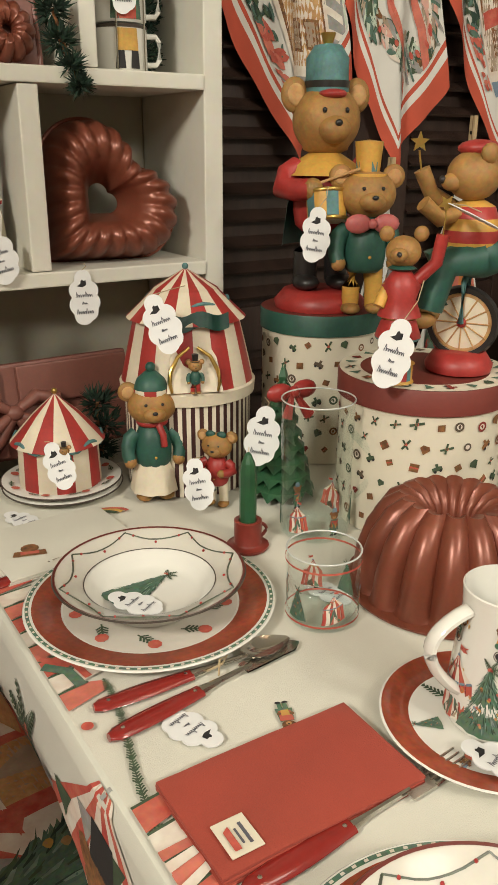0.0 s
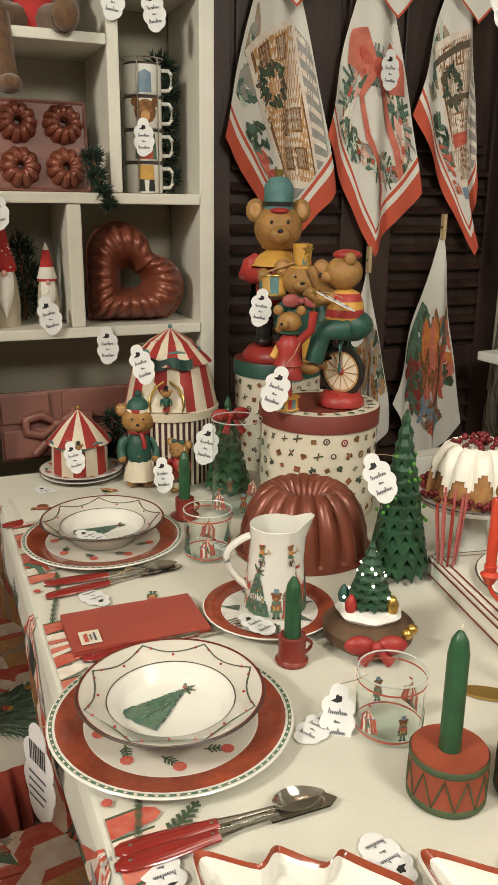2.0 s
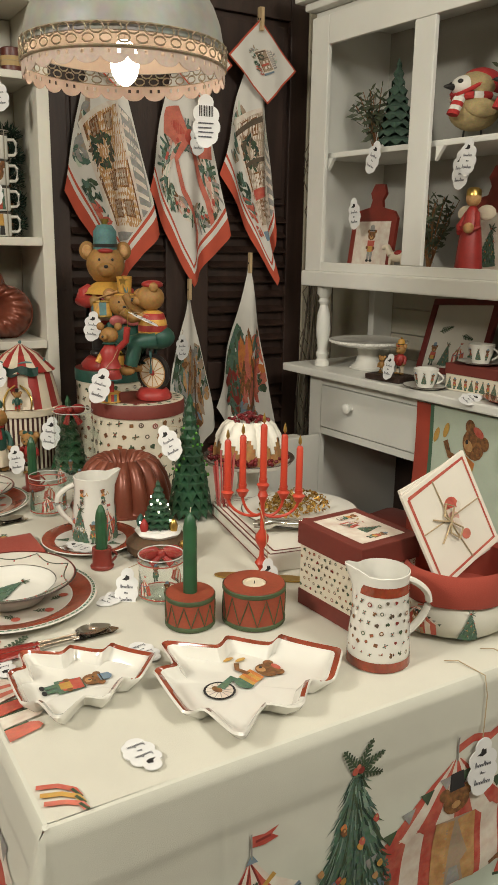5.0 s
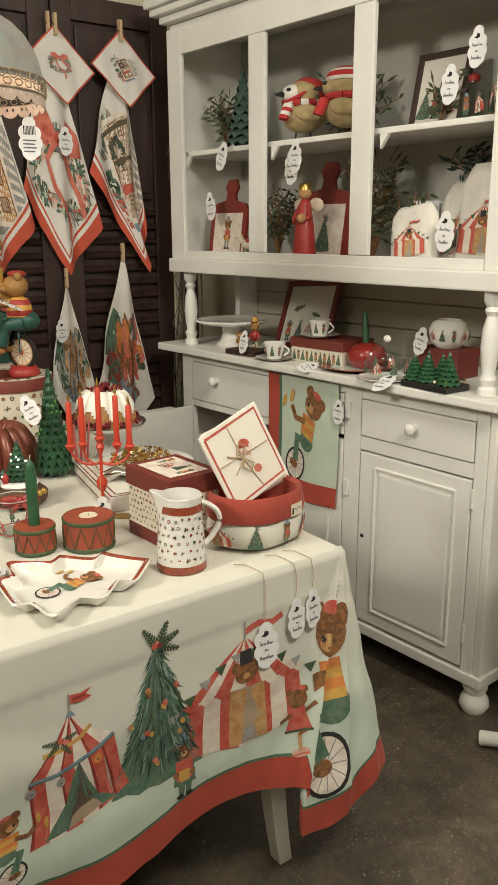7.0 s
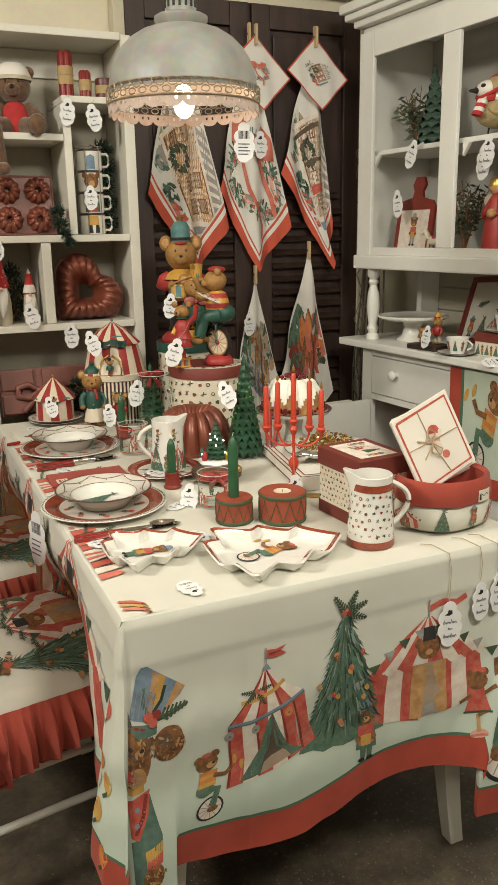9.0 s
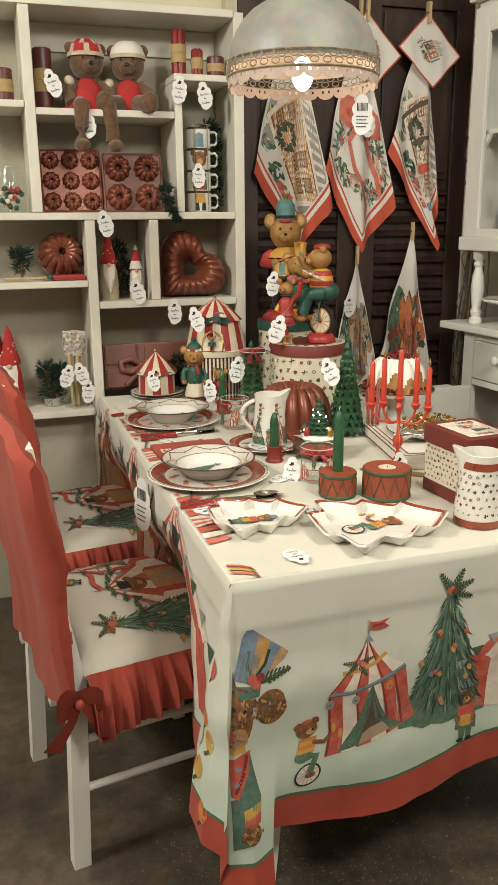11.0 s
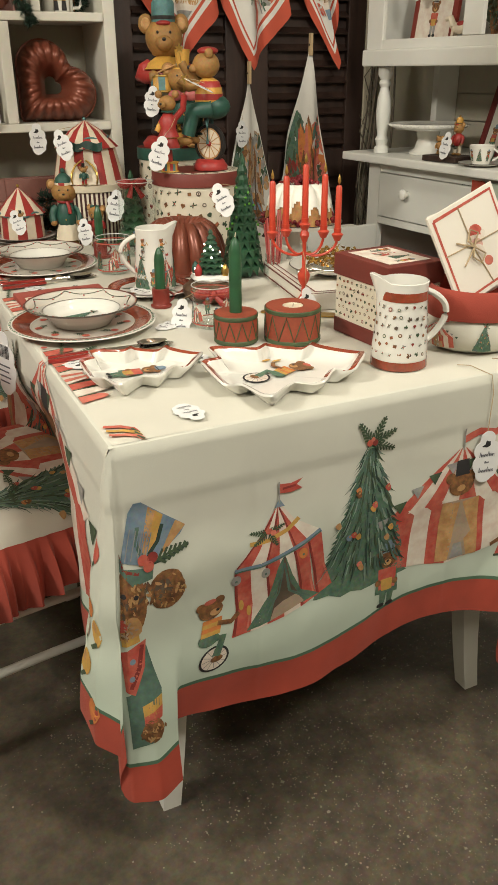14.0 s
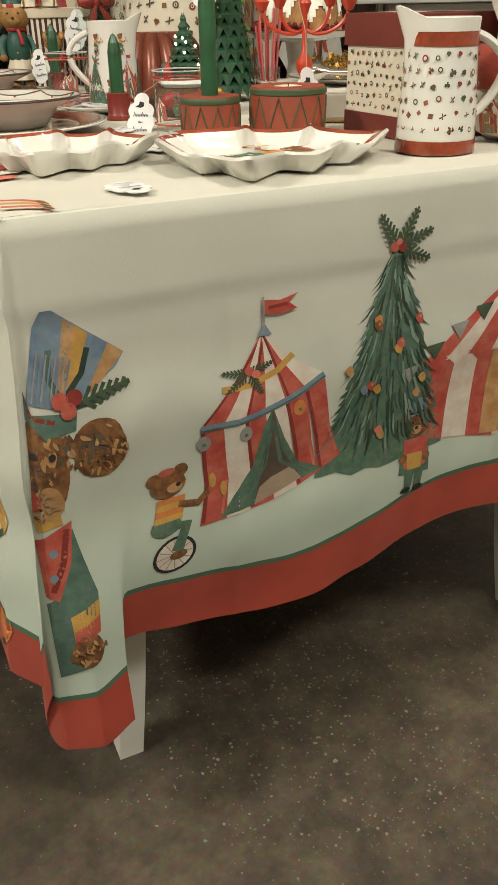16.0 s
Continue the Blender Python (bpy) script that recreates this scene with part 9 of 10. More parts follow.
# heart-shaped mould
def heart_outline(side, count):
    """Two straight sides meeting at the tip and two half-round lobes, evenly stepped and slightly softened."""
    raw = [(t / 20, 0) for t in range(20)]
    raw += [(1 + 0.5 * math.cos(a), 0.5 + 0.5 * math.sin(a)) for a in [math.pi * (t / 24 - 0.5) for t in range(24)]]
    raw += [(0.5 + 0.5 * math.cos(a), 1 + 0.5 * math.sin(a)) for a in [math.pi * t / 24 for t in range(24)]]
    raw += [(0, 1 - t / 20) for t in range(20)]
    way = [0.0]
    for p, q in zip(raw, raw[1:] + raw[:1]):
        way.append(way[-1] + math.hypot(q[0] - p[0], q[1] - p[1]))
    pts, k = [], 0
    for i in range(count):
        d = way[-1] * i / count
        while way[k + 1] < d:
            k += 1
        t = (d - way[k]) / max(1e-9, way[k + 1] - way[k])
        p, q = raw[k], raw[(k + 1) % len(raw)]
        pts.append(Vector((p[0] + (q[0] - p[0]) * t, p[1] + (q[1] - p[1]) * t)))
    for _ in range(14):
        pts = [(pts[i - 1] + pts[i] * 2 + pts[(i + 1) % count]) / 4 for i in range(count)]
    return [(p - Vector((0.64, 0.64))) * side for p in pts]


hb = new("heart_pan")
hb.matrix_world = pose(0.372, 1.755, 1.196, 82, 0, -6)
tagged(hb, "copper brown heart-shaped fluted cake pan standing up", "baking mould")
NT = 220
ring = heart_outline(0.152, NT)
bm = B()
rows = []
for i in range(NT):
    rib = 0.5 + 0.5 * math.cos(2 * math.pi * 22 * i / NT)
    row = []
    for q, z, deep in ((1.02, 0.0, 0), (1.0, 0.022, 0.3), (0.97, 0.050, 0.9), (0.90, 0.074, 1.0), (0.78, 0.090, 1.0), (0.64, 0.094, 0.8), (0.50, 0.084, 0.4), (0.38, 0.060, 0.1), (0.27, 0.025, 0), (0.22, 0.012, 0)):
        g = q * (1 - 0.055 * deep * (1 - rib) ** 1.5)
        p = ring[i] * g
        row.append(bm.verts.new((p.x, p.y, z * (1 - 0.075 * deep * (1 - rib) ** 1.5))))
    rows.append(row)
for i in range(NT):
    a, b = rows[i], rows[(i + 1) % NT]
    for k in range(9):
        bm.faces.new((a[k], a[k + 1], b[k + 1], b[k]))
part("mould", bm, BROWN_METAL, hb, smooth=True, crease=80)
part("flange", tube(B(), [(p.x * 1.03, p.y * 1.03, 0.002) for p in ring[::2]], 0.004, 7, closed=True), BROWN_METAL, hb, smooth=True)
rb = new("bundt_pan")
rb.matrix_world = pose(-0.085, 1.775, 1.252, 72, 0, 0)
tagged(rb, "copper brown round bundt pan leaning on its edge", "baking mould")
part("mould", bundt(B(), 0.075, 0.075, 14, 0.14, hole=0.12), BROWN_METAL, rb, smooth=True)
part("flange", lathe(B(), [(0.07, 0), (0.082, 0), (0.082, 0.003), (0.07, 0.004)], 40), BROWN_METAL, rb, smooth=True)
rt = thing("oven_tray", "small red enamel oven dish with rolled rim", "dish", (-0.075, 1.690, 1.1735), 3)
part("dish_body", box(B(), -0.055, 0.055, -0.03, 0.03, 0, 0.018, 0.006), S_RED, rt, smooth=True)
part("knob_ribbon", ball(B(), (-0.062, -0.02, 0.012), (0.012, 0.008, 0.01), 9, 6), S_GREEN, rt)
pine_tuft("pine_sprig", "small dark pine sprig beside a wooden spoon", (-0.225, 1.74, 1.1735), [((0, 0, 0.05), 0.025), ((0.012, 0, 0.085), 0.025), ((-0.014, 0, 0.09), 0.02)], 0.025, 90, 8)
sp = thing("wooden_spoon", "pale wooden spoon with red tip", "spoon", (-0.21, 1.68, 1.1755), 4)
part("handle", tube(B(), [(-0.08, 0, 0.006), (0.03, 0, 0.006)], 0.005, 8), PEG, sp, smooth=True)
part("bowl", ball(B(), (0.05, 0, 0.006), (0.026, 0.016, 0.006), 12, 7), PEG, sp, smooth=True)

# gnomes
GN = [FELT_RED, FELT_WHITE, FELT_BEIGE, P_PINK]


def gnome(x, z, h, stripes, label, y=1.715, body=2):
    bm = B()
    k = h
    lathe(bm, [(0, 0), (0.13 * k, 0), (0.135 * k, 0.25 * k), (0.115 * k, 0.45 * k), (0.09 * k, 0.55 * k), (0, 0.56 * k)], 20, mi=body)
    lathe(bm, [(0.118 * k, 0.53 * k), (0.122 * k, 0.56 * k), (0.085 * k, 0.70 * k), (0.04 * k, 0.90 * k), (0, 1.0 * k)], 20, mis=lambda q, i: (1 if q % 2 else 0) if stripes else 0)
    if stripes:
        for q in range(6):
            r = 0.105 * k * (1 - q / 6.6)
            lathe(bm, [(r + 0.0012, (0.60 + 0.06 * q) * k), (r * 0.93 + 0.0012, (0.625 + 0.06 * q) * k)], 20, mi=1)
    else:
        rnd = random.Random(3)
        for q in range(26):
            t, a = rnd.random() * 0.75, rnd.uniform(0, 6.28)
            r = 0.118 * k * (1 - t) + 0.001
            ball(bm, (r * math.cos(a), r * math.sin(a), (0.57 + 0.40 * t) * k), 0.010 * k, 6, 4, 1)
    rows = [(0.075, 0.53, -0.10), (0.088, 0.45, -0.128), (0.08, 0.34, -0.142), (0.05, 0.22, -0.142), (0.006, 0.10, -0.138)]
    prev = None
    for w, zz, yy in rows:
        cur = [bm.verts.new((s * w * k, (yy - 0.03 * (1 - s * s)) * k, zz * k)) for s in (-1, -0.5, 0, 0.5, 1)]
        if prev:
            for i in range(4):
                bm.faces.new((prev[i], prev[i + 1], cur[i + 1], cur[i])).material_index = 1
        prev = cur
    ball(bm, (0, -0.145 * k, 0.52 * k), 0.03 * k, 10, 7, 3)
    ob = part("gnome", bm, GN, None, label, smooth=True, category="figurine")
    ob.matrix_world = pose(x, y, z, 0, 0, -6)


gnome(0.072, 1.0985, 0.235, False, "tall gnome figure with dotted red hat and white beard")
gnome(0.168, 1.0985, 0.190, True, "small gnome figure with striped red hat")
gnome(-0.290, 0.7235, 0.30, False, "red felt gnome with white beard", 1.74, 0)
gnome(-0.345, 0.7235, 0.36, False, "taller red felt gnome with white beard", 1.80, 0)
pine_tuft("pine_sprig", "frosted dark pine sprig between the gnomes", (0.125, 1.80, 1.0985), [((0, 0, 0.05), 0.035), ((0.01, 0, 0.11), 0.035), ((-0.005, 0, 0.17), 0.03)], 0.022, 130, 9)
pine_tuft("potted_fir", "small dark green fir in a glass pot", (-0.150, 1.745, 0.7235), [((0, 0, 0.05), 0.045), ((0.01, 0, 0.09), 0.045), ((-0.02, 0, 0.13), 0.035), ((0.03, 0, 0.125), 0.03)], 0.02, 220, 10, 0.032)
jr = thing("glass_jar", "tall glass jar filled with wooden cookie pushers", "jar", (-0.070, 1.700, 0.7235))
part("jar_body", lathe(B(), [(0, 0.0), (0.046, 0.0), (0.048, 0.006), (0.048, 0.10), (0.042, 0.118), (0.042, 0.13)], 32), GLASS, jr, smooth=True)
for k in range(5):
    a = 2 * math.pi * k / 5
    x, y = 0.024 * math.cos(a), 0.024 * math.sin(a)
    part("stick", tube(B(), [(x * 0.7, y * 0.7, 0.005), (x, y, 0.19)], 0.006, 8), PEG, jr, smooth=True)
    part("paddle", box(B(), x * 1.1 - 0.016, x * 1.1 + 0.016, y - 0.003, y + 0.003, 0.185, 0.27, 0.003), mat("printed_glass_paddle", (0.55, 0.52, 0.45), 0.3, var=0.4, scale=90, second=(0.15, 0.12, 0.10)), jr)
for x, z, r in ((-0.105, 0.845, 20), (-0.055, 0.85, -15), (-0.035, 0.785, 5)):
    tag((x, 1.640, z), 85, r, 0, 0.07)
jg = thing("glass_jar", "lidded glass jar filled with striped candies", "jar", (-0.240, 1.715, 1.3985))
part("jar_body", lathe(B(), [(0, 0.0), (0.048, 0.0), (0.05, 0.006), (0.05, 0.11), (0.038, 0.135), (0.04, 0.15), (0, 0.155)], 32), GLASS, jg, smooth=True)
bm = B()
rnd = random.Random(6)
for k in range(40):
    a, r = rnd.uniform(0, 6.28), 0.036 * math.sqrt(rnd.random())
    ball(bm, (r * math.cos(a), r * math.sin(a), 0.012 + 0.07 * rnd.random()), 0.009, 7, 5, mi=k % 3)
part("sweets", bm, [S_RED, S_WHITE, S_GREEN], jg, kind="stuff", label="red, white and green sweets")

# gift-shaped tray leaning at the back of the table
bt = new("bow_cake_pan")
bt.matrix_world = pose(0.215, 1.690, TZ + 0.006, 80, 0, 2)
tagged(bt, "matt brown rectangular cake pan moulded with ribbon bow", "baking mould")
part("pan", box(B(), -0.18, 0.18, 0.0, 0.165, -0.02, 0.0, 0.006), BROWN_MATT, bt)
for x0, x1, y0, y1 in ((-0.175, -0.06, 0.006, 0.075), (-0.175, -0.06, 0.09, 0.16), (-0.03, 0.175, 0.006, 0.075), (-0.03, 0.175, 0.09, 0.16)):
    part("panel", box(B(), x0, x1, y0, y1, 0.001, 0.010, 0.004), BROWN_MATT, bt)
bm = B()
for s in (-1, 1):
    tube(bm, [(-0.045, 0.083, 0.016), (-0.045 + s * 0.04, 0.108, 0.022), (-0.045 + s * 0.075, 0.098, 0.018), (-0.045 + s * 0.075, 0.068, 0.018), (-0.045 + s * 0.04, 0.058, 0.022), (-0.045, 0.083, 0.016)], [0.008, 0.012, 0.013, 0.013, 0.012, 0.008], 9)
    tube(bm, [(-0.045, 0.083, 0.014), (-0.045 + s * 0.03, 0.04, 0.014), (-0.045 + s * 0.06, 0.012, 0.012)], 0.011, 9, taper=1.2)
ball(bm, (-0.045, 0.083, 0.020), (0.016, 0.014, 0.012), 12, 8)
part("bow", bm, BROWN_MATT, bt, smooth=True)
pine_tuft("pine_sprig", "small pine sprig with cone behind the tent tin", (0.285, 1.60, T0), [((0, 0, 0.03), 0.022), ((0.012, 0, 0.07), 0.026), ((0.0, 0, 0.11), 0.022)], 0.02, 120, 12)

# dry twisted twigs beside the dresser
tw = thing("twig_bundle", "dry twisted willow twigs standing by the wall", "twigs", (1.572, 1.785, 0))
rnd = random.Random(21)
for k in range(18):
    x, y = rnd.uniform(-0.005, 0.075), rnd.uniform(-0.03, 0.03)
    ph, am = rnd.uniform(0, 6), rnd.uniform(0.010, 0.024)
    top = rnd.uniform(1.5, 2.25)
    part("twig", tube(B(), [(x + am * math.sin(ph + 5 * t + 2 * math.sin(3 * t + k)), y + am * math.cos(ph * 1.3 + 6 * t), top * t) for t in [i / 26 for i in range(27)]], rnd.uniform(0.004, 0.008), 6, taper=0.4), mat("grey_brown_bark", (0.13, 0.105, 0.075), 0.85, var=0.4, scale=40, bump=0.4), tw, smooth=True)
for k in range(26):
    z = rnd.uniform(0.5, 1.9)
    part("side_twig", tube(B(), [(0.01, 0, z), (rnd.uniform(-0.06, 0.04), -0.03, z + 0.09), (rnd.uniform(-0.07, 0.06), -0.04, z + 0.2)], 0.003, 5, taper=0.4), MATS["grey_brown_bark"], tw)


# ---- things on the dresser ----
HM = pose(1.475, 1.65, 0, 0, 0, HR)


def hthing(name, label, cat, at, turn=0.0, group=""):
    ob = new(name)
    ob.matrix_world = HM @ pose(*at, 0, 0, turn)
    return tagged(ob, label, cat, group)


def htag(u, d, z, tilt=0, size=0.075, rx=90):
    m = HM @ pose(u, d, z, rx, tilt, 0)
    t = tag((0, 0, 0), 0, 0, 0, size)
    t.matrix_world = m
    return t


C0 = 0.967
st = hthing("cake_stand", "white porcelain cake stand with beaded rim", "cake stand", (0.205, 0.115, C0))
part("stand", lathe(B(), [(0, 0), (0.062, 0), (0.064, 0.006), (0.045, 0.02), (0.035, 0.05), (0.042, 0.078), (0.12, 0.084), (0.135, 0.092), (0.136, 0.102), (0.13, 0.100), (0.118, 0.094), (0, 0.092)], 56), PORC, st, smooth=True)
bm = B()
for k in range(70):
    a = 2 * math.pi * k / 70
    ball(bm, (0.1365 * math.cos(a), 0.1365 * math.sin(a), 0.097), 0.0035, 6, 4)
part("beaded_rim", bm, PORC, st, kind="stuff", label="beaded porcelain edge")
bs = hthing("music_box", "dark wooden base with painted bear figures and presents", "ornament", (0.425, 0.015, C0), 6)
part("base", box(B(), -0.07, 0.07, -0.05, 0.05, 0, 0.018, 0.003), DARKWOOD, bs)
bm = B()
bear(bm, 0.12, S_RED, S_WHITE, S_YELL, at=(0.02, 0.015, 0.018), hat="busby")
bear(bm, 0.07, FUR, FUR, S_RED, at=(-0.035, -0.01, 0.018), hat="none")
part("figures", bm, BEAR_MATS, bs, "painted bears", smooth=True)
part("bauble", ball(B(), (0.0, -0.03, 0.033), 0.015, 12, 8), GOLD, bs, smooth=True)
htag(0.47, -0.045, 1.02, 5, 0.07, 80)


def leaning(name, label, cat, u, d, z, w, h, lean, turn, frame_m, motif, fw=0.02):
    f = new(name)
    f.matrix_world = HM @ pose(u, d, z, 90 - lean, 0, 0) @ pose(0, 0, 0, 0, 0, turn)
    tagged(f, label, cat)
    for b in ((-w / 2, w / 2, 0, fw), (-w / 2, w / 2, h - fw, h), (-w / 2, -w / 2 + fw, fw + 0.0005, h - fw - 0.0005), (w / 2 - fw, w / 2, fw + 0.0005, h - fw - 0.0005)):
        part("frame_bar", box(B(), b[0], b[1], b[2], b[3], -0.010, 0.006, 0.002), frame_m, f)
    part("picture", box(B(), -w / 2 + fw * 0.8, w / 2 - fw * 0.8, fw * 0.8, h - fw * 0.8, -0.008, -0.001), mat("ivory_print_paper", (0.62, 0.59, 0.51), 0.5, var=0.05), f)
    decal("print", motif, lambda x, y, l: Vector((x, y, -0.001 + l)), f, step=0.00008, lift=0.0008)


WINEWOOD = mat("dark_red_lacquered_wood", (0.15, 0.022, 0.018), 0.4, var=0.2, scale=14)
lay = []
for k in range(4):
    lay += place((m_bear(), m_tree(), m_tent(), m_rider())[k], -0.085 + 0.055 * k, 0.03, 0.085)
lay += place(sprig(0, 0, 1, 0), -0.08, 0.15, 0.06, 20) + place(sprig(0, 0, 1, 0), 0.02, 0.14, 0.05, -15)
leaning("framed_picture", "dark red framed picture with bear parade, leaning back", "picture", 0.45, 0.25, C0, 0.28, 0.27, 22, 4, WINEWOOD, lay, 0.022)
leaning("serving_tray", "dark red tray leaning against the back board", "tray", 1.42, 0.26, C0, 0.16, 0.24, 20, -6, WINEWOOD, place(m_tree(), 0, 0.04, 0.14), 0.02)


def cup(u, d, z, turn=0):
    s = hthing("saucer", "white saucer with dark rim line", "saucer", (u, d, z), 0, "cups and saucers")
    part("saucer_body", lathe(B(), [(0, 0), (0.035, 0), (0.068, 0.009), (0.069, 0.0105), (0.067, 0.011), (0.035, 0.004), (0, 0.003)], 36, mis=lambda k, i: 1 if k in (2, 3) else 0), [PORC, RIM_LINE], s, smooth=True)
    c = hthing("cup", "white porcelain cup with small figure print", "cup", (u, d, z + 0.004), turn, "cups and saucers")
    part("cup_body", lathe(B(), [(0, 0), (0.024, 0), (0.026, 0.004), (0.036, 0.03), (0.039, 0.056), (0.0375, 0.057), (0.034, 0.03), (0, 0.006)], 32), PORC, c, smooth=True)
    part("handle", tube(B(), [(0.037 + 0.020 * math.sin(math.pi * t), 0, 0.048 - 0.034 * t) for t in [i / 8 for i in range(9)]], 0.0032, 7), PORC, c, smooth=True)
    lay = []
    for k in range(8):
        lay += place((m_tree(), m_bear())[k % 2], -0.11 + 0.03 * k, 0.012, 0.036)
    decal("print", lay, wrap(0.0275, 0.0, 0.041, 0.056), c, step=0.00004, lift=0.0012, cell=0.01)


cup(0.590, -0.005, C0, 20)
rbx = hthing("flat_gift_box", "flat red box with printed white side band", "box", (0.745, 0.12, C0), 3)
part("body", box(B(), -0.115, 0.115, -0.08, 0.08, 0.0, 0.05, 0.002), CREAM_CARD, rbx)
part("lid", box(B(), -0.118, 0.118, -0.083, 0.083, 0.05, 0.082, 0.003), WINE, rbx)
lay = []
for k in range(11):
    lay += place((m_tree(), m_bear())[k % 2], -0.10 + 0.02 * k, 0.006, 0.036)
decal("print", lay, lambda x, y, l: Vector((x, -0.08 - l, y)), rbx, step=0.00004, lift=0.0008)
cup(0.715, 0.09, C0 + 0.0825, 10)
rp = hthing("red_plate", "round brick red plate with cream centre", "plate", (0.905, 0.075, C0))
part("plate_body", lathe(B(), [(0, 0), (0.09, 0), (0.125, 0.010), (0.126, 0.012), (0.123, 0.0125), (0.085, 0.005), (0, 0.0045)], 48, mis=lambda k, i: 0 if k == 5 else 1), [PORC, PORC_RED], rp, smooth=True)
ap = hthing("apple_candle_holder", "glossy red ceramic pot with a green candle", "candle holder", (0.925, 0.10, C0 + 0.0055))
part("pot", lathe(B(), [(0, 0), (0.045, 0.0), (0.064, 0.02), (0.066, 0.045), (0.05, 0.07), (0.02, 0.08), (0.012, 0.076), (0, 0.07)], 36), HANDLE_RED, ap, smooth=True)
part("candle", lathe(B(), [(0, 0.07), (0.011, 0.07), (0.010, 0.16), (0.004, 0.178), (0, 0.18)], 12, m=pose(0, 0, 0, 0, -5)), CANDLE_GREEN, ap, smooth=True)
rb2 = hthing("red_box", "small dark red card box with a lid", "box", (1.175, 0.19, C0))
part("body", box(B(), -0.075, 0.075, -0.055, 0.055, 0, 0.085, 0.003), WINE, rb2)
part("lid", box(B(), -0.077, 0.077, -0.057, 0.057, 0.06, 0.088, 0.003), WINE, rb2)
ob = hthing("tealight_bowl", "round white porcelain tealight bowl with print band", "bowl", (1.18, 0.18, C0 + 0.0885))
part("bowl_body", lathe(B(), [(0, 0), (0.035, 0), (0.06, 0.025), (0.063, 0.05), (0.05, 0.078), (0.035, 0.085), (0.033, 0.082), (0.045, 0.05), (0, 0.02)], 36, mis=lambda k, i: 0), PORC, ob, smooth=True)
lay = []
for k in range(12):
    lay += place((m_tree(), m_bear(), m_tent())[k % 3], -0.19 + 0.035 * k, 0.024, 0.036)
decal("print", lay, lambda u, v, l: Vector(((0.0638 - abs(v - 0.045) * 0.25 + l) * math.cos(u / 0.063 - 1.57), (0.0638 - abs(v - 0.045) * 0.25 + l) * math.sin(u / 0.063 - 1.57), v)), ob, step=0.00004, lift=0.0012, cell=0.012)
htag(1.125, 0.115, 1.075, 15, 0.075)
tp = hthing("glass_sugar_bowl", "round clear glass bowl with knobbed lid and print", "bowl", (1.09, 0.0, C0))
part("bowl_body", lathe(B(), [(0, 0.002), (0.035, 0.0), (0.065, 0.03), (0.066, 0.055), (0.045, 0.085)], 36), GLASS, tp, smooth=True)
part("lid", lathe(B(), [(0.05, 0.086), (0.035, 0.105), (0.01, 0.112)], 36), GLASS, tp, smooth=True)
part("knob", ball(B(), (0, 0, 0.122), (0.012, 0.012, 0.011), 12, 8), PORC, tp, smooth=True)
lay = []
for k in range(8):
    lay += place((m_tent(), m_tree())[k % 2], -0.18 + 0.05 * k, 0.022, 0.042)
decal("print", lay, wrap(0.0655, 0.02, 0.0665, 0.06), tp, step=0.00004, lift=0.001, cell=0.012)
sa = hthing("saucer", "clear white saucer under the glass bowl", "saucer", (1.09, 0.0, C0 - 0.0005))
part("saucer_body", lathe(B(), [(0.0, 0.0006), (0.07, 0.001), (0.085, 0.007), (0.084, 0.008), (0.07, 0.0018), (0, 0.0015)], 36), PORC, sa, smooth=True)
gr = hthing("moss_tray", "dark tray of miniature fir trees and berries", "ornament", (1.275, -0.005, C0), -4)
part("tray", box(B(), -0.085, 0.085, -0.05, 0.05, 0, 0.018, 0.003), S_BLACK, gr)
rnd = random.Random(31)
for k in range(6):
    bm = B()
    fir(bm, 0.028, rnd.uniform(0.07, 0.10), 7, 10, k)
    t = part("tree", bm, CANDLE_GREEN, gr)
    t.location = (-0.06 + 0.025 * k, rnd.uniform(-0.025, 0.025), 0.018)
bm = B()
for k in range(60):
    ball(bm, (rnd.uniform(-0.075, 0.075), rnd.uniform(-0.042, 0.042), 0.02 + rnd.uniform(0, 0.012)), 0.005, 6, 5, mi=k % 3)
part("berry_topping", bm, [S_RED, GOLD, S_WHITE], gr, kind="stuff", label="tiny red and gold berries")
htag(1.14, -0.062, 0.972, 0, 0.085, 25)
htag(0.80, -0.045, 0.972, 30, 0.07, 8)

# upper compartments
F1, F2 = 1.3, 1.691
lay = place(m_bear(P_RED, P_GREY, P_GREY, False), 0.0, 0.035, 0.125)


def board(u, d, h, motif, label):
    b = new("chopping_board")
    b.matrix_world = HM @ pose(u, d, F1, 82, 0, 0)
    tagged(b, label, "chopping board", "red boards")
    bm = B()
    w = h * 0.36
    pts = [(-w, 0), (w, 0), (w, h * 0.62), (w * 0.8, h * 0.70), (w * 0.28, h * 0.74), (w * 0.22, h * 0.82), (w * 0.34, h * 0.90), (w * 0.2, h), (-w * 0.2, h), (-w * 0.34, h * 0.90), (-w * 0.22, h * 0.82), (-w * 0.28, h * 0.74), (-w * 0.8, h * 0.70), (-w, h * 0.62)]
    f = bm.faces.new([bm.verts.new((x, y, 0)) for x, y in pts])
    ex = bmesh.ops.extrude_face_region(bm, geom=[f])
    bmesh.ops.translate(bm, verts=[v for v in ex["geom"] if isinstance(v, bmesh.types.BMVert)], vec=(0, 0, -0.012))
    part("board", bm, WINEWOOD if not motif else HOLDER_RED, b)
    decal("print", [(P_WHITE, [(-w * 0.78, 0.012), (w * 0.78, 0.012), (w * 0.78, h * 0.58), (-w * 0.78, h * 0.58)])] + (motif or []), lambda x, y, l: Vector((x, y, l)), b, step=0.0002, lift=0.0008)


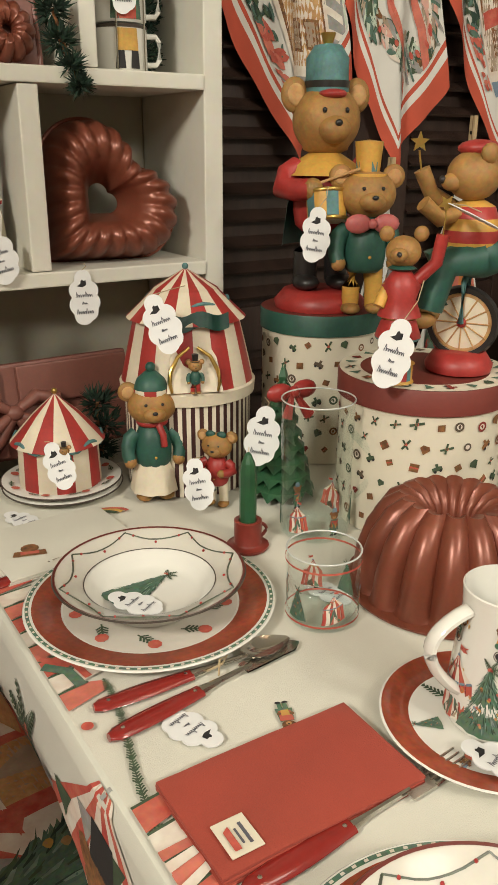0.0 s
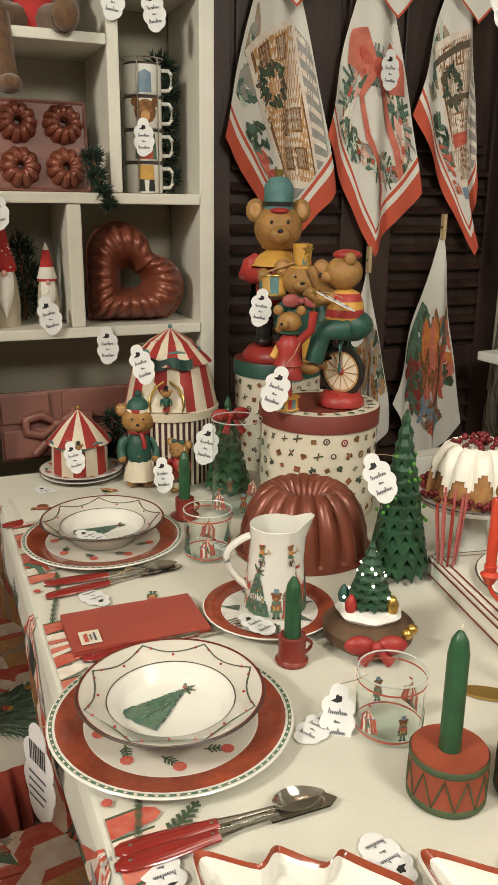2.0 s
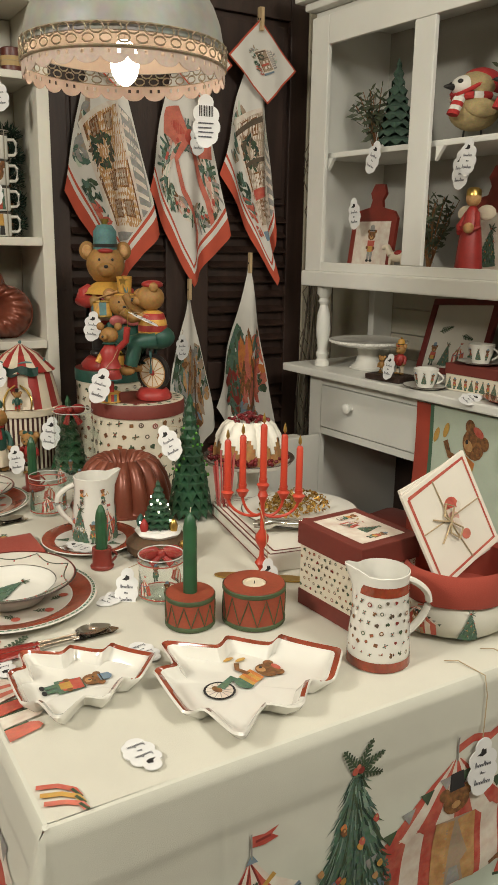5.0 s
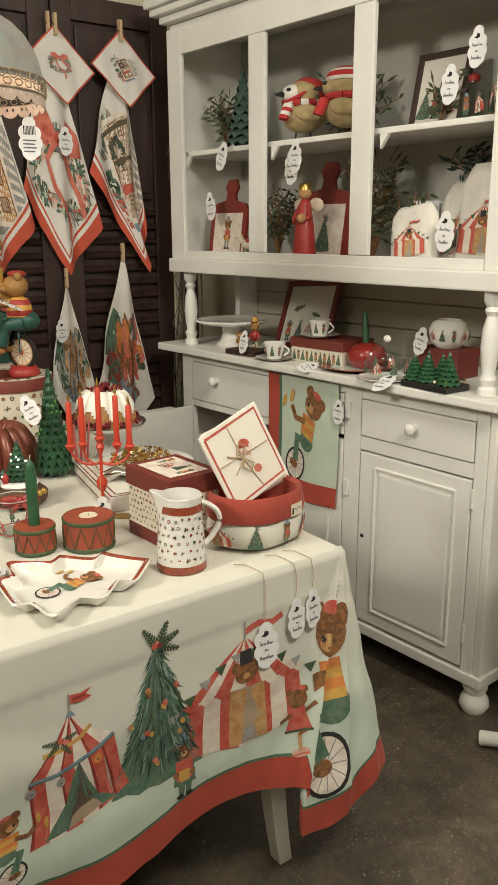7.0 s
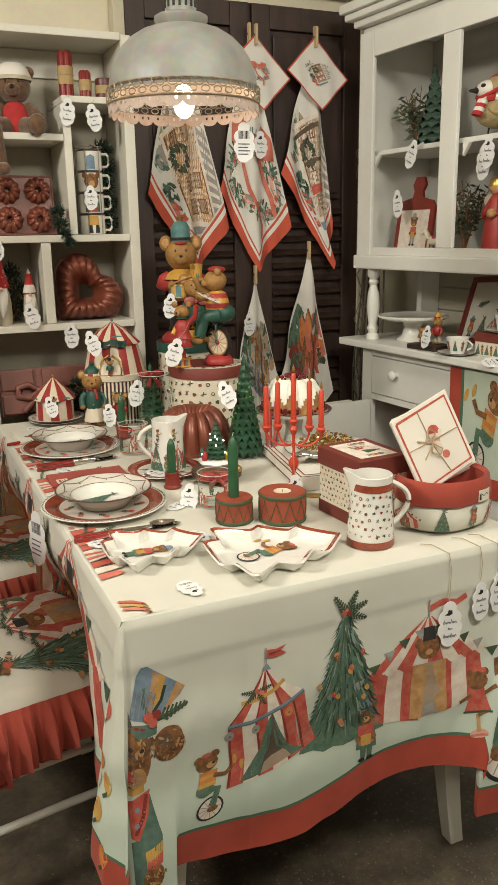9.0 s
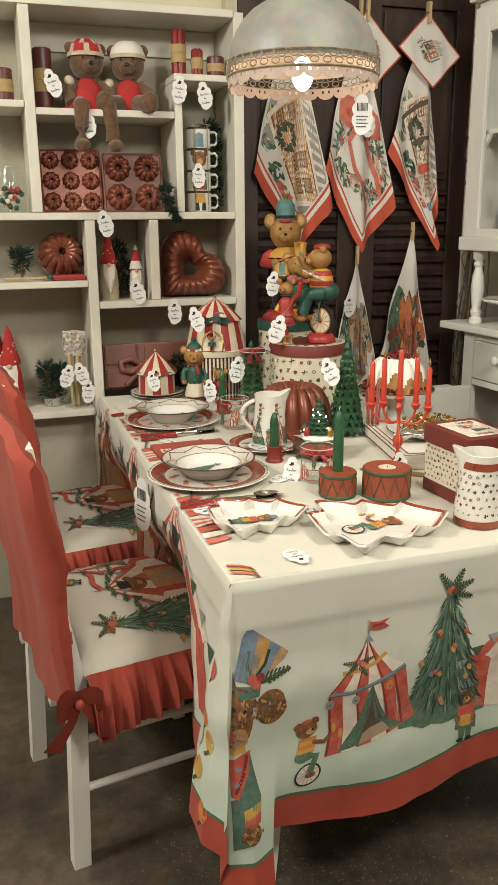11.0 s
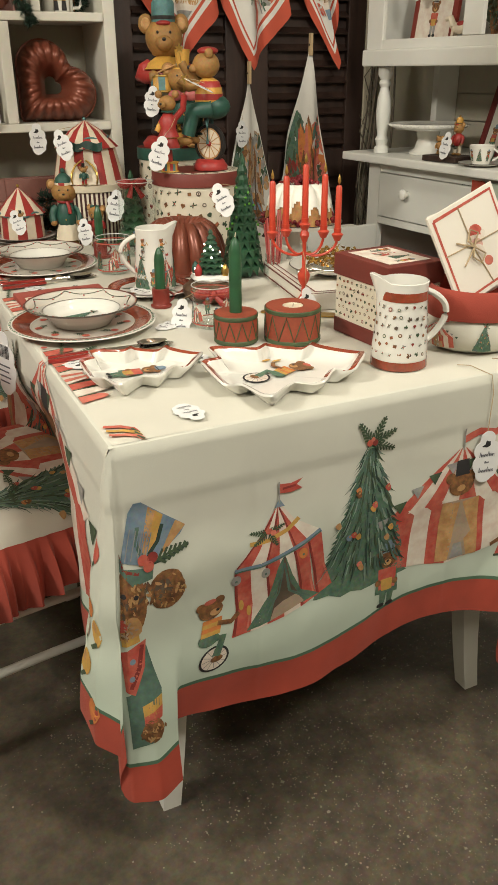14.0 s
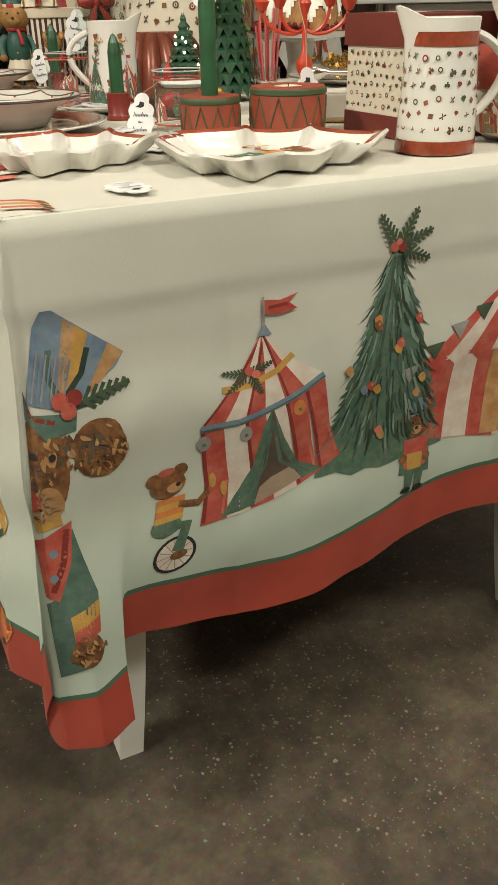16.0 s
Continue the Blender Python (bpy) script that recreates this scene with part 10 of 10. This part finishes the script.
board(0.225, 0.07, 0.29, lay, "red chopping board with white bear print, standing upright")
board(0.640, 0.16, 0.33, place(m_tree(), 0, 0.03, 0.13), "dark red wooden serving board standing upright")
htag(0.205, 0.02, 1.49, -6, 0.085)
hs = hthing("rocking_horse", "small white horse figure with red saddle", "figurine", (0.375, 0.06, F1), 10)
bm = B()
ball(bm, (0, 0, 0.055), (0.034, 0.014, 0.018), 14, 8)
for x in (-0.022, 0.022):
    for y in (-0.009, 0.009):
        tube(bm, [(x, y, 0.05), (x * 1.15, y, 0.004)], 0.005, 7)
tube(bm, [(-0.026, 0, 0.06), (-0.04, 0, 0.085), (-0.058, 0, 0.082)], [0.012, 0.010, 0.007], 8)
part("horse", bm, S_WHITE, hs, smooth=True)
part("saddle", ball(B(), (0.004, 0, 0.066), (0.016, 0.0155, 0.010), 10, 7), S_RED, hs, smooth=True)


def leafy(u, d, z, spread, h, n, seed, label, m=None, name="dried_foliage"):
    t = hthing(name, label, "foliage", (u, d, z))
    rnd = random.Random(seed)
    bm, st = B(), B()
    for k in range(n):
        a, r = rnd.uniform(0, 6.28), spread * rnd.random() ** 0.6
        tip = Vector((r * math.cos(a), 0.35 * r * math.sin(a), h * rnd.uniform(0.45, 1)))
        tube(st, [(0, 0, 0), tip * 0.5 + Vector((0, 0, h * 0.12)), tip], 0.0014, 4)
        for j in range(7):
            p = tip * (0.45 + 0.09 * j)
            e = Vector((rnd.uniform(-1, 1), rnd.uniform(-0.8, 0.4), rnd.uniform(-0.4, 0.8))).normalized() * rnd.uniform(0.028, 0.048)
            s = e.cross(Vector((0.3, 1, 0.2))).normalized() * 0.006
            bm.faces.new([bm.verts.new(q) for q in (p, p + e * 0.5 + s, p + e, p + e * 0.5 - s)])
    part("leaves", bm, m or OLIVE, t, kind="stuff", label="narrow dry olive leaves")
    part("stems", st, P_BROWN, t, kind="stuff", label="thin brown stems")


leafy(0.38, 0.2, F1, 0.11, 0.26, 30, 1, "dried olive foliage behind the red board")
leafy(0.84, 0.2, F1, 0.13, 0.34, 52, 2, "loose dried olive branches behind the angel")
leafy(1.06, 0.12, F1, 0.07, 0.22, 18, 3, "dried olive foliage beside white cards")
leafy(1.22, 0.27, F1 + 0.2, 0.16, 0.15, 20, 4, "dark dried foliage hanging above the cushions", PINE)
leafy(0.18, 0.12, F2, 0.10, 0.20, 24, 5, "dark dried twigs beside the small tree")
leafy(0.70, 0.22, F2, 0.22, 0.20, 44, 6, "dark dried leaves behind the two birds")
leafy(1.12, 0.16, F2, 0.07, 0.15, 8, 7, "dried leaves in front of the picture")
an = new("angel_figure")
bm = B()
lathe(bm, [(0, 0), (0.045, 0.0), (0.047, 0.02), (0.034, 0.15), (0.02, 0.22), (0.012, 0.235), (0, 0.24)], 24, mi=1)
lathe(bm, [(0.046, 0.0), (0.049, 0.012), (0.046, 0.022)], 24, mi=5)
ball(bm, (0, 0, 0.262), (0.026, 0.025, 0.028), 14, 9, 8)
lathe(bm, [(0.025, 0.27), (0.024, 0.288), (0.016, 0.296), (0.0, 0.298)], 10, mi=9)
for s in (-1, 1):
    tube(bm, [(s * 0.018, 0, 0.215), (s * 0.04, -0.015, 0.17), (s * 0.018, -0.035, 0.15)], 0.010, 8, mi=1)
    ball(bm, (s * 0.04, 0.02, 0.215), (0.040, 0.006, 0.026), 10, 6, 5)
ball(bm, (0.02, -0.038, 0.165), 0.018, 10, 7, 8)
part_ob = part("angel_figure", bm, BEAR_MATS, None, "painted angel figure in a dark red dress", smooth=True, category="figurine")
part_ob.matrix_world = HM @ pose(0.665, 0.06, F1) @ Matrix.Diagonal((0.88, 0.88, 0.86, 1))
bpy.data.objects.remove(an)
htag(0.66, 0.0, 1.60, 0, 0.09)
MITT = mat("quilted_white_cotton", (0.66, 0.63, 0.56), 0.9, var=0.08, scale=25, bump=0.5, grain=60)
for u, d, w, h, tn, mo in ((1.11, 0.08, 0.17, 0.18, 8, m_bigtent()), (1.20, 0.16, 0.18, 0.24, -4, m_tent()), (1.335, 0.10, 0.19, 0.29, 3, m_bigtent())):
    c = new("oven_mitt")
    c.matrix_world = HM @ pose(u, d, F1, 80, 0, 0) @ pose(0, 0, 0, 0, 0, tn)
    tagged(c, "quilted white oven mitt with circus tent print", "oven mitt", "oven mitts")
    n = 20
    sh = lambda x, y: 0.022 * max(0, (1 - (2 * x - 1) ** 4) * (1 - (2 * y - 1) ** 6)) ** 0.5
    rad = lambda y: 1 - 0.35 * max(0, (y - 0.7) / 0.3) ** 2
    bm = B()
    for sgn in (1, -1):
        g = [[bm.verts.new((w * (i / n - 0.5) * rad(j / n), h * j / n, sgn * sh(i / n, j / n) + 0.0012 * math.sin(i * 1.9 + j * 1.9) * sgn)) for j in range(n + 1)] for i in range(n + 1)]
        for i in range(n):
            for j in range(n):
                bm.faces.new((g[i][j], g[i + 1][j], g[i + 1][j + 1], g[i][j + 1]))
    part("quilt", bm, MITT, c, smooth=True)
    decal("print", place(mo, 0.0, h * 0.12, min(w * 0.8, h * 0.6)), lambda x, y, l: Vector((x, y, sh(x / w + 0.5, y / h) + 0.003 + l)), c, step=0.00008, lift=0.0008, cell=0.02)
htag(1.235, 0.055, 1.40, 4, 0.095)
for u, d in ((1.045, 0.2), (1.12, 0.24)):
    part_c = hthing("white_card", "plain white card standing upright", "card", (u, d, F1), 5)
    part("card", box(B(), -0.055, 0.055, 0, 0.004, 0, 0.19, 0.001), TAGPAPER, part_c)
ft = hthing("felt_tree", "slim green felt fir tree on a stand", "ornament", (0.275, 0.12, F2))
bm = B()
fir(bm, 0.055, 0.27, 10, 9, 14)
part("foliage", bm, mat("grey_green_felt", (0.055, 0.10, 0.07), 0.9, var=0.3, scale=30), ft)


def bird(u, z, hat_m, stripe, turn, label):
    bm = B()
    ball(bm, (0, 0, 0.085), (0.055, 0.05, 0.058), 18, 12, 0)
    ball(bm, (0, -0.004, 0.150), (0.045, 0.043, 0.042), 18, 12, 0)
    ball(bm, (-0.022, -0.020, 0.148), (0.030, 0.030, 0.031), 16, 10, 2 if not stripe else 0)
    lathe(bm, [(0, 0), (0.010, 0), (0.005, 0.018), (0, 0.024)], 8, m=pose(-0.046, -0.034, 0.145, 0, -90, 36), mi=3)
    ball(bm, (-0.030, -0.046, 0.158), 0.0065, 10, 7, 3)
    ball(bm, (-0.050, -0.010, 0.158), 0.0065, 10, 7, 3)
    if stripe:
        rows = [(0.046, 0.166), (0.050, 0.176), (0.048, 0.184), (0.044, 0.192), (0.036, 0.200), (0.026, 0.207), (0.012, 0.211), (0, 0.212)]
        lathe(bm, rows, 20, mis=lambda k, i: 2 if k in (0, 3, 5) else 1)
        ball(bm, (0.032, 0.0, 0.212), (0.018, 0.010, 0.014), 10, 7, 4)
    else:
        ball(bm, (0.010, 0.010, 0.158), (0.047, 0.044, 0.047), 18, 12, 1)
        tube(bm, [(0.036 * math.cos(a) - 0.012, 0.036 * math.sin(a) - 0.012, 0.152 + 0.030 * math.cos(a - 0.7)) for a in [2 * math.pi * i / 18 for i in range(18)]], 0.006, 7, mi=1, closed=True)
    for k in range(16):
        a0, a1 = 2 * math.pi * k / 16, 2 * math.pi * (k + 1) / 16
        tube(bm, [(0.044 * math.cos(a), 0.044 * math.sin(a), 0.118) for a in (a0, (a0 + a1) / 2, a1)], 0.012, 8, mi=1 if stripe or k % 2 else 2)
    for k in range(4):
        tube(bm, [(-0.030 - 0.003 * k, -0.046 - 0.003 * k, 0.112 - 0.012 * k), (-0.033 - 0.003 * k, -0.049 - 0.003 * k, 0.100 - 0.012 * k)], 0.013, 8, mi=1 if stripe or k % 2 else 2)
    for q in (-1, 1):
        ball(bm, (0.016, q * 0.046, 0.085), (0.036, 0.012, 0.026), 12, 8, 0, m=Matrix.Rotation(radians(20), 4, "Y"))
    tube(bm, [(0.045, 0, 0.085), (0.075, 0, 0.098)], [0.022, 0.010], 9, mi=0)
    for s in (-1, 1):
        tube(bm, [(s * 0.018, 0, 0.03), (s * 0.02, 0, 0.0)], 0.0025, 6, mi=3)
    ob = part("plush_bird", bm, [mat("straw_plush", (0.38, 0.29, 0.14), 0.95, var=0.25, scale=50, bump=0.9, grain=260), FELT_RED, FELT_WHITE, S_BLACK, PINE], None, label, smooth=True, category="soft toy")
    ob.matrix_world = HM @ pose(u, 0.12, z, 0, 0, turn) @ Matrix.Diagonal((1.34, 1.3, 0.98, 1))


bird(0.590, F2, FELT_RED, False, 38, "straw-coloured plush bird in a red hood")
bird(0.785, F2, FELT_RED, True, 10, "straw-coloured plush bird in striped red hat")
lay = []
for k in range(3):
    lay += place((m_tree(), m_bear(), m_tent())[k], -0.05 + 0.04 * k, 0.03, 0.09)
leaning("framed_picture", "dark wooden framed print leaning in the cabinet", "picture", 1.09, 0.17, F2, 0.19, 0.22, 12, 0, DARKWOOD, lay, 0.018)
for k, (u, d, r, h) in enumerate(((1.27, 0.10, 0.03, 0.10), (1.335, 0.14, 0.034, 0.15), (1.40, 0.10, 0.034, 0.12), (1.335, 0.06, 0.026, 0.08))):
    b = hthing("glass_bottle", "small clear glass jar with festive print", "jar", (u, d, F2), 0, "printed glass jars")
    part("jar_body", lathe(B(), [(0, 0), (r, 0), (r, h * 0.75), (r * 0.5, h * 0.9), (r * 0.5, h)], 26), GLASS, b, smooth=True)
    part("stopper", lathe(B(), [(0, h - 0.002), (r * 0.48, h - 0.002), (r * 0.55, h + 0.012), (0, h + 0.022)], 16), GLASS if k % 2 else S_RED, b, smooth=True)
    decal("print", place(m_tent() if k % 2 else m_bear(), 0, 0.008, h * 0.6) + place(m_tree(), r * 1.4, 0.008, h * 0.5) + place(m_tree(), -r * 1.4, 0.008, h * 0.5), wrap(r, 0, r, h), b, step=0.00004, lift=0.001, cell=0.01)
for u, z in ((0.325, 1.655), (0.70, 1.63), (1.235, 1.78), (1.315, 1.86)):
    htag(u, -0.02 if z < 1.7 else 0.04, z, 24 if u < 0.5 else 3, 0.085)

# printed kitchen towel over the dresser's drawer
tb = hthing("kitchen_towel", "mint kitchen towel with unicycle bear and red edge", "tea towel", (0, 0, 0))
bm = B()
n = 24
TWL = lambda a, b, l=0.0: Vector((0.572 + 0.34 * a + 0.006 * math.sin(b * 4), -0.016 - 0.006 * math.sin(a * 9 + b * 2) * b - 0.006 * b - l, 0.925 - 0.435 * b + 0.012 * a * b))
g = [[bm.verts.new(TWL(i / n, j / n)) for j in range(n + 1)] for i in range(n + 1)]
for i in range(n):
    for j in range(n):
        f = bm.faces.new((g[i][j], g[i + 1][j], g[i + 1][j + 1], g[i][j + 1]))
        f.material_index = 1 if (i < 4 or j >= n - 4) else (2 if i == 4 else 0)
part("cloth", bm, [P_MINT, CLOTH_RED, CLOTH_GREEN], tb, smooth=True)
decal("print", [(m, [(x, 0.86 - y * 0.98) for x, y in pts]) for m, pts in place(m_rider(), 0.36, 0.02, 0.86, -24, -1)], lambda a, b, l: TWL(a, b, l), tb, step=0.0001, lift=0.0015, cell=0.06)
htag(0.925, -0.03, 0.84, 4, 0.07)
# folded textiles in the open compartment and by the open door
for k, (u, d, z, m) in enumerate(((0.30, 0.22, 0.1465, RUST), (0.32, 0.2, 0.235, CLOTH), (0.33, 0.22, 0.325, RUST))):
    f = hthing("folded_textile", "folded printed kitchen textile in the open cupboard" if m is CLOTH else "folded rust red textile in the open cupboard", "folded cloth", (u, d, z), 4 * k, "folded textiles")
    part("fold", box(B(), -0.16, 0.16, -0.13, 0.13, 0, 0.085, 0.03), m, f, smooth=True)
    if m is CLOTH:
        decal("print", place(m_tent(), -0.05, 0.012, 0.06) + place(m_tree(), 0.06, 0.012, 0.06), lambda x, y, l: Vector((x, -0.13 - l, y)), f, step=0.0001, lift=0.001)
cl = new("printed_cushion")
cl.matrix_world = HM @ pose(0.075, -0.23, 0.56, 0, 0, 90)
tagged(cl, "printed cushion leaning on the open cupboard door", "cushion")
part("cover", box(B(), -0.17, 0.17, 0.0, 0.05, -0.16, 0.16, 0.02), CLOTH, cl, smooth=True)
decal("print", place(m_bigtent(), 0.02, -0.13, 0.26), lambda x, y, l: Vector((-x, 0.05 + l, y)), cl, step=0.0001, lift=0.001)
cl2 = hthing("white_pedestal", "white painted pedestal stand with curved feet", "stand", (1.80, -0.02, 0))
part("column", lathe(B(), [(0, 0.05), (0.03, 0.05), (0.035, 0.1), (0.025, 0.25), (0.03, 0.55), (0.05, 0.6), (0.16, 0.61), (0.16, 0.63), (0, 0.63)], 24), WHITE_PAINT, cl2, smooth=True)
for a in (95, 200, 320):
    c, s = math.cos(radians(a)), math.sin(radians(a))
    part("foot", tube(B(), [(0.02 * c, 0.02 * s, 0.12), (0.10 * c, 0.10 * s, 0.085), (0.18 * c, 0.18 * s, 0.035), (0.24 * c, 0.24 * s, 0.022)], [0.022, 0.022, 0.02, 0.022], 10), WHITE_PAINT, cl2, smooth=True)
